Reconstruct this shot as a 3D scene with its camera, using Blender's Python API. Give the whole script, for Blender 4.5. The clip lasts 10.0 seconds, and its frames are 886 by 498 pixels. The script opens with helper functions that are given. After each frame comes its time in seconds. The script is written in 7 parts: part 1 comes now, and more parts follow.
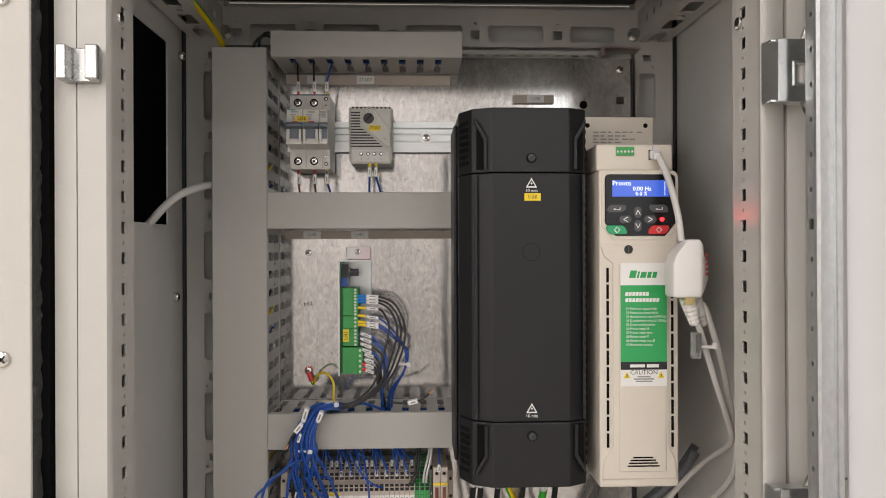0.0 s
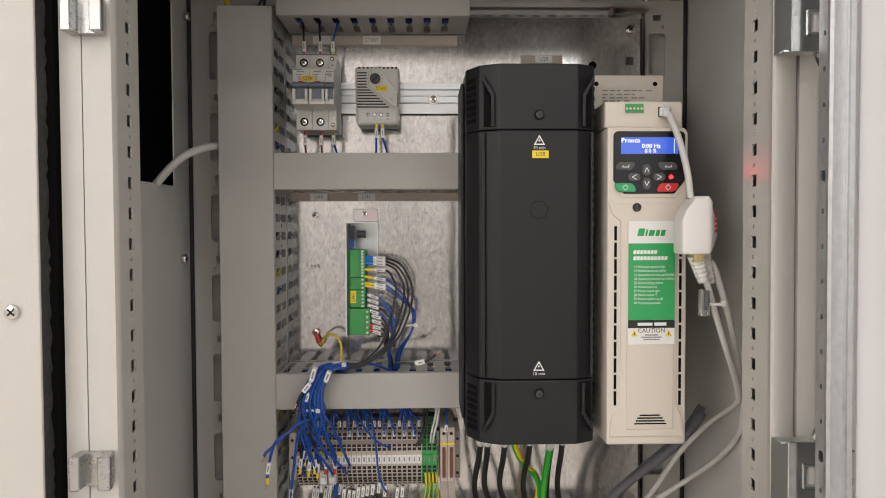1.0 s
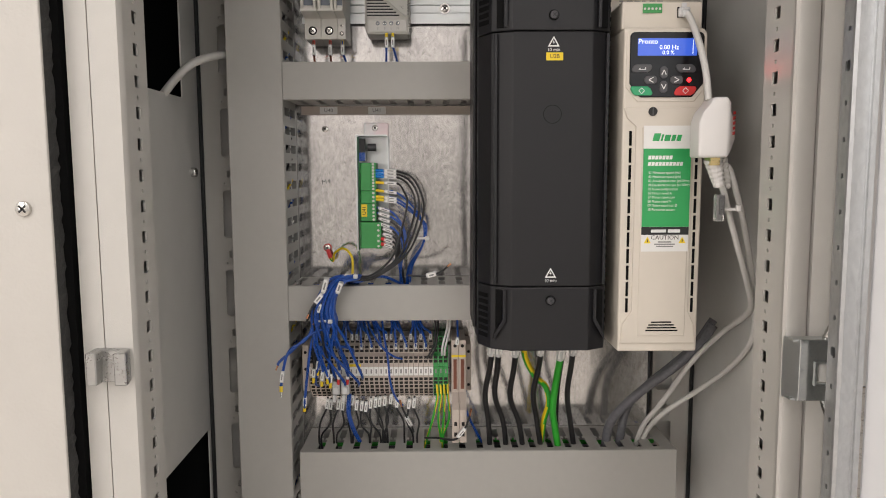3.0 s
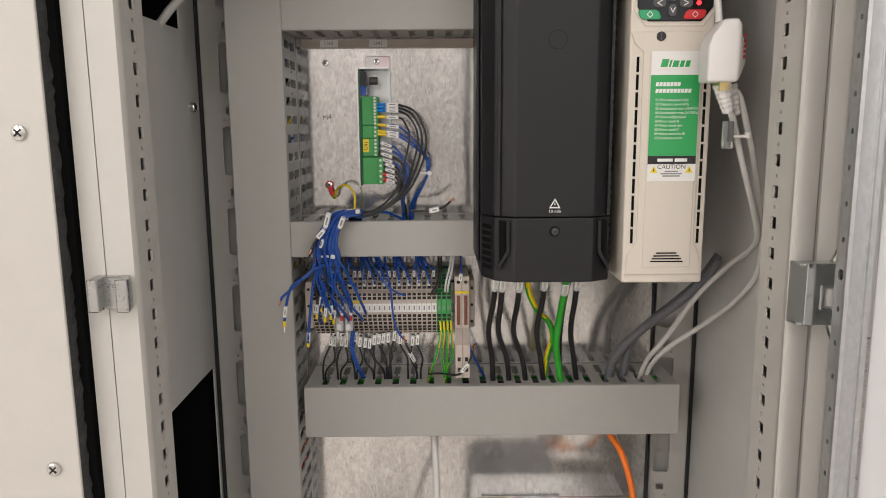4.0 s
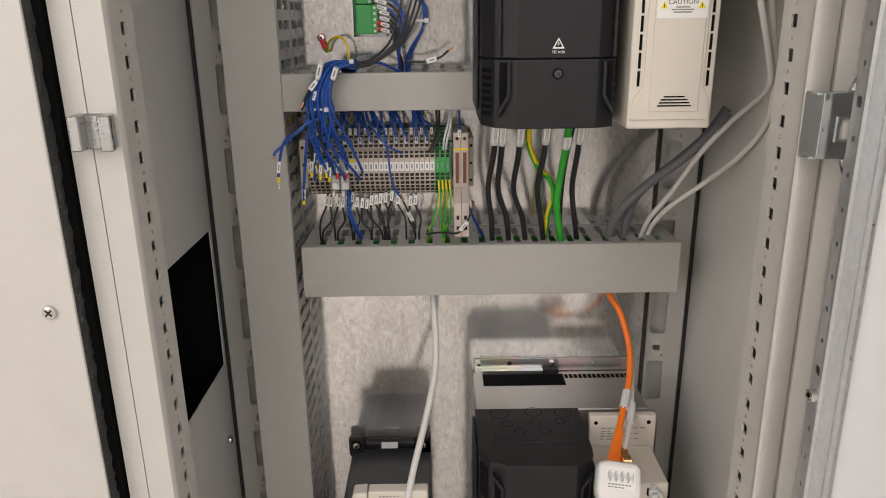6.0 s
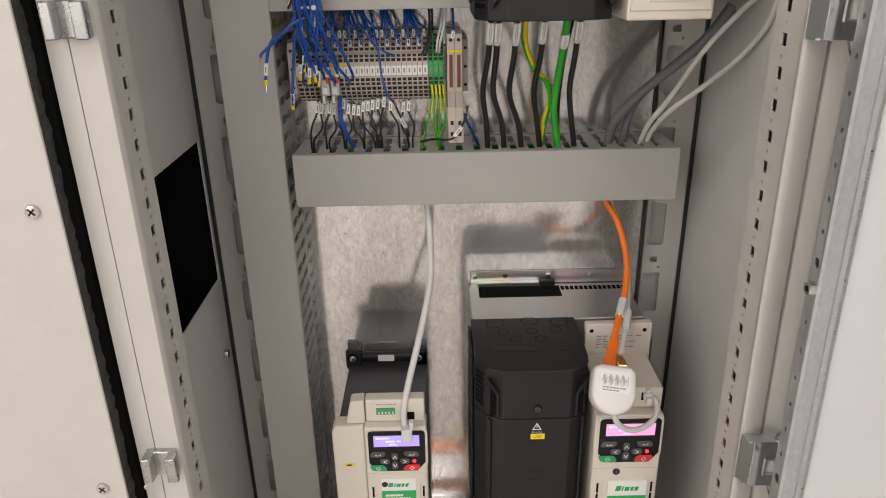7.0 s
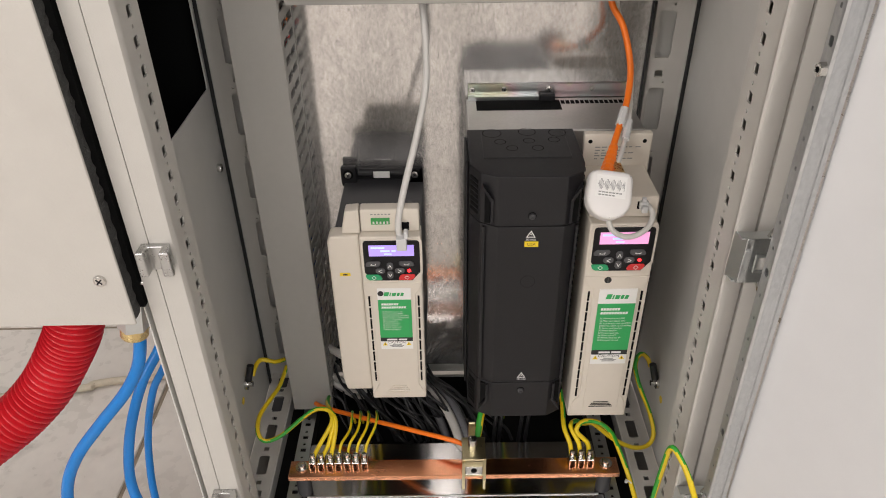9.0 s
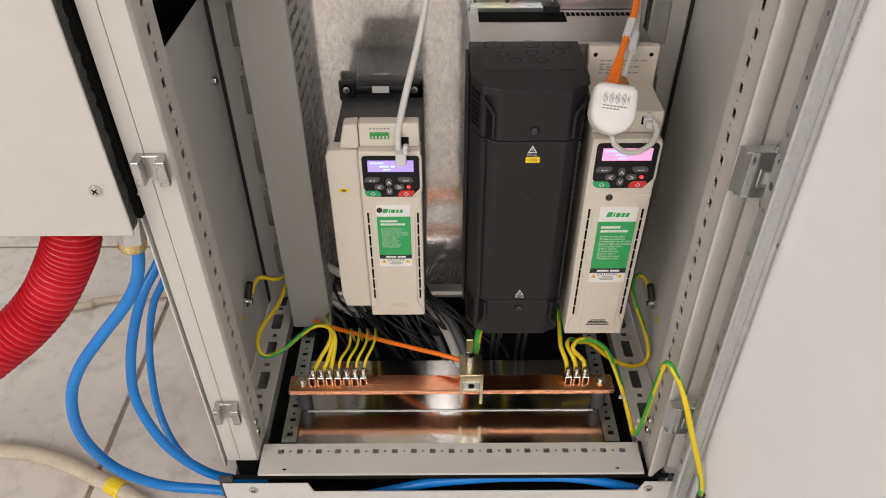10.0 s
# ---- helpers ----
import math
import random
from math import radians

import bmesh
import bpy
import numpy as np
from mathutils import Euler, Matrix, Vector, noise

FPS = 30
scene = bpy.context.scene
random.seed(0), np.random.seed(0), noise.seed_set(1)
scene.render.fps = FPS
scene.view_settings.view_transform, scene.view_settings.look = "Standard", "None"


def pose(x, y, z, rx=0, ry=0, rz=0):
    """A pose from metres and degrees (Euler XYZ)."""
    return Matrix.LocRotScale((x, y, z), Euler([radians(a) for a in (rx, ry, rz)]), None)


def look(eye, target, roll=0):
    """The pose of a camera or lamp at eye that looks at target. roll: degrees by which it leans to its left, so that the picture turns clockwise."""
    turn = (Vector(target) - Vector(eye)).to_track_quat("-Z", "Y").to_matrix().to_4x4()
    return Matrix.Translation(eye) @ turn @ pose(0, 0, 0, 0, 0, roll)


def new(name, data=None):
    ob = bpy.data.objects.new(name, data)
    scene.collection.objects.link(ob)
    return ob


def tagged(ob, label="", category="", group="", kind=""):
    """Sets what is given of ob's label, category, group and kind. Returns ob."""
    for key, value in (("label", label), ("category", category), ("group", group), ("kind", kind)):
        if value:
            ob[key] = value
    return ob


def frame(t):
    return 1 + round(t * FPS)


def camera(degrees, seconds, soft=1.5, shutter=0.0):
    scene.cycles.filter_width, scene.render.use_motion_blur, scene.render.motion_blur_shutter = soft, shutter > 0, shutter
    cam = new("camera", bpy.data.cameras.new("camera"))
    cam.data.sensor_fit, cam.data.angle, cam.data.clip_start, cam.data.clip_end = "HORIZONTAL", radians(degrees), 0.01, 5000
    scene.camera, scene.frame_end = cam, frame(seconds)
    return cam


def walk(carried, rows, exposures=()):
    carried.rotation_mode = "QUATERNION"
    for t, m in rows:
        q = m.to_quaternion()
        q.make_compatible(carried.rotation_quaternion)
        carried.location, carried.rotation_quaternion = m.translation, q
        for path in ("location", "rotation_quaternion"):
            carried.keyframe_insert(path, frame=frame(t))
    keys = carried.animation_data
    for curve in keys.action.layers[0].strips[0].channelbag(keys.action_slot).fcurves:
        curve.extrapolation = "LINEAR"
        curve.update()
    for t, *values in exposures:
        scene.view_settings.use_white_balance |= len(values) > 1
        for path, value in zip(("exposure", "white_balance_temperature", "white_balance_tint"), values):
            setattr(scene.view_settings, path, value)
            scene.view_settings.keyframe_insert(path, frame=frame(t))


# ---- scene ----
cam = camera(63.2, 10.0, soft=1.0)
PATH = [
    (0, (-0.02, -0.575, 1.167), (0.054, 1.424, 1.167), -0.2),
    (0.5, (-0.019, -0.573, 1.158), (0.042, 1.426, 1.122), -0.2),
    (1, (-0.02, -0.573, 1.15), (0.034, 1.425, 1.085), -0.2),
    (1.5, (-0.02, -0.574, 1.143), (0.024, 1.423, 1.048), -0.2),
    (2, (-0.021, -0.573, 1.135), (0.016, 1.423, 1.005), -0.2),
    (3.5, (-0.02, -0.568, 1.104), (-0.004, 1.413, 0.827), -0.3),
    (4, (-0.02, -0.566, 1.091), (-0.008, 1.405, 0.753), -0.4),
    (4.5, (-0.019, -0.564, 1.08), (-0.008, 1.396, 0.681), -0.4),
    (5, (-0.02, -0.561, 1.069), (-0.012, 1.385, 0.61), -0.4),
    (6.5, (-0.017, -0.556, 1.028), (-0.006, 1.318, 0.33), -0.9),
    (7, (-0.015, -0.555, 1.01), (-0.004, 1.286, 0.23), -1.1),
    (7.5, (-0.016, -0.558, 0.991), (-0.002, 1.246, 0.128), -1.1),
    (8, (-0.013, -0.562, 0.976), (-0.004, 1.2, 0.03), -1.1),
    (8.5, (-0.012, -0.564, 0.963), (-0.006, 1.149, -0.069), -1.0),
    (9, (-0.008, -0.567, 0.954), (-0.01, 1.088, -0.17), -0.8),
    (9.5, (-0.009, -0.57, 0.945), (-0.008, 1.022, -0.266), -0.4),
    (10, (-0.01, -0.571, 0.938), (-0.008, 0.966, -0.341), -0.2),
]
walk(cam, [(t, look(eye, target, roll)) for t, eye, target, roll in PATH], exposures=[(0, 0.0), (10, 0.0)])

# ---- world and lamps: a closed workshop lit by ceiling panels ----
world = bpy.data.worlds.new("world")
scene.world = world
world.use_nodes = True
world.node_tree.nodes["Background"].inputs[0].default_value = (0.9, 0.95, 1.0, 1)
world.node_tree.nodes["Background"].inputs[1].default_value = 0.1
LAMP = 17.8
for lx, ly, share in ((-1.5, -1.3, 0.55), (0.5, -1.6, 0.6), (-2.4, -2.6, 1.4), (-0.6, -2.9, 1.1), (1.1, -2.9, 0.9), (-1.6, 0.8, 0.9)):
    lamp = bpy.data.lights.new("ceiling_panel_lamp", "AREA")
    lamp.shape, lamp.size, lamp.size_y, lamp.energy = "RECTANGLE", 1.2, 0.35, LAMP * share
    lamp.color = (1.0, 0.935, 0.93)
    new("ceiling_panel_lamp", lamp).matrix_world = pose(lx, ly, 2.85)


# two unseen fill lamps behind the camera, added to brighten cabinet and door
for wx, power, tint in ((-2.7, 39.0, (1.0, 0.96, 0.93)), (1.7, 15.0, (0.95, 0.985, 1.0))):
    front_fill_light = bpy.data.lights.new("front_fill_light", "AREA")
    front_fill_light.shape, front_fill_light.size, front_fill_light.size_y, front_fill_light.energy, front_fill_light.color = "RECTANGLE", 1.9, 1.4, power, tint
    new("front_fill_light", front_fill_light).matrix_world = look((wx, -3.58, 1.65), (wx, 0.0, 1.65))
led_beam = bpy.data.lights.new("status_led_beam", "SPOT")
led_beam.energy, led_beam.spot_size, led_beam.spot_blend, led_beam.shadow_soft_size, led_beam.color = 0.05, radians(26), 1.0, 0.001, (1.0, 0.02, 0.035)
new("status_led_beam", led_beam).matrix_world = look((0.2055, 0.074, 1.1935), (0.2437, -0.004, 1.2005))


# ---- materials ----
def mat(name, color, rough=0.5, metal=0.0, vary=0.06, scale=30.0, bump=0.0, bump_scale=400.0, spec=0.5, stretch=(1, 1, 1), dirt=0.0, emit=None, coat=0.0, glass=0.0, grain=1.0):
    m = bpy.data.materials.new(name)
    m.use_nodes = True
    n, l = m.node_tree.nodes, m.node_tree.links
    b = n["Principled BSDF"]
    b.inputs["Base Color"].default_value = (*color, 1)
    b.inputs["Roughness"].default_value = rough
    b.inputs["Metallic"].default_value = metal
    b.inputs["Specular IOR Level"].default_value = spec
    b.inputs["Coat Weight"].default_value = coat
    b.inputs["Transmission Weight"].default_value = glass
    if emit:
        b.inputs["Emission Color"].default_value = (*emit[:3], 1)
        b.inputs["Emission Strength"].default_value = emit[3]
    co = n.new("ShaderNodeTexCoord")
    mp = n.new("ShaderNodeMapping")
    mp.inputs["Scale"].default_value = stretch
    l.new(co.outputs["Object"], mp.inputs["Vector"])
    if vary:
        t = n.new("ShaderNodeTexNoise")
        t.inputs["Scale"].default_value, t.inputs["Detail"].default_value = scale, 6
        t2 = n.new("ShaderNodeTexNoise")
        t2.inputs["Scale"].default_value, t2.inputs["Detail"].default_value = scale * 9, 3
        l.new(mp.outputs[0], t.inputs["Vector"])
        l.new(mp.outputs[0], t2.inputs["Vector"])
        add = n.new("ShaderNodeMath")
        add.operation = "MULTIPLY_ADD"
        add.inputs[1].default_value = grain
        l.new(t2.outputs["Fac"], add.inputs[0])
        l.new(t.outputs["Fac"], add.inputs[2])
        r = n.new("ShaderNodeMapRange")
        r.inputs["From Min"].default_value, r.inputs["From Max"].default_value = 0.3 + 0.3 * grain, 0.7 + 0.7 * grain
        r.inputs["To Min"].default_value, r.inputs["To Max"].default_value = 1 - vary, 1 + vary
        l.new(add.outputs[0], r.inputs["Value"])
        mul = n.new("ShaderNodeVectorMath")
        mul.operation = "SCALE"
        mul.inputs[0].default_value = color
        l.new(r.outputs[0], mul.inputs["Scale"])
        last = mul.outputs[0]
        if dirt:
            t3 = n.new("ShaderNodeTexNoise")
            t3.inputs["Scale"].default_value, t3.inputs["Detail"].default_value = 14, 8
            l.new(co.outputs["Object"], t3.inputs["Vector"])
            rr = n.new("ShaderNodeMapRange")
            rr.inputs["From Min"].default_value, rr.inputs["From Max"].default_value = 0.58, 0.75
            rr.inputs["To Max"].default_value = dirt
            l.new(t3.outputs["Fac"], rr.inputs["Value"])
            mx = n.new("ShaderNodeMix")
            mx.data_type = "RGBA"
            l.new(rr.outputs[0], mx.inputs["Factor"])
            l.new(last, mx.inputs["A"])
            mx.inputs["B"].default_value = (0.16, 0.13, 0.1, 1)
            last = mx.outputs["Result"]
        l.new(last, b.inputs["Base Color"])
        r2 = n.new("ShaderNodeMapRange")
        r2.inputs["From Min"].default_value, r2.inputs["From Max"].default_value = 0.3 + 0.3 * grain, 0.7 + 0.7 * grain
        r2.inputs["To Min"].default_value, r2.inputs["To Max"].default_value = max(0.03, rough - 0.4 * vary), min(1, rough + 0.4 * vary)
        l.new(add.outputs[0], r2.inputs["Value"])
        l.new(r2.outputs[0], b.inputs["Roughness"])
    if bump:
        t4 = n.new("ShaderNodeTexNoise")
        t4.inputs["Scale"].default_value, t4.inputs["Detail"].default_value = bump_scale, 2
        l.new(mp.outputs[0], t4.inputs["Vector"])
        bn = n.new("ShaderNodeBump")
        bn.inputs["Strength"].default_value, bn.inputs["Distance"].default_value = bump, 0.001
        l.new(t4.outputs["Fac"], bn.inputs["Height"])
        l.new(bn.outputs[0], b.inputs["Normal"])
    return m


PAINT = mat("light_grey_powder_coat", (0.56, 0.54, 0.498), 0.42, vary=0.03, scale=6, bump=0.12, bump_scale=900)
PANEL = mat("grey_side_panel_paint", (0.62, 0.61, 0.575), 0.45, vary=0.04, scale=5, bump=0.12, bump_scale=900)
DOORW = mat("white_grey_door_paint", (0.74, 0.742, 0.745), 0.4, vary=0.02, scale=4, bump=0.08, bump_scale=700)
BOXW = mat("cream_box_paint", (0.565, 0.54, 0.495), 0.45, vary=0.03, scale=4, bump=0.25, bump_scale=350, dirt=0.06)
DUCT = mat("grey_duct_plastic", (0.375, 0.365, 0.335), 0.48, vary=0.03, scale=12, bump=0.05)
def galvanised(name, dark, light, rough, scratch=0.0):
    """Hot-dip zinc: upright flakes of differing shade and tilt over broad cloudy stains."""
    m = bpy.data.materials.new(name)
    m.use_nodes = True
    n, l = m.node_tree.nodes, m.node_tree.links
    b = n["Principled BSDF"]
    b.inputs["Metallic"].default_value = 0.80
    co, mp = n.new("ShaderNodeTexCoord"), n.new("ShaderNodeMapping")
    mp.inputs["Scale"].default_value = (1.0, 1.0, 0.5)
    l.new(co.outputs["Object"], mp.inputs["Vector"])
    warp = n.new("ShaderNodeTexNoise")
    warp.inputs["Scale"].default_value, warp.inputs["Detail"].default_value = 40, 3
    l.new(mp.outputs[0], warp.inputs["Vector"])
    mix = n.new("ShaderNodeMix")
    mix.data_type = "RGBA"
    mix.inputs["Factor"].default_value = 0.05
    l.new(mp.outputs[0], mix.inputs["A"])
    l.new(warp.outputs["Color"], mix.inputs["B"])
    flake = n.new("ShaderNodeTexVoronoi")
    flake.inputs["Scale"].default_value = 210
    l.new(mix.outputs["Result"], flake.inputs["Vector"])
    cloud = n.new("ShaderNodeTexNoise")
    cloud.inputs["Scale"].default_value, cloud.inputs["Detail"].default_value = 7, 7
    l.new(mp.outputs[0], cloud.inputs["Vector"])
    grey = n.new("ShaderNodeSeparateColor")
    l.new(flake.outputs["Color"], grey.inputs[0])
    add = n.new("ShaderNodeMath")
    add.operation = "MULTIPLY_ADD"
    add.inputs[1].default_value = 0.14
    l.new(grey.outputs[0], add.inputs[0])
    pit = n.new("ShaderNodeTexNoise")
    pit.inputs["Scale"].default_value, pit.inputs["Detail"].default_value = 330, 3
    l.new(mp.outputs[0], pit.inputs["Vector"])
    fine = n.new("ShaderNodeMath")
    fine.operation = "MULTIPLY_ADD"
    fine.inputs[1].default_value = 0.44
    l.new(pit.outputs["Fac"], fine.inputs[0])
    l.new(cloud.outputs["Fac"], fine.inputs[2])
    l.new(fine.outputs[0], add.inputs[2])
    ramp = n.new("ShaderNodeValToRGB")
    ramp.color_ramp.elements[0].position, ramp.color_ramp.elements[1].position = 0.58, 1.0
    ramp.color_ramp.elements[0].color = (*dark, 1)
    ramp.color_ramp.elements[1].color = (*light, 1)
    l.new(add.outputs[0], ramp.inputs[0])
    r = n.new("ShaderNodeMapRange")
    r.inputs["To Min"].default_value, r.inputs["To Max"].default_value = rough - 0.07, rough + 0.09
    l.new(cloud.outputs["Fac"], r.inputs["Value"])
    l.new(r.outputs[0], b.inputs["Roughness"])
    bump = n.new("ShaderNodeBump")
    bump.inputs["Strength"].default_value, bump.inputs["Distance"].default_value = 0.10, 0.001
    l.new(grey.outputs[1], bump.inputs["Height"])
    # slow waves of the rolled sheet bend its reflections
    wave = n.new("ShaderNodeTexNoise")
    wave.inputs["Scale"].default_value, wave.inputs["Detail"].default_value = 9, 4
    l.new(mp.outputs[0], wave.inputs["Vector"])
    roll = n.new("ShaderNodeBump")
    roll.inputs["Strength"].default_value, roll.inputs["Distance"].default_value = 0.20, 0.004
    l.new(wave.outputs["Fac"], roll.inputs["Height"])
    l.new(bump.outputs[0], roll.inputs["Normal"])
    l.new(roll.outputs[0], b.inputs["Normal"])
    # short upright scratches where the zinc flakes meet
    tall = n.new("ShaderNodeMapping")
    tall.inputs["Scale"].default_value = (1.0, 1.0, 0.22)
    l.new(co.outputs["Object"], tall.inputs["Vector"])
    edge = n.new("ShaderNodeTexVoronoi")
    edge.feature = "DISTANCE_TO_EDGE"
    edge.inputs["Scale"].default_value = 210
    l.new(tall.outputs[0], edge.inputs["Vector"])
    thin = n.new("ShaderNodeMath")
    thin.operation = "LESS_THAN"
    thin.inputs[1].default_value = 0.035
    l.new(edge.outputs["Distance"], thin.inputs[0])
    where = n.new("ShaderNodeTexNoise")
    where.inputs["Scale"].default_value, where.inputs["Detail"].default_value = 130, 2
    l.new(co.outputs["Object"], where.inputs["Vector"])
    pick = n.new("ShaderNodeMapRange")
    pick.inputs["From Min"].default_value, pick.inputs["From Max"].default_value = 0.56, 0.64
    pick.inputs["To Max"].default_value = scratch
    l.new(where.outputs["Fac"], pick.inputs["Value"])
    both = n.new("ShaderNodeMath")
    both.operation = "MULTIPLY"
    l.new(thin.outputs[0], both.inputs[0])
    l.new(pick.outputs[0], both.inputs[1])
    worn = n.new("ShaderNodeMix")
    worn.data_type = "RGBA"
    worn.inputs["B"].default_value = (0.16, 0.15, 0.14, 1)
    l.new(both.outputs[0], worn.inputs["Factor"])
    l.new(ramp.outputs[0], worn.inputs["A"])
    l.new(worn.outputs["Result"], b.inputs["Base Color"])
    return m


GALV = galvanised("galvanised_sheet", (0.46, 0.45, 0.44), (0.84, 0.82, 0.80), 0.11, 0.42)
TUBEZ = galvanised("galvanised_tube", (0.47, 0.48, 0.485), (0.60, 0.61, 0.61), 0.36)
HINGEZ = mat("bright_zinc_hinge", (0.60, 0.62, 0.62), 0.17, 1.0, vary=0.08, scale=60)
CAST = mat("cast_zinc", (0.46, 0.46, 0.45), 0.28, 1.0, vary=0.06, scale=60)
YELZ = mat("yellow_zinc_clamp", (0.60, 0.53, 0.33), 0.32, 1.0, vary=0.15, scale=60)
ZINC = mat("bright_zinc_steel", (0.64, 0.665, 0.665), 0.3, 1.0, vary=0.03, scale=60)
FLOORZ = mat("polished_zinc_gland_plate", (0.52, 0.51, 0.49), 0.16, 1.0, vary=0.08, scale=20, stretch=(1, 0.3, 1), bump=0.03, bump_scale=200)
DULLZ = mat("dull_zinc_chassis", (0.50, 0.49, 0.47), 0.5, 1.0, vary=0.08, scale=30)


def passivated(name):
    """Chromated zinc: pink, straw and green tints drifting along the sheet."""
    m = bpy.data.materials.new(name)
    m.use_nodes = True
    n, l = m.node_tree.nodes, m.node_tree.links
    b = n["Principled BSDF"]
    b.inputs["Metallic"].default_value, b.inputs["Roughness"].default_value = 1.0, 0.28
    co, t, ramp = n.new("ShaderNodeTexCoord"), n.new("ShaderNodeTexNoise"), n.new("ShaderNodeValToRGB")
    t.inputs["Scale"].default_value, t.inputs["Detail"].default_value = 16, 3
    l.new(co.outputs["Object"], t.inputs["Vector"])
    l.new(t.outputs["Fac"], ramp.inputs[0])
    for k, (at, col) in enumerate(((0.34, (0.56, 0.63, 0.52)), (0.45, (0.66, 0.62, 0.46)), (0.53, (0.66, 0.50, 0.53)), (0.64, (0.58, 0.60, 0.60)))):
        e = ramp.color_ramp.elements[k] if k < 2 else ramp.color_ramp.elements.new(at)
        e.position, e.color = at, (*col, 1)
    l.new(ramp.outputs[0], b.inputs["Base Color"])
    return m


IRID = passivated("yellow_passivated_steel")
STEEL = mat("nickel_plated_screw", (0.62, 0.61, 0.58), 0.22, 1.0, vary=0.1, scale=120)
COPPER = mat("copper_bar", (0.80, 0.38, 0.22), 0.24, 1.0, vary=0.12, scale=40, stretch=(0.2, 1, 1), bump=0.03)
BLACKP = mat("black_drive_plastic", (0.0095, 0.0092, 0.0105), 0.50, spec=0.40, vary=0.08, scale=20, bump=0.12, bump_scale=1500)
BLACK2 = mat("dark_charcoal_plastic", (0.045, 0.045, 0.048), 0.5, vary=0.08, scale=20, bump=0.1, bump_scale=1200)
BLACK3 = mat("satin_black_panel", (0.008, 0.008, 0.009), 0.22, vary=0.0, spec=0.25)
# Near-black that paints the darkness of holes, gaps and hollow insides.
VOID = mat("painted_hollow_dark", (0.006, 0.006, 0.006), 0.9, vary=0.1, spec=0.1)
RUBBER = mat("black_rubber_seal", (0.015, 0.015, 0.015), 0.7, vary=0.15, bump=0.2, bump_scale=300)
FOAM = mat("charcoal_foam_strip", (0.045, 0.045, 0.043), 0.95, vary=0.35, scale=120, bump=0.9, bump_scale=500)
BEIGE = mat("beige_drive_plastic", (0.645, 0.59, 0.505), 0.45, vary=0.02, scale=10, bump=0.06, bump_scale=1400)
WHITEP = mat("white_plastic", (0.72, 0.70, 0.675), 0.38, vary=0.02, scale=10)
OFFW = mat("grey_white_cable_sheath", (0.60, 0.585, 0.55), 0.45, vary=0.05, scale=40)
LGREY = mat("light_grey_device_plastic", (0.60, 0.585, 0.545), 0.45, vary=0.03, scale=20)
BREAKER = mat("breaker_plastic", (0.62, 0.60, 0.55), 0.45, vary=0.03, scale=20)
SLATE = mat("slate_blue_toggle", (0.13, 0.15, 0.18), 0.45)
TERM = mat("beige_terminal_plastic", (0.50, 0.43, 0.37), 0.5, vary=0.05, scale=60)
# Dark colour standing in for the shade inside terminal holes.
HOLE = mat("painted_terminal_hole", (0.02, 0.017, 0.015), 0.8, vary=0.0)
TGREEN = mat("green_connector_plastic", (0.045, 0.30, 0.075), 0.42, vary=0.06, scale=60)
GREENL = mat("printed_green_label", (0.03, 0.36, 0.10), 0.4, vary=0.03, scale=30)
GREENB = mat("green_button", (0.02, 0.33, 0.13), 0.35)
REDB = mat("red_button", (0.62, 0.03, 0.03), 0.35)
GREYB = mat("grey_rubber_button", (0.075, 0.075, 0.078), 0.5)
PAPER = mat("white_label_paper", (0.78, 0.77, 0.74), 0.5, vary=0.02, scale=80)
YELLOWL = mat("yellow_label", (0.82, 0.60, 0.02), 0.5, vary=0.03, scale=80)
TEAL = mat("teal_print", (0.05, 0.30, 0.28), 0.5, vary=0.0)
GAPL = mat("pale_grey_print", (0.42, 0.41, 0.39), 0.6, vary=0.1, scale=900)
INK = mat("black_ink", (0.02, 0.02, 0.02), 0.6, vary=0.0)
GREYINK = mat("grey_ink", (0.25, 0.25, 0.24), 0.6, vary=0.0)
WHITEINK = mat("white_ink", (0.80, 0.80, 0.78), 0.5, vary=0.0)
REDINK = mat("red_ink", (0.6, 0.05, 0.04), 0.5, vary=0.0)
LCDB = mat("blue_lit_display", (0.01, 0.03, 0.2), 0.2, vary=0.0, emit=(0.045, 0.11, 0.55, 1.0))
LCDV = mat("violet_lit_display", (0.2, 0.15, 0.4), 0.2, vary=0.0, emit=(0.42, 0.30, 0.78, 1.0))
LCDP = mat("pink_lit_display", (0.4, 0.15, 0.3), 0.2, vary=0.0, emit=(0.80, 0.36, 0.60, 1.0))
LCDT = mat("lit_characters", (0.8, 0.85, 0.9), 0.3, vary=0.0, emit=(0.8, 0.9, 1.0, 0.9))
LCDT2 = mat("pale_blue_characters", (0.5, 0.6, 0.9), 0.3, vary=0.0, emit=(0.35, 0.42, 0.95, 0.9))
LED = mat("red_led", (0.8, 0.02, 0.02), 0.3, vary=0.0, emit=(1.0, 0.012, 0.016, 7.0))
BLUEW = mat("blue_wire_pvc", (0.009, 0.060, 0.29), 0.28, vary=0.08, scale=60)
BLACKW = mat("black_wire_pvc", (0.014, 0.014, 0.015), 0.4, vary=0.1, scale=60)
YELW = mat("yellow_wire_pvc", (0.75, 0.55, 0.01), 0.4, vary=0.06, scale=60)
GRNW = mat("green_wire_pvc", (0.03, 0.36, 0.03), 0.4, vary=0.06, scale=60)
ORANGE = mat("orange_cable_pvc", (0.92, 0.19, 0.008), 0.42, vary=0.05, scale=60)
BLUEH = mat("bright_blue_hose", (0.006, 0.20, 0.62), 0.2, vary=0.05, scale=30)
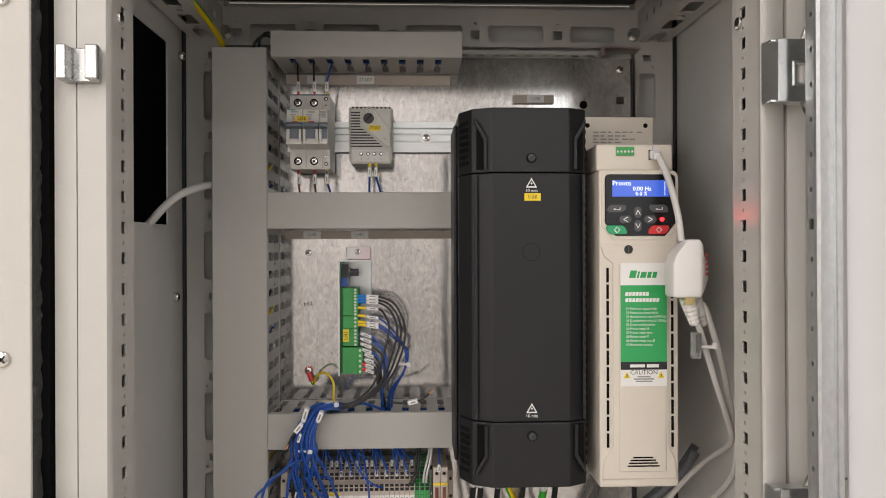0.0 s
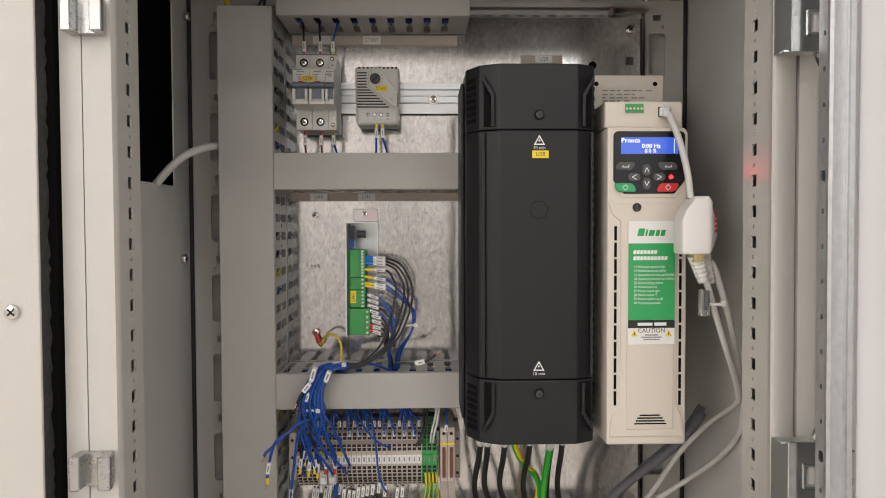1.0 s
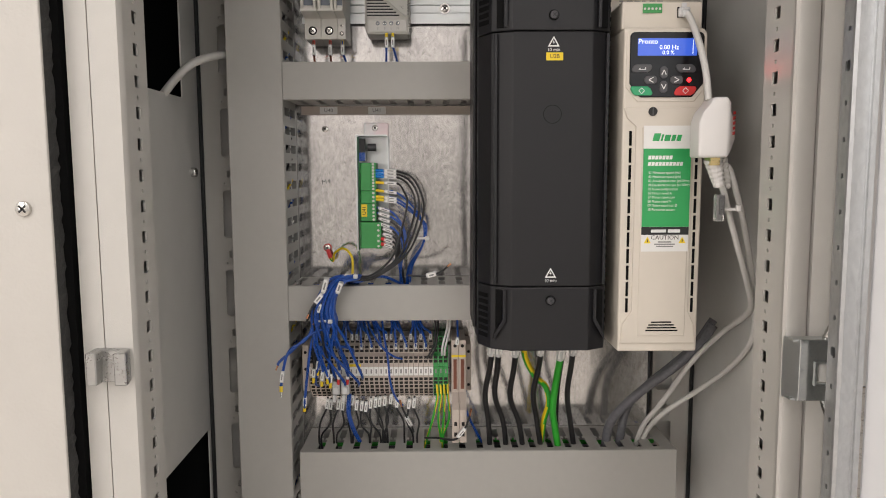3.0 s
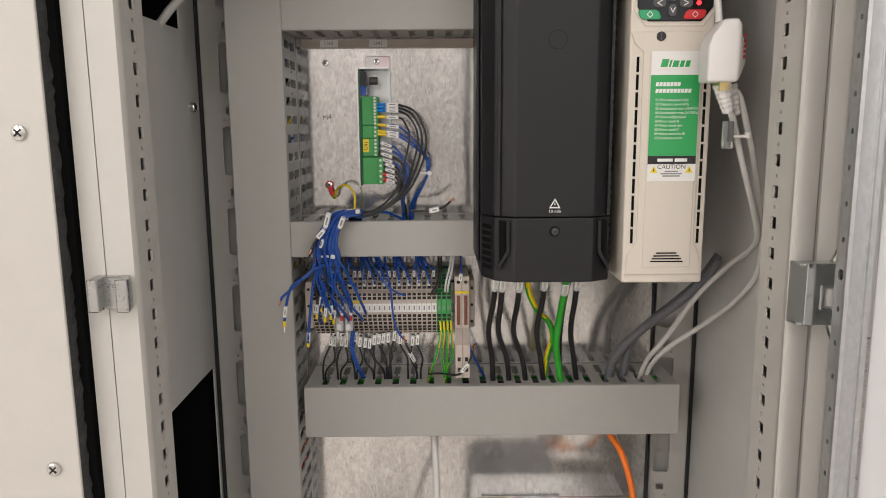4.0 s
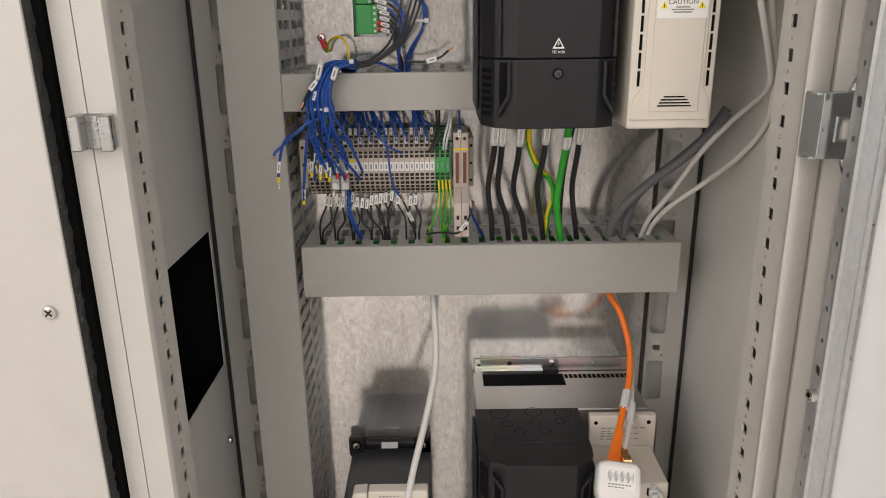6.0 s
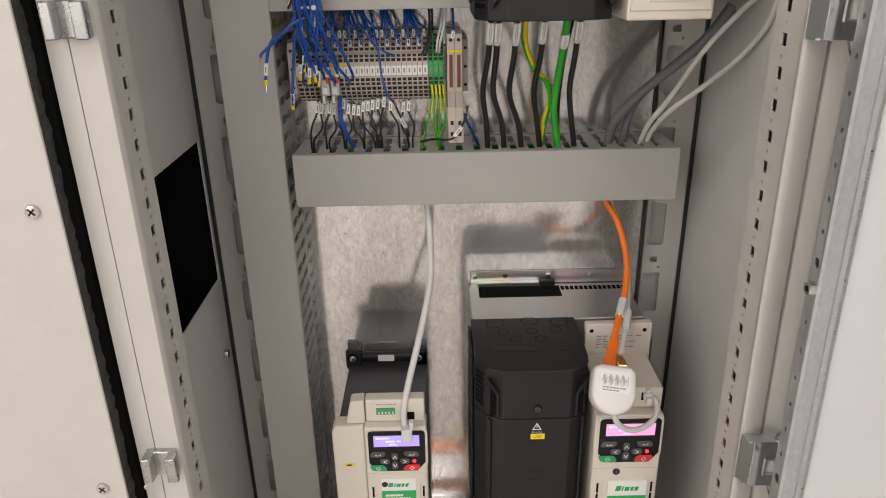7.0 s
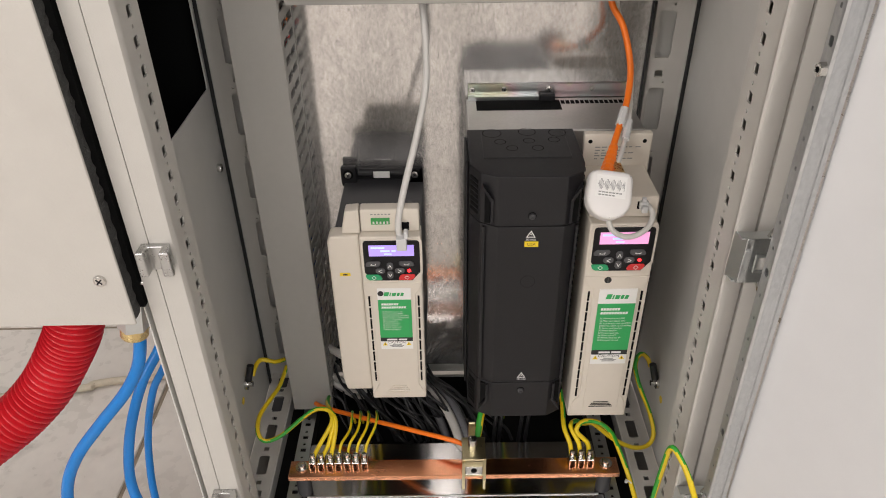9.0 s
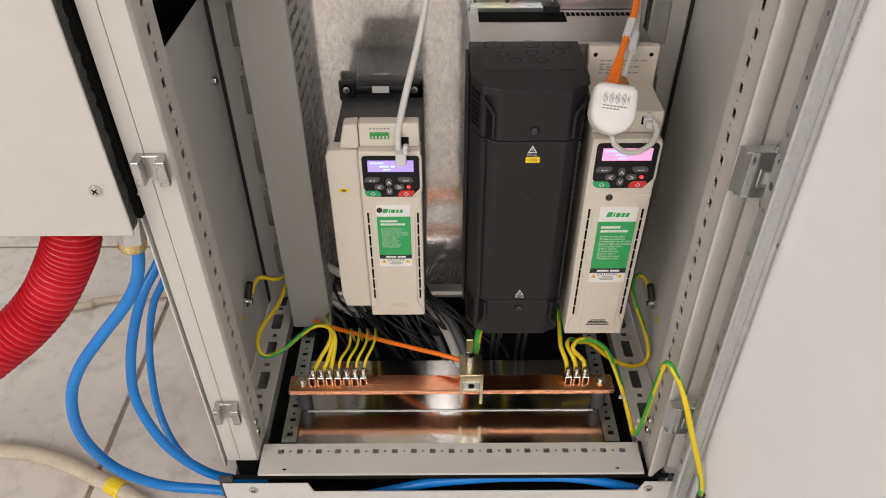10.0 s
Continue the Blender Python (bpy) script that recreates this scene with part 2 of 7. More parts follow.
REDH = mat("red_corrugated_hose", (0.66, 0.020, 0.032), 0.24, vary=0.08, scale=30)
BROWN = mat("brown_wire_pvc", (0.16, 0.05, 0.025), 0.4)
CLEAR = mat("clear_plastic", (0.85, 0.85, 0.85), 0.12, vary=0.0, glass=0.85)
SLEEVE = mat("clear_white_sleeve", (0.62, 0.62, 0.61), 0.25, vary=0.04, scale=80)
BRAID = mat("grey_braided_sleeve", (0.14, 0.14, 0.15), 0.55, vary=0.3, scale=300, bump=0.8, bump_scale=600)
PCB = mat("green_circuit_board", (0.02, 0.10, 0.05), 0.35, vary=0.1, scale=60)
BRASS = mat("brass_gland", (0.72, 0.56, 0.27), 0.28, 1.0, vary=0.1, scale=60)
TILE = mat("beige_floor_tile", (0.70, 0.655, 0.60), 0.28, vary=0.07, scale=5, bump=0.05, bump_scale=60, dirt=0.4)
GROUT = mat("dirty_grout", (0.30, 0.25, 0.19), 0.85, vary=0.25, scale=60, bump=0.4)
WALLM = mat("white_workshop_wall", (0.78, 0.77, 0.75), 0.75, vary=0.03, scale=2)
CEILM = mat("white_ceiling", (0.75, 0.75, 0.74), 0.8, vary=0.02, scale=2)
# Shade in the thermostat's slots, put into the colour of surface bars.
GAP = mat("painted_slot_shade", (0.04, 0.039, 0.037), 0.7, vary=0.0)
OLDC = mat("dirty_cream_cable", (0.55, 0.48, 0.37), 0.6, vary=0.2, scale=60)


# ---- building helpers ----
def thing(name, base, label, category, group="", kind=""):
    ob = new(name)
    ob.empty_display_size = 0.02
    ob.location = base
    return tagged(ob, label, category, group, kind)


def part(name, bm, material, parent=None, label="", smooth=False):
    me = bpy.data.meshes.new(name)
    bm.to_mesh(me)
    bm.free()
    me.materials.append(material)
    if smooth:
        me.shade_smooth()
        me.set_sharp_from_angle(angle=radians(40))
    ob = new(name, me)
    if parent is not None:
        ob.parent = parent
        if parent.type == "EMPTY":
            ob.matrix_parent_inverse = Matrix.Translation(-parent.location)
    if label:
        tagged(ob, label)
    return ob


def bx(bm, x0, x1, y0, y1, z0, z1):
    c = [(x0, y0, z0), (x1, y0, z0), (x1, y1, z0), (x0, y1, z0), (x0, y0, z1), (x1, y0, z1), (x1, y1, z1), (x0, y1, z1)]
    v = [bm.verts.new(p) for p in c]
    for f in ((3, 2, 1, 0), (4, 5, 6, 7), (0, 1, 5, 4), (1, 2, 6, 5), (2, 3, 7, 6), (3, 0, 4, 7)):
        bm.faces.new([v[i] for i in f])
    return bm


def box(x0, x1, y0, y1, z0, z1, bev=0.0, seg=2):
    bm = bx(bmesh.new(), x0, x1, y0, y1, z0, z1)
    if bev:
        bmesh.ops.bevel(bm, geom=bm.edges[:], offset=bev, segments=seg, affect="EDGES", profile=0.5)
    return bm


def prism(poly, axis, a, b, bev=0.0, seg=2):
    """A polygon, given in the two axes other than the named one, drawn out from a to b."""
    def at(p, w):
        return {"x": (w, p[0], p[1]), "y": (p[0], w, p[1]), "z": (p[0], p[1], w)}[axis]
    bm = bmesh.new()
    lo, hi = [bm.verts.new(at(p, a)) for p in poly], [bm.verts.new(at(p, b)) for p in poly]
    bm.faces.new(lo), bm.faces.new(hi[::-1])
    for i in range(len(poly)):
        j = (i + 1) % len(poly)
        bm.faces.new((lo[j], lo[i], hi[i], hi[j]))
    bmesh.ops.recalc_face_normals(bm, faces=bm.faces[:])
    if bev:
        bmesh.ops.bevel(bm, geom=bm.edges[:], offset=bev, segments=seg, affect="EDGES", profile=0.5)
    return bm


def ribbon(path, thick, z0, z1):
    """A folded sheet, upright from z0 to z1, along a line in plan."""
    pts = [Vector(p) for p in path]
    left, right = [], []
    for i, p in enumerate(pts):
        a = (pts[i] - pts[i - 1]).normalized() if i else (pts[1] - pts[0]).normalized()
        b = (pts[i + 1] - pts[i]).normalized() if i < len(pts) - 1 else a
        t = (a + b).normalized()
        nrm = Vector((-t.y, t.x)) * (thick / 2 / max(0.4, t.dot(a)))
        left.append(p + nrm), right.append(p - nrm)
    bm = bmesh.new()
    rows = []
    for l, r in zip(left, right):
        rows.append([bm.verts.new((q.x, q.y, z)) for q, z in ((l, z0), (r, z0), (r, z1), (l, z1))])
    for a, b in zip(rows, rows[1:]):
        for k in range(4):
            bm.faces.new((a[k], a[(k + 1) % 4], b[(k + 1) % 4], b[k]))
    bm.faces.new(rows[0]), bm.faces.new(rows[-1][::-1])
    bmesh.ops.recalc_face_normals(bm, faces=bm.faces[:])
    return bm


def holed(origin, u, v, width, height, holes, thick):
    """A sheet with holes through it. holes: (u0, u1, v0, v1, cut) with cut the size of the corner pieces."""
    o, u, v = Vector(origin), Vector(u).normalized(), Vector(v).normalized()
    w = u.cross(v).normalized() * thick
    us = sorted({0.0, width, *[round(h[k], 5) for h in holes for k in (0, 1)]})
    vs = sorted({0.0, height, *[round(h[k], 5) for h in holes for k in (2, 3)]})
    us, vs = [a for a in us if 0 <= a <= width], [a for a in vs if 0 <= a <= height]
    def void(i, j):
        if not (0 <= i < len(us) - 1 and 0 <= j < len(vs) - 1):
            return True
        a, b = (us[i] + us[i + 1]) / 2, (vs[j] + vs[j + 1]) / 2
        return any(h[0] < a < h[1] and h[2] < b < h[3] for h in holes)
    bm = bmesh.new()
    seen = {}
    def vert(a, b, k):
        key = (round(a, 6), round(b, 6), k)
        if key not in seen:
            seen[key] = bm.verts.new(o + u * a + v * b + w * k)
        return seen[key]
    for i in range(len(us) - 1):
        for j in range(len(vs) - 1):
            if void(i, j):
                continue
            q = [(us[i], vs[j]), (us[i + 1], vs[j]), (us[i + 1], vs[j + 1]), (us[i], vs[j + 1])]
            bm.faces.new([vert(*p, 1) for p in q])
            bm.faces.new([vert(*p, 0) for p in q[::-1]])
            for k, (di, dj) in enumerate(((0, -1), (1, 0), (0, 1), (-1, 0))):
                if void(i + di, j + dj):
                    a, b = q[k], q[(k + 1) % 4]
                    bm.faces.new((vert(*a, 0), vert(*b, 0), vert(*b, 1), vert(*a, 1)))
    for h in holes:
        c = h[4] if len(h) > 4 else 0
        if c:
            for (a, b, da, db) in ((h[0], h[2], c, c), (h[1], h[2], -c, c), (h[1], h[3], -c, -c), (h[0], h[3], c, -c)):
                for k in (0, 1):
                    f = [bm.verts.new(o + u * p + v * q + w * k) for p, q in ((a, b), (a + da, b), (a + da * 0.3, b + db * 0.3), (a, b + db))]
                    bm.faces.new(f)
    bmesh.ops.recalc_face_normals(bm, faces=bm.faces[:])
    return bm


def cyl(p0, p1, r, seg=16, r2=None, bev=0.0):
    p0, p1 = Vector(p0), Vector(p1)
    bm = bmesh.new()
    bmesh.ops.create_cone(bm, cap_ends=True, segments=seg, radius1=r, radius2=r if r2 is None else r2, depth=(p1 - p0).length)
    if bev:
        rims = [e for e in bm.edges if abs(e.verts[0].co.z - e.verts[1].co.z) < 1e-7 and e.verts[0].co.z > 0]
        bmesh.ops.bevel(bm, geom=rims, offset=bev, segments=2, affect="EDGES", profile=0.5)
    bmesh.ops.transform(bm, verts=bm.verts[:], matrix=Matrix.Translation((p0 + p1) / 2) @ (p1 - p0).to_track_quat("Z", "Y").to_matrix().to_4x4())
    return bm


def join(*bms):
    out = bmesh.new()
    for b in bms:
        me = bpy.data.meshes.new("join")
        b.to_mesh(me)
        b.free()
        out.from_mesh(me)
        bpy.data.meshes.remove(me)
    return out


def smooth_line(points, steps=6):
    p = [Vector(q) for q in points]
    p = [2 * p[0] - p[1]] + p + [2 * p[-1] - p[-2]]
    out = []
    for i in range(1, len(p) - 2):
        for k in range(steps):
            t = k / steps
            a, b, c, d = p[i - 1:i + 3]
            out.append(0.5 * (2 * b + (c - a) * t + (2 * a - 5 * b + 4 * c - d) * t * t + (3 * b - a - 3 * c + d) * t ** 3))
    return out + [p[-2]]


def tube(points, r, seg=8, steps=6, radius=None):
    line = smooth_line(points, steps)
    bm = bmesh.new()
    rings, nrm = [], None
    for i, p in enumerate(line):
        t = (line[min(i + 1, len(line) - 1)] - line[max(i - 1, 0)]).normalized()
        if nrm is None:
            nrm = t.orthogonal().normalized()
        nrm = (nrm - t * nrm.dot(t)).normalized()
        bi = t.cross(nrm)
        q = radius(i, len(line)) if radius else r
        rings.append([bm.verts.new(p + (nrm * math.cos(2 * math.pi * k / seg) + bi * math.sin(2 * math.pi * k / seg)) * q) for k in range(seg)])
    for a, b in zip(rings, rings[1:]):
        for k in range(seg):
            bm.faces.new((a[k], a[(k + 1) % seg], b[(k + 1) % seg], b[k]))
    bm.faces.new(rings[0][::-1]), bm.faces.new(rings[-1])
    return bm


def text(words, x, y, z, size, material, parent, name="lettering", align="CENTER", m=None, width=1.0):
    """Flat letters that face the front (-y), their middle at (x, y, z)."""
    c = bpy.data.curves.new("letters", "FONT")
    c.body, c.size, c.align_x, c.align_y, c.resolution_u, c.space_line = words, size, align, "CENTER", 2, 0.95
    tmp = new("letters", c)
    me = bpy.data.meshes.new_from_object(tmp.evaluated_get(bpy.context.evaluated_depsgraph_get()))
    bpy.data.objects.remove(tmp)
    bpy.data.curves.remove(c)
    bm = bmesh.new()
    bm.from_mesh(me)
    bpy.data.meshes.remove(me)
    bmesh.ops.transform(bm, verts=bm.verts[:], matrix=(m or pose(x, y, z, 90)) @ Matrix.Diagonal((width, 1, 1, 1)))
    return part(name, bm, material, parent)


def screw(parent, x, y, z, r, material=STEEL, name="screw", axis=(0, -1, 0), head=0.003):
    a = Vector(axis)
    p = Vector((x, y, z))
    s = part(name, cyl(p, p + a * head, r, 14, bev=r * 0.3), material, parent, smooth=True)
    side = a.orthogonal().normalized()
    other = a.cross(side)
    q = p + a * (head - 0.0002)
    cross = bmesh.new()
    for d, e in ((side, other), (other, side)):
        v = [cross.verts.new(q + d * r * 0.6 * i + e * r * 0.12 * j + a * 0.0005) for i, j in ((-1, -1), (1, -1), (1, 1), (-1, 1))]
        cross.faces.new(v)
    part("cross_slot", cross, INK, s)
    return s


# ---- the room ----
def room():
    g = tagged(part("ground", box(-4.5, 4.5, -5.0, 3.0, -0.06, -0.004), GROUT), "dirty grout bed under beige floor tiles", "floor", kind="structure")
    tile = box(-0.296, 0.296, -0.296, 0.296, -0.02, 0.0, 0.0015, 1)
    first = part("tile", tile, TILE, g)
    for i in range(-7, 9):
        for j in range(-7, 5):
            x, y = -0.224 + 0.6 * i, 0.27 + 0.6 * j
            if i == 0 and j == 0:
                first.location = (x, y, 0)
                continue
            o = new("tile", first.data)
            o.parent, o.location = g, (x, y, 0)
    for name, b in (("wall_north", (-4.5, 4.5, 3.0, 3.1, 0, 3.0)), ("wall_south", (-4.5, 4.5, -3.7, -3.6, 0, 3.0)), ("wall_west", (-4.6, -4.5, -3.6, 3.0, 0, 3.0)), ("wall_east", (4.5, 4.6, -3.6, 3.0, 0, 3.0))):
        tagged(part(name, box(*b), WALLM), "plain white painted workshop wall", "wall", kind="structure")
    # Assumed window frames, out of view, set round the added fill lamps.
    for name, wx in (("assumed_window_1", -2.7), ("assumed_window_2", 1.7)):
        strips = [box(wx - 1.05, wx + 1.05, -3.5995, -3.57, z, z + 0.06, 0.004, 1) for z in (2.36, 0.88)] + [box(wx + a, wx + a + 0.07, -3.5995, -3.57, 0.941, 2.359) for a in (-1.05, 0.98)]
        tagged(part(name, join(*strips), WHITEP), "white frame added out of view round a fill lamp", "window", kind="structure")
    tagged(part("ceiling", box(-4.5, 4.5, -3.6, 3.0, 3.0, 3.1), CEILM), "plain white ceiling", "ceiling", kind="structure")


room()
PITCH = 0.0245


# ---- the enclosure ----
def post_holes(z0, z1, y):
    """Square holes with a small round one between each two, along a post."""
    out, z = [], 0.0265
    while z < z1 - z0 - 0.012:
        out.append((y - 0.0046, y + 0.0046, z - 0.0048, z + 0.0048, 0.0012))
        out.append((y - 0.0016, y + 0.0016, z + PITCH / 2 - 0.0016, z + PITCH / 2 + 0.0016, 0.001))
        z += PITCH
    return out


def bow(z):
    """The hinge side of the cabinet spreads a little towards the foot."""
    return 0.0115 * (1.3 - z) ** 2


def bowed(bm, steps=9):
    for k in range(1, steps):
        bmesh.ops.bisect_plane(bm, geom=bm.verts[:] + bm.edges[:] + bm.faces[:], plane_co=(0, 0, 0.1 + 1.38 * k / steps), plane_no=(0, 0, 1))
    for v in bm.verts:
        v.co.x += bow(v.co.z)
    return bm


def cabinet():
    c = thing("electrical_cabinet", (0, 0.13, 0.09), "tall light grey powder-coated steel control cabinet standing open on a plinth", "cabinet")
    z0, z1 = 0.105, 1.475
    for s in (-1, 1):
        # front posts: folded sheet with a rounded nose and a perforated inner face

        path = [(0.2437, -0.0250), (0.2437, -0.0300), (0.2430, -0.0340), (0.2395, -0.0415), (0.2390, -0.0440), (0.2400, -0.0455), (0.2422, -0.0452), (0.2622, -0.0300), (0.2627, -0.0180), (0.2655, -0.0180), (0.2660, -0.0305), (0.2765, -0.0330), (0.2785, -0.0320), (0.2860, -0.0220), (0.2900, 0.000), (0.2900, 0.016), (0.2500, 0.016)]
        if s < 0:  # the closing side stands a little further out and back
            path = [(0.2540, 0.0020), (0.2540, -0.0060), (0.2537, -0.0120), (0.2538, -0.0160), (0.2555, -0.0185), (0.2756, -0.0185), (0.2760, -0.0050), (0.2778, -0.0050), (0.2782, -0.0182), (0.2930, -0.0185), (0.2945, -0.0150), (0.2955, 0.0000), (0.2955, 0.0315), (0.2545, 0.0315)]
        path = [(x * s, y) for x, y in path]
        p = part("post", bowed(ribbon(path, 0.0016, 0.1185, z1)) if s > 0 else ribbon(path, 0.0016, 0.1185, z1), PAINT, c, smooth=True)
        if s < 0:
            flange = holed((-0.2540, -0.0035, z0), (0, 1, 0), (0, 0, 1), 0.0345, z1 - z0, post_holes(z0, z1, 0.0140), -0.0016)
        else:
            flange = bowed(holed((0.2437, -0.0305, z0), (0, 1, 0), (0, 0, 1), 0.046, z1 - z0, post_holes(z0, z1, 0.027), 0.0016))
        part("perforated_flange", flange, PAINT, p)
        for z in (1.350, 0.150, 0.170):
            screw(p, 0.2437 + bow(z) if s > 0 else -0.2540, 0.002 if z > 1 else 0.004, z, 0.005, axis=(-s, 0, 0))
        # rear posts with long slots
        holes = []
        z = 0.05
        while z < 1.30:
            holes.append((0.003, 0.0235, z, z + 0.058, 0.003))
            holes.append((0.008, 0.018, z + 0.073, z + 0.081, 0))
            holes.append((0.0185, 0.0215, z + 0.0645, z + 0.0675, 0.001))
            z += 0.0976
        if s < 0:
            bm = holed((-0.254, 0.31, z0), (-1, 0, 0), (0, 0, 1), 0.050, z1 - z0, holes, 0.0016)
        else:
            bm = holed((0.254, 0.31, z0), (1, 0, 0), (0, 0, 1), 0.050, z1 - z0, holes, -0.0016)
        rp = part("rear_post", bm, PAINT, c)
        part("post_back", box(min(0.252 * s, 0.306 * s), max(0.252 * s, 0.306 * s), 0.330, 0.333, z0, z1), PANEL, rp)
        part("post_edge", box(min(0.2525 * s, 0.2545 * s), max(0.2525 * s, 0.2545 * s), 0.3105, 0.330, z0, z1), PAINT, rp)
        part("side_seal", box(min(0.2935 * s, 0.2975 * s), max(0.2935 * s, 0.2975 * s), 0.2895, 0.2945, z0, z1 - 0.03, 0.001), RUBBER, c, "black rubber seal along the panel edge")
        # side panels
        if s < 0:
            win = [(0.06, 0.262, 1.195 - 0.105, 1.400 - 0.105, 0.002), (0.06, 0.305, 0.620 - 0.105, 0.800 - 0.105, 0.002)]
            bm = holed((-0.2995, -0.02, z0), (0, 1, 0), (0, 0, 1), 0.352, z1 - z0, win, 0.0015)
        else:
            bm = box(0.2980, 0.2995, -0.02, 0.332, z0, z1)
        sp = part("side_panel", bm, PANEL, c)
        for (yy, zz) in ((0.262, 1.113), (0.262, 0.522), (0.283, 1.395)):
            if s < 0:
                screw(sp, -0.298, yy, zz, 0.0055, axis=(1, 0, 0), head=0.006)
        # side rails along the top and the bottom
        for z, up in ((1.425, 1), (0.112, -1)):
            hl = [(y, y + 0.034, 0.010, 0.026, 0.003) for y in (0.03, 0.09, 0.15, 0.21, 0.262)]
            hl += [(y + 0.043, y + 0.050, 0.014, 0.021, 0) for y in (0.03, 0.09, 0.15, 0.21)]
            o = (0.2560 * s, 0.014, z)
            bm = holed(o, (0, 1, 0), (s, 0, 0), 0.296, 0.038, hl, 0.0016)
            rail = part("side_rail", bm, PAINT, c)
            sq = [(y, y + 0.007, 0.014, 0.022, 0) for y in [0.012 + PITCH * k for k in range(11)]]
            if up > 0:
                part("rail_face", holed((0.2560 * s, 0.014, z), (0, 1, 0), (0, 0, 1), 0.296, 0.036, sq, 0.0016), PAINT, rail)
            else:
                part("rail_face", box(min(0.2540 * s, 0.2560 * s), max(0.2540 * s, 0.2560 * s), 0.016, 0.31, 0.088, 0.112), PANEL, rail)
    # top and rear rails
    slots = []
    for a, b in ((-0.222, -0.166), (-0.133, -0.064), (-0.032, 0.037), (0.069, 0.138), (0.171, 0.227)):
        slots.append((a + 0.254, b + 0.254, 0.006, 0.026, 0.003))
        slots.append((a + 0.254 - 0.021, a + 0.254 - 0.010, 0.009, 0.020, 0))
        slots.append((a + 0.254 - 0.0170, a + 0.254 - 0.0135, 0.0265, 0.0300, 0.001))
    part("rear_top_rail", holed((-0.254, 0.310, 1.416), (1, 0, 0), (0, 0, 1), 0.508, 0.047, slots, -0.0016), PAINT, c)
    part("rear_top_strip", holed((-0.25, 0.318, 1.401), (1, 0, 0), (0, 0, 1), 0.50, 0.013, [(0.012 + 0.0196 * k, 0.022 + 0.0196 * k, 0.005, 0.0078, 0) for k in range(24)], -0.0016), PANEL, c)
    part("front_top_rail", box(-0.252, 0.252, -0.044, -0.005, 1.425, 1.475, 0.002), PAINT, c)
    part("roof", box(-0.3005, 0.3005, -0.045, 0.335, 1.476, 1.480), PAINT, c)
    # Dark sheet added so the underside of the roof reads as shaded.
    part("roof_shade", box(-0.25, 0.25, 0.0, 0.31, 1.470, 1.4735), BLACK2, c, "dark sheet painted as the shade under the roof")
    part("rear_panel", box(-0.3005, 0.3005, 0.334, 0.336, 0.09, 1.475), PANEL, c)
    for s in (-1, 1):
        part("washer", cyl((0.2505 * s, 0.3099, 1.4315), (0.2505 * s, 0.3080, 1.4315), 0.0085, 18), STEEL, c)
        part("hex_bolt", cyl((0.2505 * s, 0.3080, 1.4315), (0.2505 * s, 0.3000, 1.4315), 0.0065, 6), STEEL, c)
    part("corner_bracket", join(box(0.206, 0.252, 0.285, 0.309, 1.408, 1.4105), box(0.206, 0.2085, 0.285, 0.309, 1.400, 1.408)), IRID, c, "yellow-passivated steel corner bracket")
    # bottom front rail with its row of holes
    row = []
    for k in range(19):
        x = 0.250 - 0.2255 + 0.0252 * k
        row.append((x - 0.004, x + 0.004, 0.030, 0.037, 0.001))
        if k < 18:
            row.append((x + 0.0111, x + 0.0141, 0.032, 0.035, 0.001))
    row += [(0.031, 0.036, 0.005, 0.008, 0), (0.464, 0.469, 0.005, 0.008, 0)]
    fr = part("bottom_rail", holed((-0.250, -0.0405, 0.120), (1, 0, 0), (0, 1, 0), 0.500, 0.0455, row, -0.0016), PAINT, c)
    part("rail_face", box(-0.250, 0.250, -0.0415, -0.0398, 0.1160, 0.1195, 0.0006, 1), PAINT, fr)
    part("rail_back", box(-0.250, 0.250, 0.0035, 0.0052, 0.092, 0.1185), PAINT, fr)
    # Black sheet holds the darkness of the open base in its colour.
    part("base_dark", box(-0.256, 0.256, -0.0025, 0.33, 0.080, 0.084), VOID, c, "black sheet painted as the dark of the open cabinet base")
    # gland plates of polished zinc
    part("gland_plate", box(-0.2072, 0.2072, 0.0065, 0.0605, 0.1150, 0.1170), FLOORZ, c, "polished zinc-plated steel gland plate")
    part("gland_plate", box(-0.2072, 0.2072, 0.0625, 0.153, 0.1160, 0.1180), FLOORZ, c, "polished zinc-plated steel gland plate")
    part("plate_lip", box(-0.200, 0.200, 0.0606, 0.0624, 0.1172, 0.1186), ZINC, c)
    for s in (-1, 1):
        hs = [(0.006, 0.014, y, y + 0.006, 0) for y in (0.01, 0.034, 0.058, 0.082, 0.107, 0.131, 0.155, 0.18, 0.204, 0.228)]
        hs += [(0.008, 0.012, y + 0.012, y + 0.016, 0.001) for y in (0.01, 0.034, 0.058, 0.082, 0.107, 0.131, 0.155, 0.18, 0.204)]
        x = -0.228 if s < 0 else 0.208
        part("support_strip", holed((x, 0.008, 0.1195), (1, 0, 0), (0, 1, 0), 0.020, 0.25, hs, -0.0016), ZINC, c, "perforated zinc-plated support strip")
        part("strip_skirt", box(x + 0.002, x + 0.018, 0.001, 0.249, 0.084, 0.110), RUBBER, c)
    # mounting plate
    hl = [(0.480 - 0.007, 0.480 + 0.002, 1.347 - 0.145 - 0.0045, 1.347 - 0.145 + 0.0045, 0)]
    mp = part("mounting_plate", holed((-0.249, 0.293, 0.145), (1, 0, 0), (0, 0, 1), 0.490, 1.253, hl, -0.003), GALV, c, "galvanised steel mounting plate with a spangled finish")
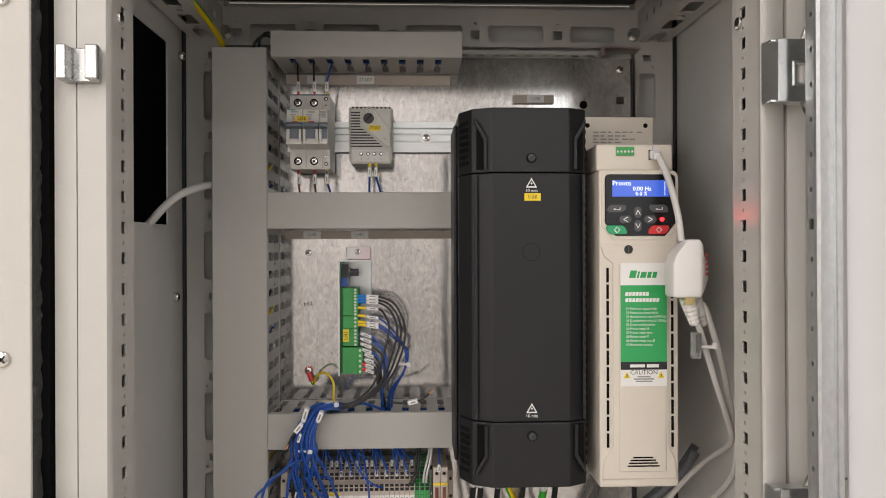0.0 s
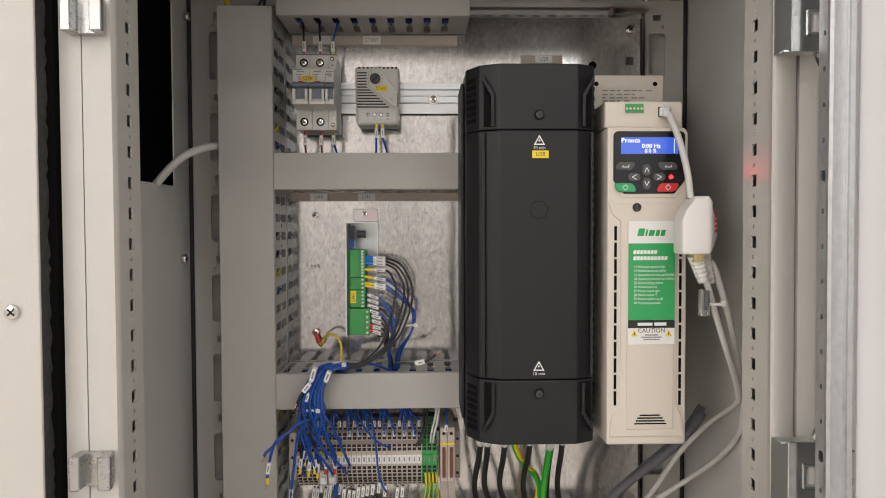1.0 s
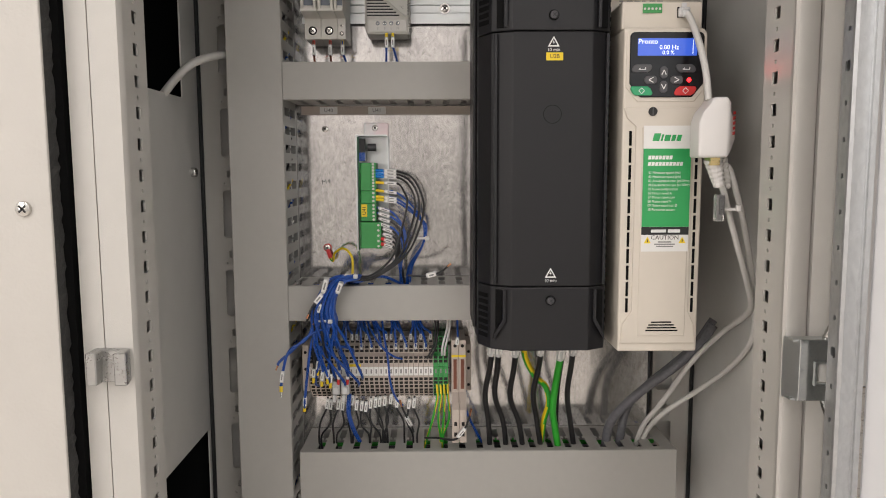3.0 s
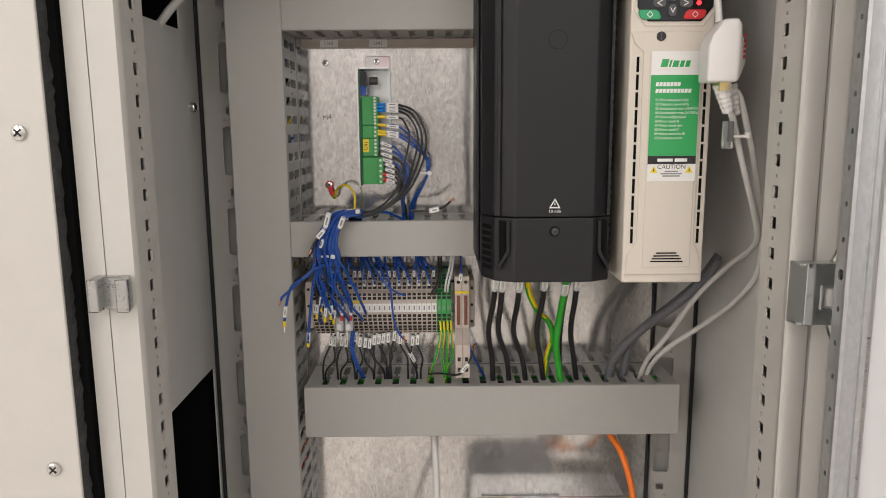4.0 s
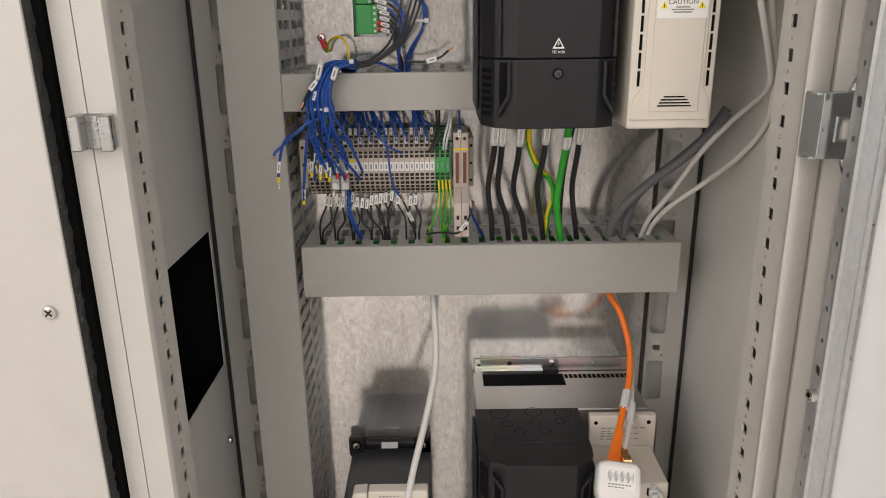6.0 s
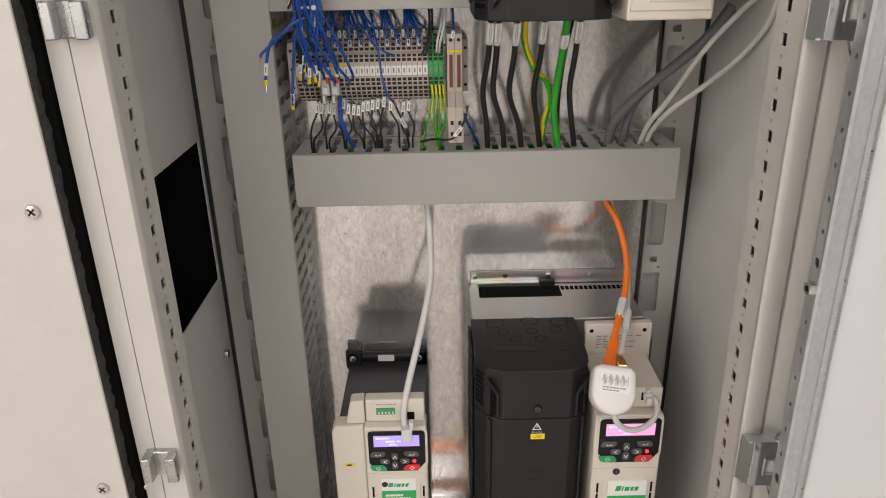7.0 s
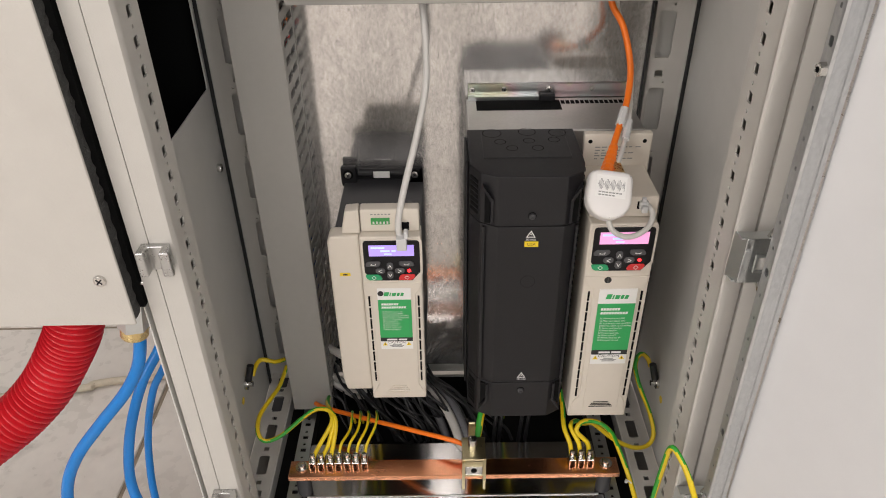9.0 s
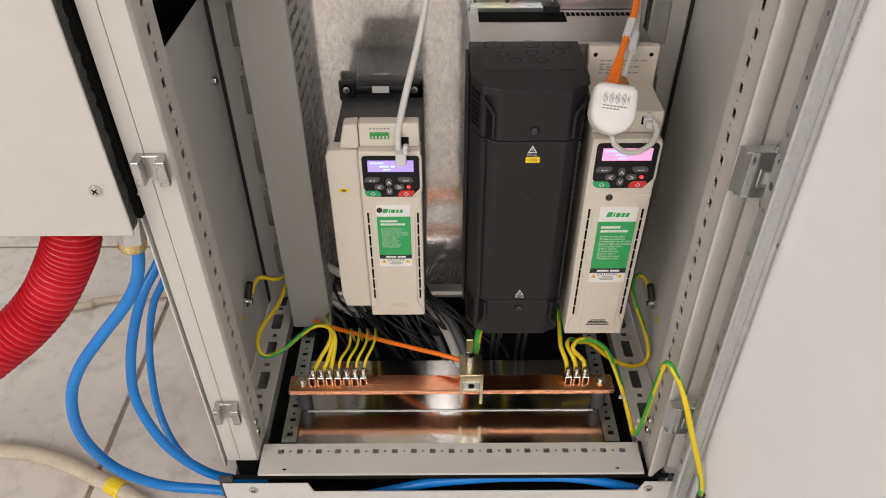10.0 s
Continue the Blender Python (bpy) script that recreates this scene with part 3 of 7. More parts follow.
    part("plate_edge", holed((0.2425, 0.2935, 0.145), (0, 1, 0), (0, 0, 1), 0.018, 1.253, [(0.006, 0.010, 0.008 + 0.0122 * k, 0.0155 + 0.0122 * k, 0) for k in range(101)], 0.0015), BLACK2, mp)
    for (x, z) in ((0.229, 1.384), (-0.149, 1.163)):
        part("washer", cyl((x, 0.2929, z), (x, 0.2920, z), 0.0075 if x > 0 else 0.004, 18), STEEL, mp)
        screw(mp, x, 0.292, z, 0.005 if x > 0 else 0.0036)
    part("plate_hole", cyl((0.1835, 0.2924, 1.3415), (0.1835, 0.2935, 1.3415), 0.0048, 16), VOID, mp)
    # door catches on the closing side, hinges on the other
    for z in (1.306, 0.966, 0.580, 0.230):
        k = part("door_catch", prism([(-0.2843, -0.0370), (-0.2766, -0.0370), (-0.2766, -0.0260), (-0.2632, -0.0260), (-0.2632, -0.0370), (-0.2540, -0.0370), (-0.2540, -0.0330), (-0.2578, -0.0192), (-0.2843, -0.0192)], "z", z - 0.0128, z + 0.0128, 0.0008, 1), CAST, c, "cast zinc door catch")
        screw(k, -0.2603, -0.0260, z, 0.0034, axis=(0.6, -0.8, 0))
    for z in (1.297, 0.969, 0.593, 0.252):
        h = part("hinge", prism([(0.2450, z - 0.0235), (0.2701, z - 0.0235), (0.2701, z - 0.0098), (0.2578, z - 0.0098), (0.2578, z + 0.0043), (0.2701, z + 0.0043), (0.2701, z + 0.0225), (0.2450, z + 0.0225)], "y", -0.0605, -0.0588, 0.0005, 1), HINGEZ, c, "bright zinc-plated steel hinge")
        part("hinge_flank", prism([(0.2387, -0.0475), (0.2448, -0.0604), (0.2460, -0.0592), (0.2402, -0.0472)], "z", z - 0.0235, z + 0.0225), ZINC, h)
        for zl in (z + 0.0208, z - 0.0232):
            part("hinge_leaf", box(0.2404, 0.2701, -0.0585, -0.0475, zl, zl + 0.0014), ZINC, h)
        part("notch_edge", prism([(0.2560, z - 0.0116), (0.2650, z - 0.0116), (0.2650, z - 0.0100), (0.2576, z - 0.0100), (0.2576, z + 0.0045), (0.2650, z + 0.0045), (0.2650, z + 0.0061), (0.2560, z + 0.0061)], "y", -0.0620, -0.0606), ZINC, h)
        part("hinge_knuckle", cyl((0.2655, -0.054, z - 0.0095), (0.2655, -0.054, z + 0.0040), 0.0052, 14), LGREY, h, "pale plastic hinge knuckle", smooth=True)
        part("hinge_pin", tube([(0.2705, -0.060, z + 0.036), (0.2670, -0.058, z + 0.029), (0.2655, -0.055, z + 0.0205)], 0.0026), STEEL, h, smooth=True)
        part("hinge_pin", tube([(0.2680, -0.060, z - 0.034), (0.2665, -0.058, z - 0.028), (0.2655, -0.055, z - 0.0205)], 0.0026), STEEL, h, smooth=True)
        h.matrix_basis = Matrix.Translation((bow(z) - 0.0012, 0, 0)) @ h.matrix_basis
    return c


cabinet()


def plinth():
    p = thing("plinth", (0, 0.13, 0), "grey steel plinth with black corner blocks under the cabinet", "plinth")
    for s in (-1, 1):
        part("corner_block", box(min(0.284 * s, 0.302 * s), max(0.284 * s, 0.302 * s), -0.0440, -0.0385, 0.0, 0.1150, 0.0015), BLACK2, p)
        part("corner_block", box(min(0.27 * s, 0.302 * s), max(0.27 * s, 0.302 * s), 0.28, 0.325, 0.0, 0.089, 0.003), BLACK2, p)
        part("side_cover", box(min(0.298 * s, 0.300 * s), max(0.298 * s, 0.300 * s), -0.008, 0.278, 0.001, 0.060), PANEL, p)
    cover = part("front_cover", prism([(-0.297, 0.001), (0.297, 0.001), (0.297, 0.1055), (0.252, 0.1055), (0.246, 0.0860), (-0.180, 0.0860), (-0.186, 0.1055), (-0.297, 0.1055)], "y", -0.0470, -0.0445, 0.0005, 1), PANEL, p)
    for s in (-1, 1):
        screw(cover, 0.258 * s, -0.0470, 0.094, 0.006)
    # Black strip and sheet paint the shade in the gap and inside the plinth.
    part("dark_gap_strip", box(-0.2835, 0.2835, -0.0400, -0.0385, 0.1060, 0.1150), VOID, p)
    part("plinth_shade", box(-0.2960, 0.2960, 0.0060, 0.0075, 0.001, 0.0790), VOID, p, "black sheet painted as the shade inside the plinth")
    part("rear_cover", box(-0.298, 0.298, 0.326, 0.328, 0.001, 0.088), PANEL, p)


plinth()


DOOR_TURN = 24.0


def door():
    """The cabinet's own door, swung open about its right-hand hinges."""
    d = thing("cabinet_door", (0.285, -0.06, 0.09), "open pale grey steel cabinet door with a galvanised stiffening frame inside", "door")
    turn = Matrix.Translation((0.2796, -0.083, 0)) @ pose(0, 0, 0, 0, 0, DOOR_TURN) @ Matrix.Translation((-0.2796, 0.083, 0))
    sheet = join(box(0.2796, 0.2816, -0.650, -0.0830, 0.095, 1.472, 0.0008, 1), box(0.2821, 0.3000, -0.0828, -0.0810, 0.095, 1.472))
    for v in sheet.verts:
        v.co = turn @ v.co
    bowed(sheet)
    part("door_panel", sheet, DOORW, d)
    hs = []
    for k in range(int(1.33 / PITCH)):
        r = 0.0030 if k % 8 == 3 else 0.0014
        hs.append((0.0050 - r, 0.0050 + r, 0.02 + PITCH * k - r * 1.3, 0.02 + PITCH * k + r * 1.3, r * 0.6))
    f = part("door_frame_tube", bowed(holed((0.2565, -0.0755, 0.110), (0, -1, 0), (0, 0, 1), 0.0098, 1.345, hs, -0.0012)), TUBEZ, d, "galvanised perforated door frame tube")
    skin = [(0.2565, -0.0850), (0.2570, -0.0866), (0.2588, -0.0873), (0.2600, -0.0866), (0.2680, -0.0866), (0.2690, -0.0855), (0.2708, -0.0855), (0.2714, -0.0866), (0.2745, -0.0864), (0.2752, -0.0850), (0.2752, -0.0725)]
    folded = ribbon(skin, 0.0012, 0.110, 1.455)
    part("tube_skin", bowed(folded), TUBEZ, f, smooth=True)
    part("tube_side", bowed(box(0.2565, 0.2735, -0.0752, -0.0735, 0.110, 1.455)), TUBEZ, f)
    for z in (0.772, 1.43):
        part("hex_bolt", cyl((0.2565 + bow(z), -0.082, z), (0.2515 + bow(z), -0.082, z), 0.0055, 6, bev=0.0006), STEEL, f)
        part("bolt_socket", cyl((0.2516 + bow(z), -0.082, z), (0.2512 + bow(z), -0.082, z), 0.0022, 10), VOID, f)
    return d


door()


# ---- the neighbouring box ----
def side_box():
    b = thing("control_box", (-0.6, 0.13, 0.51), "cream steel control box with screwed cover and ragged foam seal", "box")
    part("cover", box(-0.95, -0.3005, -0.0405, -0.0375, 0.5140, 1.62, 0.001), BOXW, b)
    foam = bmesh.new()
    rough_edge = random.Random(11)
    rings = []
    for k in range(221):
        z = 0.5165 + (1.62 - 0.5165) * k / 220
        e, g = rough_edge.uniform(-0.0011, 0.0011), rough_edge.uniform(-0.0012, 0.0008)
        rings.append([foam.verts.new((x, y, z)) for x, y in ((-0.325, -0.0372), (-0.3022 + e, -0.0372), (-0.3016 + g, -0.0300), (-0.3020 + e, -0.0225), (-0.325, -0.0225))])
    for lo, hi in zip(rings, rings[1:]):
        for q in range(5):
            foam.faces.new((lo[q], lo[(q + 1) % 5], hi[(q + 1) % 5], hi[q]))
    foam.faces.new(rings[0][::-1]), foam.faces.new(rings[-1])
    part("foam_seal", foam, FOAM, b, "ragged charcoal foam seal")
    # Box edge, blackened for the dark recess beside the foam seal.
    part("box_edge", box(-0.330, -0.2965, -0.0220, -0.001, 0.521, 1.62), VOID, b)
    # Body panels painted black so the side-panel openings look dark inside.
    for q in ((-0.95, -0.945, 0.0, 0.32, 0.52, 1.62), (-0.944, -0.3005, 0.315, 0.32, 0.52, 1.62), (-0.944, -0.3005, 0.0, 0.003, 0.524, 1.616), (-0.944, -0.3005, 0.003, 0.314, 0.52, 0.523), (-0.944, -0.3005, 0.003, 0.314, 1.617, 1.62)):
        part("dark_body_panel", box(*q), VOID, b)
    for z in (1.35, 1.088, 0.830, 0.567):
        screw(b, -0.3200, -0.0405, z, 0.0058)
    screw(b, -0.2965, -0.0140, 0.545, 0.004, axis=(1, 0, 0))


side_box()


# ---- wiring ducts ----
def duct(x0, x1, z0, z1, upright=False, label="grey plastic slotted wiring duct with its cover on", y0=0.210, y1=0.2895, start=0.012):
    d = thing("wiring_duct", ((x0 + x1) / 2, y1, z0), label, "wiring duct", "wiring ducts on the mounting plate")
    length = (z1 - z0) if upright else (x1 - x0)
    depth = y1 - y0
    holes = []
    k = start
    while k < length - 0.010:
        half = 0.0046 if upright else 0.0038
        holes.append((k - half, k + half, 0.006, depth * 0.48))
        holes.append((k - 0.0014, k + 0.0014, depth * 0.48 - 0.001, depth * 0.56 + 0.001))
        holes.append((k - half, k + half, depth * 0.56, depth * 0.90))
        k += 0.0203
    t = 0.0018
    if upright:
        part("cover", join(box(x0, x1, y0, y0 + t, z0, z1, 0.0006, 1), box(x0, x0 + t, y0 + t, y0 + 0.010, z0, z1), box(x1 - t, x1, y0 + t, y0 + 0.010, z0, z1)), DUCT, d)
        for x in (x0 + t, x1 - 2 * t):
            part("slotted_wall", holed((x, y0 + 0.004, z0), (0, 0, 1), (0, 1, 0), length, depth - 0.004, holes, -t), DUCT, d)
        part("base", box(x0 + t, x1 - t, y1, y1 + 0.002, z0, z1), DUCT, d)
    else:
        part("cover", join(box(x0, x1, y0, y0 + t, z0, z1, 0.0006, 1), box(x0, x1, y0 + t, y0 + 0.010, z0, z0 + t), box(x0, x1, y0 + t, y0 + 0.010, z1 - t, z1)), DUCT, d)
        for z in (z0 + t, z1 - 2 * t):
            part("slotted_wall", holed((x0, y0 + 0.004, z), (1, 0, 0), (0, 1, 0), length, depth - 0.004, holes, t), DUCT, d)
        part("base", box(x0, x1, y1, y1 + 0.002, z0 + t, z1 - t), DUCT, d)
    return d


duct(-0.2400, -0.1815, 0.132, 1.386, True, "long upright grey slotted wiring duct")
duct(-0.1770, 0.0310, 1.376, 1.404, start=0.020)
duct(-0.1812, 0.0240, 1.1895, 1.2290)
duct(-0.1812, 0.0235, 0.9500, 0.9890, label="grey slotted wiring duct with a bundle of wires over it", start=0.0062)
duct(-0.1735, 0.2525, 0.7405, 0.8000, label="wide grey slotted wiring duct full of cables", start=0.0212)


# ---- variable speed drives ----
def rounded(x0, x1, z0, z1, r, n=4, cut=None):
    """The outline of a rounded rectangle; cut gives bottom corners cut off at a slant."""
    pts = []
    for cx, cz, a in ((x1 - r, z1 - r, 0), (x0 + r, z1 - r, 90)):
        pts += [(cx + r * math.cos(radians(a + 90 * k / n)), cz + r * math.sin(radians(a + 90 * k / n))) for k in range(n + 1)]
    if cut:
        pts += [(x0, z0 + cut), (x0 + cut * 0.8, z0), (x1 - cut * 0.8, z0), (x1, z0 + cut)]
    else:
        for cx, cz, a in ((x0 + r, z0 + r, 180), (x1 - r, z0 + r, 270)):
            pts += [(cx + r * math.cos(radians(a + 90 * k / n)), cz + r * math.sin(radians(a + 90 * k / n))) for k in range(n + 1)]
    return pts


def bars(rows, y, material, parent, name="printed_line"):
    bm = bmesh.new()
    for x0, x1, z0, z1 in rows:
        bx(bm, x0, x1, y, y + 0.0002, z0, z1)
    return tagged(part(name, bm, material, parent), kind="stuff")


def slant(bm, z, by):
    """Lean lettering over to the right about the height z."""
    for v in bm.verts:
        v.co.x += (v.co.z - z) * by
    return bm


def control_pod(d, X, Y, Z, lit="blue", lower=0.0):
    """Beige front with keypad, printed label and vents. X: left edge of the front; Y: its plane; Z: height of the keypad's top edge."""
    w = 0.0735
    keypad = part("keypad", prism(rounded(X + 0.005, X + w - 0.003, Z - 0.0565, Z, 0.004, cut=0.012), "y", Y - 0.0022, Y + 0.001, 0.0005, 1), BLACK3, d, "satin black keypad with a lit display")
    part("keypad_surround", prism(rounded(X + 0.002, X + w, Z - 0.0605, Z + 0.002, 0.005, cut=0.013), "y", Y - 0.0008, Y + 0.004, 0.0005, 1), BEIGE, d)
    y = Y - 0.0024
    screen = {"blue": LCDB, "violet": LCDV, "pink": LCDP}[lit]
    part("display", box(X + 0.0115, X + w - 0.0095, y - 0.0004, y + 0.001, Z - 0.0205, Z - 0.0055), screen, keypad, lit + " lit character display")
    if lit == "blue":
        text("Pronto", X + 0.0115, y - 0.0007, Z - 0.0085, 0.0062, LCDT, keypad, align="LEFT")
        text("0.00 Hz", X + 0.0390, y - 0.0007, Z - 0.0135, 0.0055, LCDT, keypad)
        text("0.0 %", X + 0.0385, y - 0.0007, Z - 0.0180, 0.0050, LCDT, keypad)
        bars([(X + 0.0600, X + 0.0604, Z - 0.0195, Z - 0.0070)], y - 0.0007, LCDT, keypad)
    else:
        bars([(X + 0.014, X + 0.030, Z - 0.0100, Z - 0.0075), (X + 0.025, X + 0.036, Z - 0.0145, Z - 0.0120), (X + 0.038, X + 0.043, Z - 0.0145, Z - 0.0120), (X + 0.029, X + 0.038, Z - 0.0185, Z - 0.0165)], y - 0.0007, LCDT2, keypad)
    def key(name, cx, cz, hw, hh, material, cut=0.002, lean=0.0):
        poly = [(cx - hw + cut, cz - hh), (cx + hw - cut, cz - hh), (cx + hw, cz - hh + cut), (cx + hw, cz + hh - cut), (cx + hw - cut, cz + hh), (cx - hw + cut, cz + hh), (cx - hw, cz + hh - cut), (cx - hw, cz - hh + cut)]
        poly = [(a + (b - cz) * lean, b) for a, b in poly]
        return part(name, prism(poly, "y", y - 0.0011, y + 0.001, 0.0004, 1), material, keypad, smooth=False)
    kx, kz = X + 0.0350, Z - 0.0415
    key("key", kx - 0.0195, Z - 0.0315, 0.0085, 0.0036, GREYB, lean=0.35)
    key("key", kx + 0.0195, Z - 0.0315, 0.0085, 0.0036, GREYB, lean=-0.35)
    key("key", kx, kz + 0.0065, 0.0036, 0.0052, GREYB)
    key("key", kx, kz - 0.0060, 0.0036, 0.0052, GREYB)
    key("key", kx - 0.0115, kz, 0.0056, 0.0036, GREYB)
    key("key", kx + 0.0115, kz, 0.0056, 0.0036, GREYB)
    key("start_key", kx - 0.0195, Z - 0.0510, 0.0090, 0.0040, GREENB, lean=-0.45)
    key("stop_key", kx + 0.0195, Z - 0.0510, 0.0090, 0.0040, REDB, lean=0.45)
    marks = bmesh.new()
    def stroke(a, b, t=0.0004):
        a, b = Vector((a[0], y - 0.0013, a[1])), Vector((b[0], y - 0.0013, b[1]))
        side = (b - a).normalized().cross(Vector((0, 1, 0))) * t
        marks.faces.new([marks.verts.new(p) for p in (a + side, b + side, b - side, a - side)])
    for sx, cx, cz in ((1, kx + 0.0115, kz), (-1, kx - 0.0115, kz)):
        stroke((cx - 0.0022 * sx, cz + 0.0022), (cx + 0.0020 * sx, cz)), stroke((cx - 0.0022 * sx, cz - 0.0022), (cx + 0.0020 * sx, cz))
    for sz, cz in ((1, kz + 0.0065), (-1, kz - 0.006)):
        stroke((kx - 0.0020, cz - 0.0022 * sz), (kx, cz + 0.0020 * sz)), stroke((kx + 0.0020, cz - 0.0022 * sz), (kx, cz + 0.0020 * sz))
    for cx in (kx - 0.0195, kx + 0.0195):
        stroke((cx - 0.003, Z - 0.0325), (cx + 0.003, Z - 0.0325)), stroke((cx - 0.003, Z - 0.0325), (cx - 0.0015, Z - 0.0312)), stroke((cx + 0.003, Z - 0.0325), (cx + 0.003, Z - 0.0305))
        for a in range(4):
            p, q = a * math.pi / 2, (a + 1) * math.pi / 2
            stroke((cx + 0.0026 * math.cos(p), Z - 0.051 + 0.0026 * math.sin(p)), (cx + 0.0026 * math.cos(q), Z - 0.051 + 0.0026 * math.sin(q)), 0.0003)
    part("key_symbols", marks, WHITEINK, keypad)
    part("status_light", cyl((kx + 0.0225, y - 0.0002, kz), (kx + 0.0225, y - 0.0010, kz), 0.0019, 12), LED, keypad, "lit red status light")
    return keypad


def info_label(d, X0, X1, Z1, Z0, Y, logo=True):
    """Printed label on the front of a drive: white head, green list, dark strip, caution field."""
    w = X1 - X0
    h = Z1 - Z0
    lab = part("info_label", box(X0, X1, Y - 0.0004, Y + 0.001, Z0, Z1), PAPER, d, "white and green printed information label")
    g1, g0 = Z1 - h * 0.18, Z1 - h * 0.80
    part("green_field", box(X0, X1, Y - 0.0007, Y, g0, g1), GREENL, lab)
    part("dark_strip", box(X0, X1, Y - 0.0007, Y, g0 - h * 0.065, g0 - 0.0001), INK, lab)
    lz = Z1 - h * 0.09
    part("logo", slant(join(box(X0 + w * 0.20, X0 + w * 0.34, Y - 0.0007, Y, lz - h * 0.030, lz + h * 0.030), box(X0 + w * 0.37, X0 + w * 0.41, Y - 0.0007, Y, lz - h * 0.030, lz + h * 0.022), box(X0 + w * 0.44, X0 + w * 0.56, Y - 0.0007, Y, lz - h * 0.030, lz + h * 0.018), box(X0 + w * 0.59, X0 + w * 0.67, Y - 0.0007, Y, lz - h * 0.030, lz + h * 0.018), box(X0 + w * 0.70, X0 + w * 0.79, Y - 0.0007, Y, lz - h * 0.030, lz + h * 0.018)), lz, 0.25), GREENL, lab)
    for n, top in ((7, 0.055), (10, 0.105)):
        part("heading_bar", slant(join(*[box(X0 + w * (0.11 + 0.0745 * k), X0 + w * (0.11 + 0.0745 * k + 0.060), Y - 0.0009, Y - 0.0006, g1 - h * (top + 0.030), g1 - h * top) for k in range(n)]), g1 - h * top, 0.2), WHITEINK, lab)
    lines = "01 Minimum speed (Hz)\n02 Maximum speed (Hz)\n03 Acceleration rate (s/100Hz)\n04 Deceleration rate (s/100Hz)\n05 Drive configuration\n06 Motor rated A\n07 Motor rated rpm\n08 Motor rated V\n09 Motor rated cos \u00d8\n10 Parameter access"
    step = h * 0.0325
    for k, line in enumerate(lines.split("\n")):
        text(line, X0 + w * 0.11, Y - 0.0009, g1 - h * 0.19 - step * k, step * 0.92, WHITEINK, lab, "list_line", "LEFT", width=0.88)
    bars([(X0 + w * 0.20, X0 + w * 0.52, g0 - h * 0.046, g0 - h * 0.022), (X0 + w * 0.56, X0 + w * 0.82, g0 - h * 0.047, g0 - h * 0.021)], Y - 0.0009, WHITEINK, lab)
    cz = Z0 + h * 0.09
    text("CAUTION", (X0 + X1) / 2, Y - 0.0006, cz + h * 0.022, h * 0.05, INK, lab)
    bars([((X0 + X1) / 2 - w * a, (X0 + X1) / 2 + w * a, cz - h * b, cz - h * b + h * 0.010) for a, b in ((0.14, 0.018), (0.22, 0.036), (0.18, 0.054))], Y - 0.0006, GREYINK, lab)
    for x in (X0 + w * 0.13, X1 - w * 0.13):
        s = w * 0.075
        part("warning_triangle", prism([(x - s, cz - s * 0.8), (x + s, cz - s * 0.8), (x, cz + s)], "y", Y - 0.0008, Y), YELLOWL, lab)
        bars([(x - s * 0.12, x + s * 0.12, cz - s * 0.5, cz + s * 0.35)], Y - 0.0010, INK, lab)
    return lab


def warning(d, x, y, z, s=0.0052):
    t = bmesh.new()
    k = 0.66
    outer = [(x - s, z - s * 0.75), (x + s, z - s * 0.75), (x, z + s)]
    inner = [(x + (a - x) * k, z + (b - z) * k - s * 0.03) for a, b in outer]
    vo, vi = [t.verts.new((a, y, b)) for a, b in outer], [t.verts.new((a, y, b)) for a, b in inner]
    for i in range(3):
        t.faces.new((vo[i], vo[(i + 1) % 3], vi[(i + 1) % 3], vi[i]))
    t.faces.new([t.verts.new((x + a * s, y, z + b * s)) for a, b in ((0.10, 0.5), (-0.2, -0.08), (0.02, -0.08), (-0.08, -0.42), (0.2, 0.06), (0.0, 0.06))])
    part("warning_triangle", t, WHITEINK, d)
    text("10 min", x, y, z - s * 1.28, s * 0.80, WHITEINK, d)


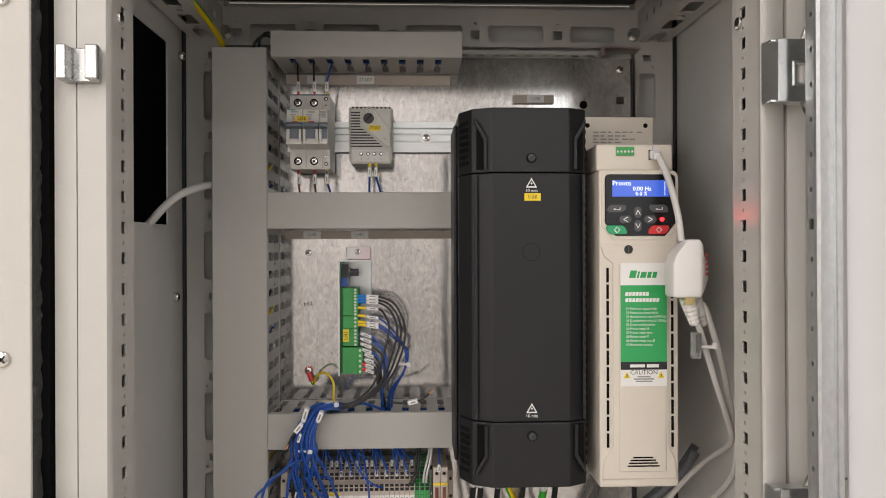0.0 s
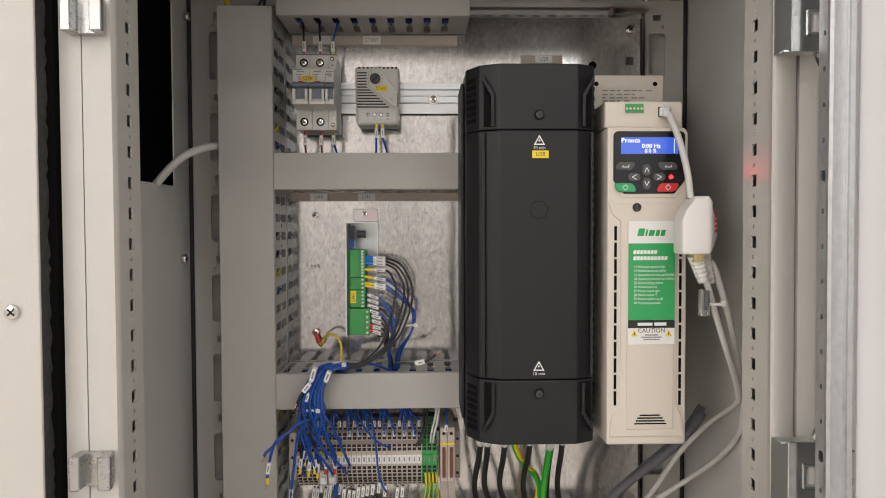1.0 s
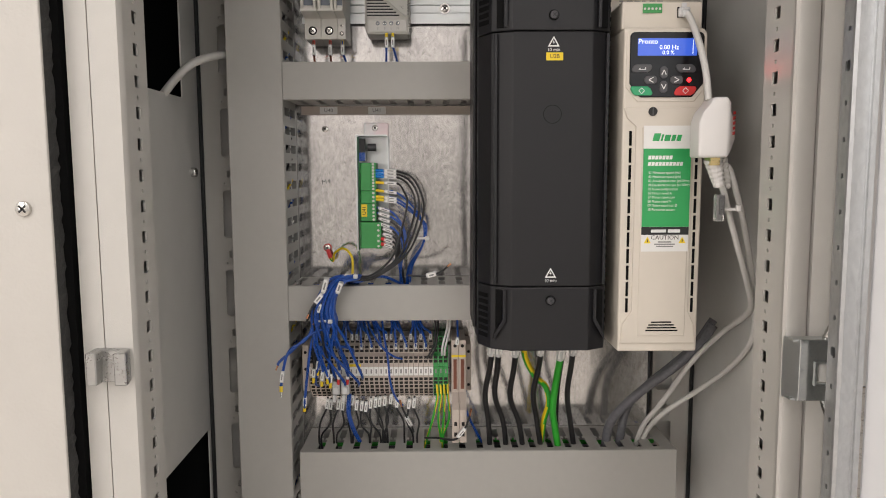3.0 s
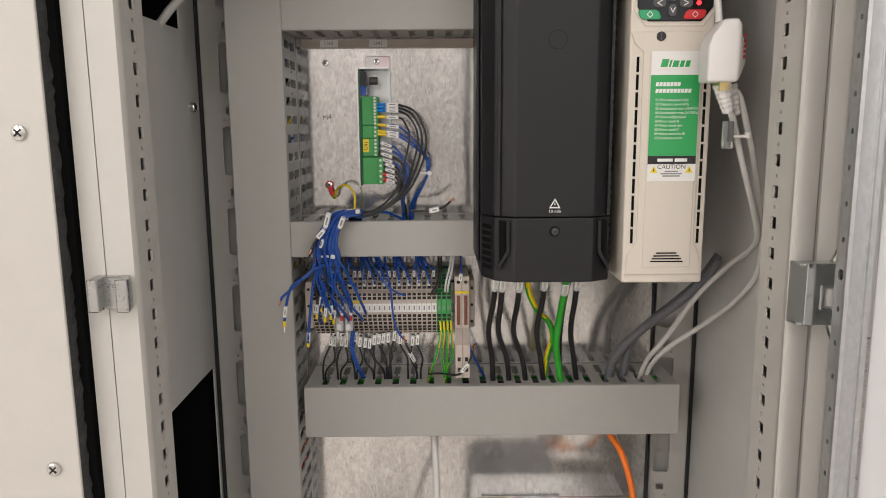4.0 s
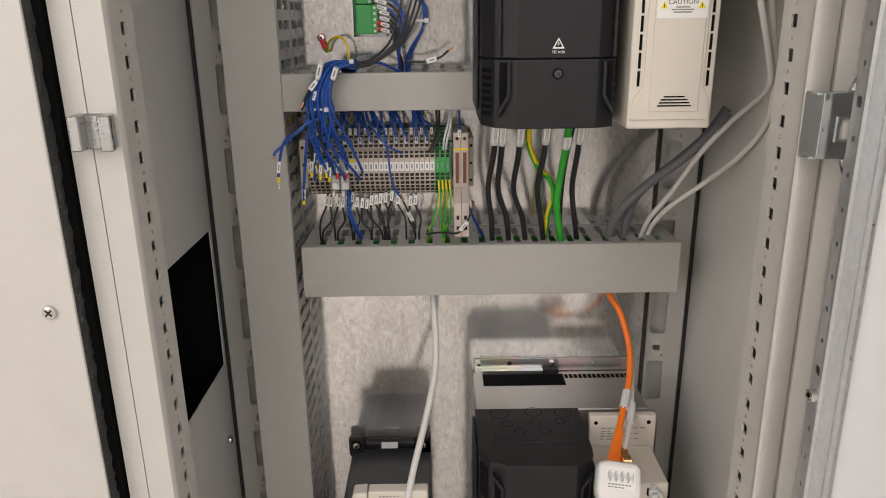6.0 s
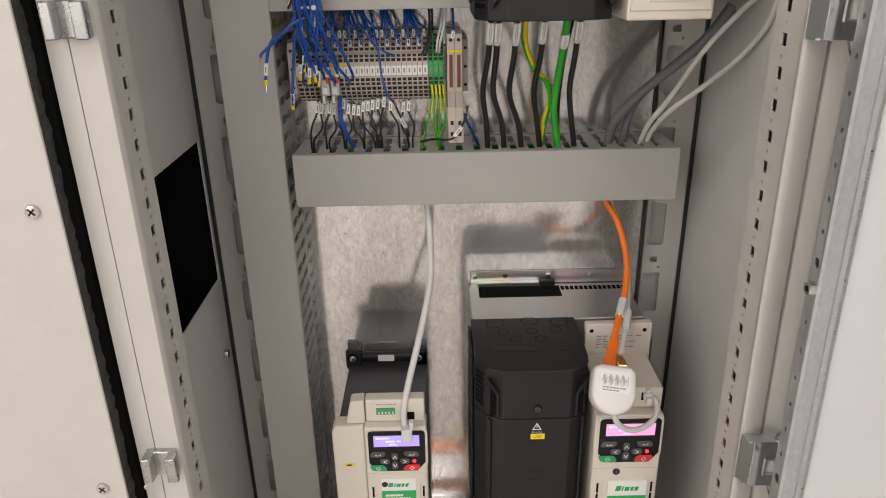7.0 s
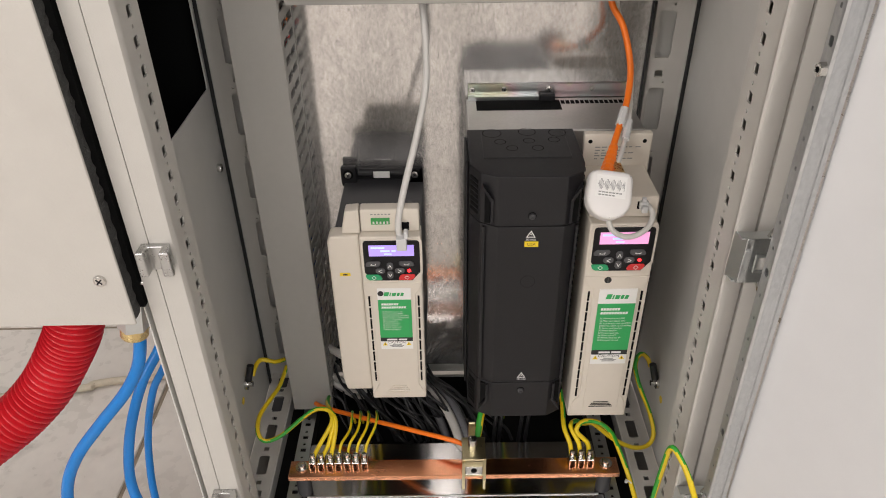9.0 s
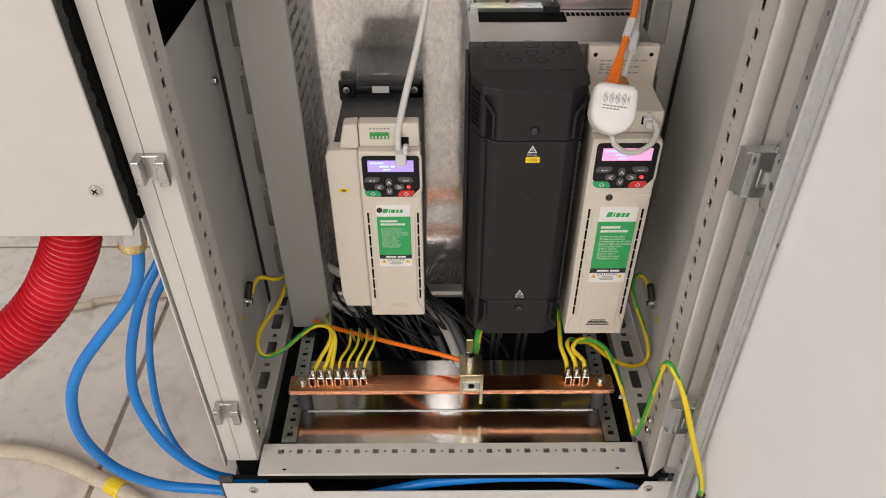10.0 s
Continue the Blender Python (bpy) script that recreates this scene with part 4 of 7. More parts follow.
def big_drive(dz=0.0, tag="U2B", lit="blue", group="variable speed drives", dy=0.0):
    """Black power section with a three-piece cover, and the beige control section beside it."""
    d = thing("variable_speed_drive", (0.13, 0.29, 0.947 + dz), "large variable speed drive with black cover and beige control section", "drive", group)
    Y = 0.081 + dy
    xl, xr = 0.0205, 0.1420
    def cover(z0, z1, name):
        # plan outline with slanted front edges
        poly = [(xl, 0.193), (xl, Y + 0.030), (xl + 0.0105, Y + 0.0095), (0.0495, Y), (0.1205, Y), (0.1375, Y + 0.0095), (xr, Y + 0.030), (xr, 0.193)]
        return part(name, prism(poly, "z", z0, z1, 0.0012, 2), BLACKP, d, smooth=False)
    top = cover(1.2370 + dz, 1.2965 + dz, "upper_cover")
    mid = cover(1.0085 + dz, 1.2362 + dz, "main_cover")
    low = cover(0.9480 + dz, 1.0077 + dz, "lower_cover")
    ch = part("chassis", box(xl + 0.002, 0.2255, 0.1935, 0.2890, 0.955 + dz, 1.2940 + dz, 0.001, 1), DULLZ, d, "galvanised steel heatsink chassis")
    part("fan_opening", box(xl + 0.014, xl + 0.118, 0.252, 0.282, 1.2938 + dz, 1.2944 + dz), VOID, ch)
    for k in range(14):
        part("fan_slot", box(0.140 + 0.0060 * k, 0.1445 + 0.0060 * k, 0.270, 0.280, 1.2938 + dz, 1.2944 + dz), VOID, ch)
    part("side_fin", box(xl - 0.0035, xl - 0.0005, 0.130, 0.192, 0.960 + dz, 1.288 + dz, 0.001), BLACKP, d)
    # raised ribs at the slanted edges
    for zz0, zz1, owner, sg in ((1.2400, 1.2860, top, 1), (1.0050, 0.9590, low, -1)):
        for x, s in ((0.0335, 1), (0.1360, -1)):
            part("rib", prism([(x + 0.0082 * s, zz0 + dz), (x + 0.0110 * s, zz0 + dz), (x + 0.0110 * s, zz1 - 0.017 * sg + dz), (x, zz1 + dz), (x + 0.0006 * s, zz1 - 0.005 * sg + dz), (x + 0.0082 * s, zz1 - 0.019 * sg + dz)], "y", Y - 0.0004, Y + 0.012), BLACKP, owner)
            # Black wedge paints the shade of the channel beside the rib.
            part("painted_groove", prism([(x + 0.0020 * s, zz0 + dz), (x + 0.0080 * s, zz0 + dz), (x + 0.0080 * s, zz1 - 0.0195 * sg + dz), (x + 0.0020 * s, zz1 - 0.0090 * sg + dz)], "y", Y + 0.0004 + (0.0030 if s > 0 else 0.0026), Y + 0.012), VOID, owner)
    for x, s in ((0.0335, 1), (0.1360, -1)):
        part("rib", box(min(x, x + 0.0025 * s), max(x, x + 0.0025 * s), Y + 0.0035, Y + 0.014, 1.0100 + dz, 1.2350 + dz), BLACKP, mid)
    # louvres in the flanks
    a, b = Vector((xl, Y + 0.030)), Vector((xl + 0.0105, Y + 0.0095))
    out = Vector((b.y - a.y, a.x - b.x)).normalized() * 0.0007
    out = out if out.x < 0 else -out
    quad = [a.lerp(b, 0.12) + out, a.lerp(b, 0.80) + out, a.lerp(b, 0.80) - out, a.lerp(b, 0.12) - out]
    for zs, owner in (((1.247, 1.284), top), ((0.960, 0.998), low)):
        for k in range(7):
            z = zs[0] + (zs[1] - zs[0]) * k / 6 + dz
            part("louvre", prism([(q.x, q.y) for q in quad], "z", z - 0.0019, z + 0.0019), VOID, owner)
    for k in range(38):
        z = 0.962 + k * 0.0088 + dz
        part("louvre", box(xr - 0.0004, xr + 0.0010, Y + 0.030, Y + 0.080, z - 0.002, z + 0.002), VOID, mid)
    for z, owner in ((1.2500, top), (0.9955, low)):
        part("screw_recess", cyl((0.0855, Y - 0.0001, z + dz), (0.0855, Y - 0.0005, z + dz), 0.0047, 18), VOID, owner)
        screw(owner, 0.0855, Y - 0.0004, z + dz, 0.0036, BLACK2)
    ring = bmesh.new()
    bmesh.ops.create_circle(ring, segments=40, radius=0.0082, matrix=pose(0.0852, Y - 0.0002, 1.1640 + dz, 90))
    inner = bmesh.ops.create_circle(ring, segments=40, radius=0.0078, matrix=pose(0.0852, Y - 0.0002, 1.1640 + dz, 90))
    bmesh.ops.bridge_loops(ring, edges=ring.edges[:])
    part("knockout_ring", ring, VOID, mid)
    warning(mid, 0.0855, Y - 0.0004, 1.2268 + dz)
    warning(mid, 0.0852, Y - 0.0004, 1.0205 + dz)
    lab = part("tag", box(0.0790, 0.0940, Y - 0.0006, Y + 0.001, 1.2110 + dz, 1.2178 + dz), YELLOWL, mid, "yellow printed tag")
    text(tag, 0.0865, Y - 0.0009, 1.2144 + dz, 0.0050, INK, lab)
    # knock-outs in the top
    part("top_plate", box(0.0360, 0.1300, 0.1200, 0.1900, 1.2960 + dz, 1.2972 + dz, 0.0004, 1), BLACKP, top)
    for x, y, r in ((0.048, 0.180, 0.011), (0.088, 0.183, 0.010), (0.122, 0.180, 0.010), (0.056, 0.158, 0.0065), (0.088, 0.160, 0.0065), (0.116, 0.162, 0.0065), (0.068, 0.142, 0.0065), (0.096, 0.142, 0.0065)):
        rg = bmesh.new()
        for q in (r, r - 0.0008):
            bmesh.ops.create_circle(rg, segments=28, radius=q, matrix=pose(x, y, 1.2974 + dz))
        bmesh.ops.bridge_loops(rg, edges=rg.edges[:])
        part("knockout_ring", rg, VOID, top)
    # beige control section
    X = 0.1480
    pod = part("control_housing", prism([(X, 0.947 + dz), (X + 0.0735, 0.947 + dz), (X + 0.0735, 1.236 + dz), (X + 0.0700, 1.239 + dz), (X, 1.239 + dz)], "y", Y, 0.162, 0.0018, 2), BEIGE, d)
    part("upper_housing", box(X + 0.0005, X + 0.0730, Y + 0.012, 0.162, 1.2395 + dz, 1.2645 + dz, 0.002), BEIGE, d)
    part("cover_step", prism([(0.0005 + X, 1.170 + dz), (X + 0.004, 1.160 + dz), (X + 0.012, 1.153 + dz), (X + 0.012, 0.985 + dz), (X + 0.004, 0.973 + dz), (X + 0.002, 0.955 + dz), (X + 0.0715, 0.955 + dz), (X + 0.0695, 0.973 + dz), (X + 0.0640, 0.985 + dz), (X + 0.0640, 1.153 + dz), (X + 0.0700, 1.160 + dz), (X + 0.0732, 1.170 + dz)], "y", Y - 0.0016, Y + 0.001, 0.0007, 2), BEIGE, pod)
    part("cover_panel", prism([(X + 0.0175, 0.962 + dz), (X + 0.0610, 0.962 + dz), (X + 0.0610, 1.152 + dz), (X + 0.0175, 1.152 + dz)], "y", Y - 0.0026, Y - 0.0012, 0.0005, 1), BEIGE, pod)
    for x in (X + 0.0075, X + 0.0675):
        for k in range(11):
            part("vent", box(x - 0.0011, x + 0.0011, Y - 0.0008, Y + 0.002, 0.984 + k * 0.0152 + dz, 0.997 + k * 0.0152 + dz), VOID, pod)
    for k, (a, b) in enumerate(((0.030, 0.0485), (0.0275, 0.0510), (0.0262, 0.0530), (0.0248, 0.0545))):
        part("vent", box(X + a, X + b, Y - 0.0030, Y - 0.002, 0.9745 - k * 0.0026 + dz, 0.9757 - k * 0.0026 + dz), VOID, pod)
    part("back_plate", prism([(0.1500, 0.96 + dz), (0.2260, 0.96 + dz), (0.2260, 1.303 + dz), (0.1500, 1.303 + dz)], "y", 0.1625, 0.1720, 0.0015, 2), BEIGE, d)
    for z, n in ((1.2865, 7), (1.2826, 5), (1.2792, 6), (1.2760, 4), (1.2722, 6)):
        bars([(0.1630 + 0.0075 * k, 0.1630 + 0.0075 * k + (0.0058 if (k + n) % 3 else 0.0035), z + dz, z + 0.0012 + dz) for k in range(n)], 0.1620, GREYINK, d)
    for x in (0.157, 0.2175):
        part("mount_hole", cyl((x, 0.1622, 1.294 + dz), (x, 0.1632, 1.294 + dz), 0.0024, 12), VOID, d)
    term = part("terminal_socket", box(X + 0.0190, X + 0.0360, Y + 0.0105, Y + 0.02, 1.2540 + dz, 1.2620 + dz), TGREEN, d)
    for k in range(5):
        part("clamp_hole", cyl((X + 0.0205 + 0.0034 * k, Y + 0.0104, 1.2575 + dz), (X + 0.0205 + 0.0034 * k, Y + 0.0100, 1.2575 + dz), 0.0011, 8), LGREY, term)
    part("socket", box(X + 0.0500, X + 0.0610, Y + 0.0110, Y + 0.016, 1.2500 + dz, 1.2590 + dz), VOID, d)
    part("cover_screw", cyl((0.1745, Y - 0.0014, 1.1660 + dz), (0.1745, Y - 0.0026, 1.1660 + dz), 0.0040, 18), INK, pod)
    bars([(0.1740, 0.1750, 1.1625 + dz, 1.1695 + dz)], Y - 0.0029, GREYB, pod)
    control_pod(d, X, Y, 1.2350 + dz, lit)
    info_label(d, 0.1668, 0.2095, 1.1535 + dz, 1.0405 + dz, Y - 0.0026)
    return d


big_drive()
big_drive(-0.6935, "U2A", "pink", dy=-0.003)


def small_drive():
    d = thing("variable_speed_drive", (-0.09, 0.29, 0.24), "smaller variable speed drive with a beige front on a charcoal body", "drive", "variable speed drives")
    Y = 0.124
    part("chassis", prism([(-0.1390, 0.262), (-0.0335, 0.262), (-0.0335, 0.4900), (-0.1390, 0.4900)], "y", 0.150, 0.288, 0.002), BLACK2, d)
    br = part("mount_bracket", join(box(-0.1400, -0.0360, 0.2850, 0.2895, 0.4780, 0.5000, 0.002, 2), cyl((-0.1200, 0.2815, 0.5020), (-0.0560, 0.2815, 0.5020), 0.0060, 16)), BLACKP, d)
    for x, sg in ((-0.1330, 1), (-0.0450, -1)):
        ear = part("ear", prism([(x - 0.0100, 0.5125), (x + 0.0110 * 1, 0.5125), (x + 0.0110, 0.4860), (x + 0.0060 * sg, 0.4760), (x - 0.0060 * sg, 0.4800), (x - 0.0100, 0.4880)], "y", 0.2760, 0.2848, 0.0022, 2), BLACKP, br)
        part("screw_pocket", cyl((x, 0.2761, 0.5020), (x, 0.2756, 0.5020), 0.0068, 18), VOID, ear)
        screw(ear, x, 0.2757, 0.5020, 0.0050)
    part("rating_tag", box(-0.0995, -0.0780, 0.2745, 0.2757, 0.4975, 0.5065), PAPER, br)
    part("wing", prism([(-0.1400, 0.254), (-0.1060, 0.254), (-0.1060, 0.500), (-0.1400, 0.500), (-0.1440, 0.492), (-0.1440, 0.275)], "y", Y + 0.006, 0.152, 0.0025, 2), BEIGE, d)
    part("wing_top", prism([(-0.1270, 0.5005), (-0.1045, 0.5005), (-0.1045, 0.5325), (-0.1205, 0.5310)], "y", Y + 0.010, 0.152, 0.002, 2), BEIGE, d)
    t = part("wing_tag", box(-0.1325, -0.1200, Y + 0.0054, Y + 0.006, 0.4435, 0.4480), YELLOWL, d, "yellow printed tag")
    bars([(-0.1290, -0.1235, 0.4447, 0.4468)], Y + 0.0051, INK, t)
    X = -0.1055
    pod = part("control_housing", box(X, X + 0.0715, Y, 0.150, 0.243, 0.5025, 0.002), BEIGE, d)
    part("upper_housing", box(X + 0.002, X + 0.0700, Y + 0.010, 0.150, 0.503, 0.5330, 0.002), BEIGE, d)
    part("cover_step", prism([(X + 0.0005, 0.438), (X + 0.004, 0.428), (X + 0.010, 0.420), (X + 0.010, 0.270), (X + 0.002, 0.254), (X + 0.0700, 0.254), (X + 0.0625, 0.270), (X + 0.0625, 0.420), (X + 0.068, 0.428), (X + 0.0712, 0.438)], "y", Y - 0.0016, Y + 0.001, 0.0007, 2), BEIGE, pod)
    for x in (X + 0.0062, X + 0.0662):
        for k in range(8):
            part("vent", box(x - 0.0011, x + 0.0011, Y - 0.0008, Y + 0.002, 0.276 + k * 0.0180, 0.291 + k * 0.0180), VOID, pod)
    for k, (a, b) in enumerate(((0.028, 0.046), (0.025, 0.048), (0.022, 0.050), (0.019, 0.052))):
        part("vent_rib", box(X + a, X + b, Y - 0.0026, Y - 0.001, 0.2665 - k * 0.0040, 0.2685 - k * 0.0040), BEIGE, pod)
    sock = part("terminal_socket", box(X + 0.0145, X + 0.0360, Y + 0.0085, Y + 0.02, 0.5140, 0.5220), TGREEN, d)
    for k in range(5):
        part("clamp_hole", box(X + 0.0165 + 0.0040 * k, X + 0.0185 + 0.0040 * k, Y + 0.0080, Y + 0.009, 0.5150, 0.5180), LGREY, sock)
    bars([(X + 0.0145 + 0.004 * k, X + 0.0170 + 0.004 * k, 0.5260, 0.5275) for k in range(6)], Y + 0.0097, GREYINK, d)
    part("socket", box(X + 0.0480, X + 0.0580, Y + 0.0090, Y + 0.012, 0.506, 0.516), VOID, d)
    control_pod(d, X - 0.001, Y, 0.4980, "violet")
    info_label(d, X + 0.0165, X + 0.0570, 0.4300, 0.3330, Y - 0.0016)
    part("cover_screw", cyl((-0.0850, Y - 0.0022, 0.4225), (-0.0850, Y - 0.0030, 0.4225), 0.0036, 18), INK, pod)
    return d


small_drive()

# ---- wires: helpers ----
def wire(name, points, r, material, label, category="wire", group="", stripe=None, seg=8, parent=None, steps=6):
    bm = tube(points, r, seg, steps)
    if stripe is not None:
        for i, f in enumerate(bm.faces):
            f.material_index = 1 if (i + (i // seg) // 5) % seg < seg * 0.3 else 0
    ob = part(name, bm, material, parent, smooth=True)
    if stripe is not None:
        ob.data.materials.append(stripe)
    if parent is None:
        tagged(ob, label, category, group)
    else:
        tagged(ob, label)
    return ob


def sleeve(owner, p, q, r=0.0024, material=SLEEVE, name="marker_sleeve", mark=True):
    p, q = Vector(p), Vector(q)
    s = part(name, cyl(p, q, r, 8), material, owner, smooth=True)
    if mark:
        m = (p + q) / 2
        ax = (q - p).normalized()
        side = ax.cross(Vector((0, 1, 0)))
        side = side.normalized() if side.length > 0.1 else Vector((1, 0, 0))
        f = Vector((0, -1, 0)) * (r + 0.0002)
        bm = bmesh.new()
        h = (q - p).length * 0.42
        bm.faces.new([bm.verts.new(m + f + ax * a * h + side * b * r * 0.75) for a, b in ((-1, -1), (1, -1), (1, 1), (-1, 1))])
        part("marker", bm, PAPER, s)
        bm = bmesh.new()
        f = Vector((0, -1, 0)) * (r + 0.0004)
        bm.faces.new([bm.verts.new(m + f + ax * a * h * 0.6 + side * b * r * 0.28) for a, b in ((-1, -1), (1, -1), (1, 1), (-1, 1))])
        part("print", bm, GREYINK, s)
    return s


rnd = random.Random(7)


# ---- devices at the top of the mounting plate ----
def din_rail(x0, x1, zc, label):
    r = thing("din_rail", ((x0 + x1) / 2, 0.2925, zc), label, "rail", "mounting rails")
    prof = [(0.2925, -0.0125), (0.2855, -0.0125), (0.2855, -0.0180), (0.2843, -0.0180), (0.2843, -0.0112), (0.2913, -0.0112), (0.2913, -0.0052), (0.2903, -0.0046), (0.2903, -0.0040), (0.2913, -0.0034), (0.2913, 0.0034), (0.2903, 0.0040), (0.2903, 0.0046), (0.2913, 0.0052), (0.2913, 0.0112), (0.2843, 0.0112), (0.2843, 0.0180), (0.2855, 0.0180), (0.2855, 0.0125), (0.2925, 0.0125)]
    part("rail", prism([(y, zc + z) for y, z in prof], "x", x0, x1), ZINC, r)
    return r


top_rail = din_rail(-0.172, 0.026, 1.3005, "bright zinc-plated mounting rail carrying breaker and thermostat")
part("washer", cyl((-0.0075, 0.2912, 1.3005), (-0.0075, 0.2900, 1.3005), 0.0060, 18), STEEL, top_rail)
screw(top_rail, -0.0075, 0.2900, 1.3005, 0.0042)
din_rail(-0.174, 0.020, 0.886, "zinc-plated mounting rail behind the terminal blocks")


def label_strip(x0, x1, z0, z1, tags):
    s = thing("label_strip", ((x0 + x1) / 2, 0.2925, z0), "beige plastic label carrier strip with white printed tags", "label strip", "label strips")
    part("carrier", join(box(x0, x1, 0.2890, 0.2925, z0, z1), box(x0, x1, 0.2875, 0.2889, z0, z0 + 0.0016), box(x0, x1, 0.2875, 0.2889, z1 - 0.0016, z1)), TERM, s)
    for x, w in tags:
        t = part("tag", box(x - 0.0103, x + 0.0103, 0.2872, 0.2880, z0 + 0.0006, z1 - 0.0006, 0.0003, 1), PAPER, s)
        if w:
            text(w, x, 0.2869, (z0 + z1) / 2, 0.0062, GREYINK, t)


label_strip(-0.1740, 0.0210, 1.3636, 1.3745, [(-0.0800, "ST307"), (-0.139, "")])
label_strip(0.0975, 0.1465, 1.3425, 1.3525, [(0.1240, "U2B")])
label_strip(-0.1760, 0.0250, 1.1795, 1.1890, [(-0.1440, "U40"), (-0.0875, "U41")])


def breaker():
    b = thing("circuit_breaker", (-0.139, 0.285, 1.257), "light grey miniature circuit breaker with slate toggles and auxiliary contact", "circuit breaker")
    prof = [(0.284, 1.2570), (0.2380, 1.2570), (0.2380, 1.2790), (0.2160, 1.2815), (0.2160, 1.3205), (0.2380, 1.3230), (0.2380, 1.3400), (0.284, 1.3400)]
    for x0, x1 in ((-0.1610, -0.1433), (-0.1431, -0.1254), (-0.1252, -0.1163)):
        wide = x1 - x0 > 0.012
        p = part("pole", prism(prof, "x", x0, x1, 0.0005, 1), BREAKER, b)
        xm = (x0 + x1) / 2
        part("toggle_bay", box(x0 + 0.0008, x1 - 0.0008, 0.2150, 0.2165, 1.2880, 1.2990), SLATE, p)
        part("toggle_bar", prism([(0.2165, 1.2985), (0.2095, 1.3000), (0.2085, 1.3030), (0.2110, 1.3050), (0.2165, 1.3050)], "x", x0 + 0.0002, x1 - 0.0002, 0.0004, 1), SLATE, p)
        for xw in (x0 + 0.0022, x1 - 0.0022) if wide else (x0 + 0.0016,):
            part("toggle_guard", prism([(0.2165, 1.2825), (0.2120, 1.2835), (0.2085, 1.2900), (0.2095, 1.2975), (0.2165, 1.2985)], "x", xw - 0.0014, xw + 0.0014, 0.0004, 1), BREAKER, p)
        part("front_lip", box(x0 + 0.0001, x1 - 0.0001, 0.2120, 0.2165, 1.2815, 1.2850, 0.0005, 1), BREAKER, p)
        zs = ((1.2660, 1.3315),) if wide else ((1.2630, 1.3360),)
        for z in zs[0]:
            part("screw_well", cyl((xm, 0.2381, z), (xm, 0.2374, z), 0.0046 if wide else 0.0022, 16), VOID, p)
            screw(p, xm, 0.2376, z, 0.0036 if wide else 0.0016, head=0.001)
            if not wide:
                screw(p, xm, 0.2378, z - 0.008 if z > 1.3 else z + 0.008, 0.0016, head=0.001)
        part("pole_band", box(x0 + 0.0001, x1 - 0.0001, 0.2376, 0.2390, 1.3398, 1.3412), SLATE, p)
        part("print_patch", box(xm - 0.0032 if wide else xm - 0.0026, xm + 0.0002 if wide else xm + 0.0026, 0.2157, 0.2161, 1.3080 if wide else 1.3110, 1.3128 if wide else 1.3160), GAPL, p)
        if wide:
            part("state_window", box(xm - 0.0030, xm + 0.0030, 0.2156, 0.2162, 1.3058, 1.3072), REDB, p)
        bars([(xm - 0.004, xm + 0.004, 1.3165, 1.3177), (xm - 0.005, xm + 0.001, 1.3135, 1.3144)], 0.2157, GREYINK, p)
    part("brand_bar", box(-0.1598, -0.1512, 0.2154, 0.2162, 1.3188, 1.3198), TEAL, b)
    t = part("tag", box(-0.1515, -0.1375, 0.2150, 0.2162, 1.3070, 1.3125), YELLOWL, b, "yellow printed tag")
    text("Q36", -0.1445, 0.2147, 1.30975, 0.0052, INK, t)
    return b


breaker()


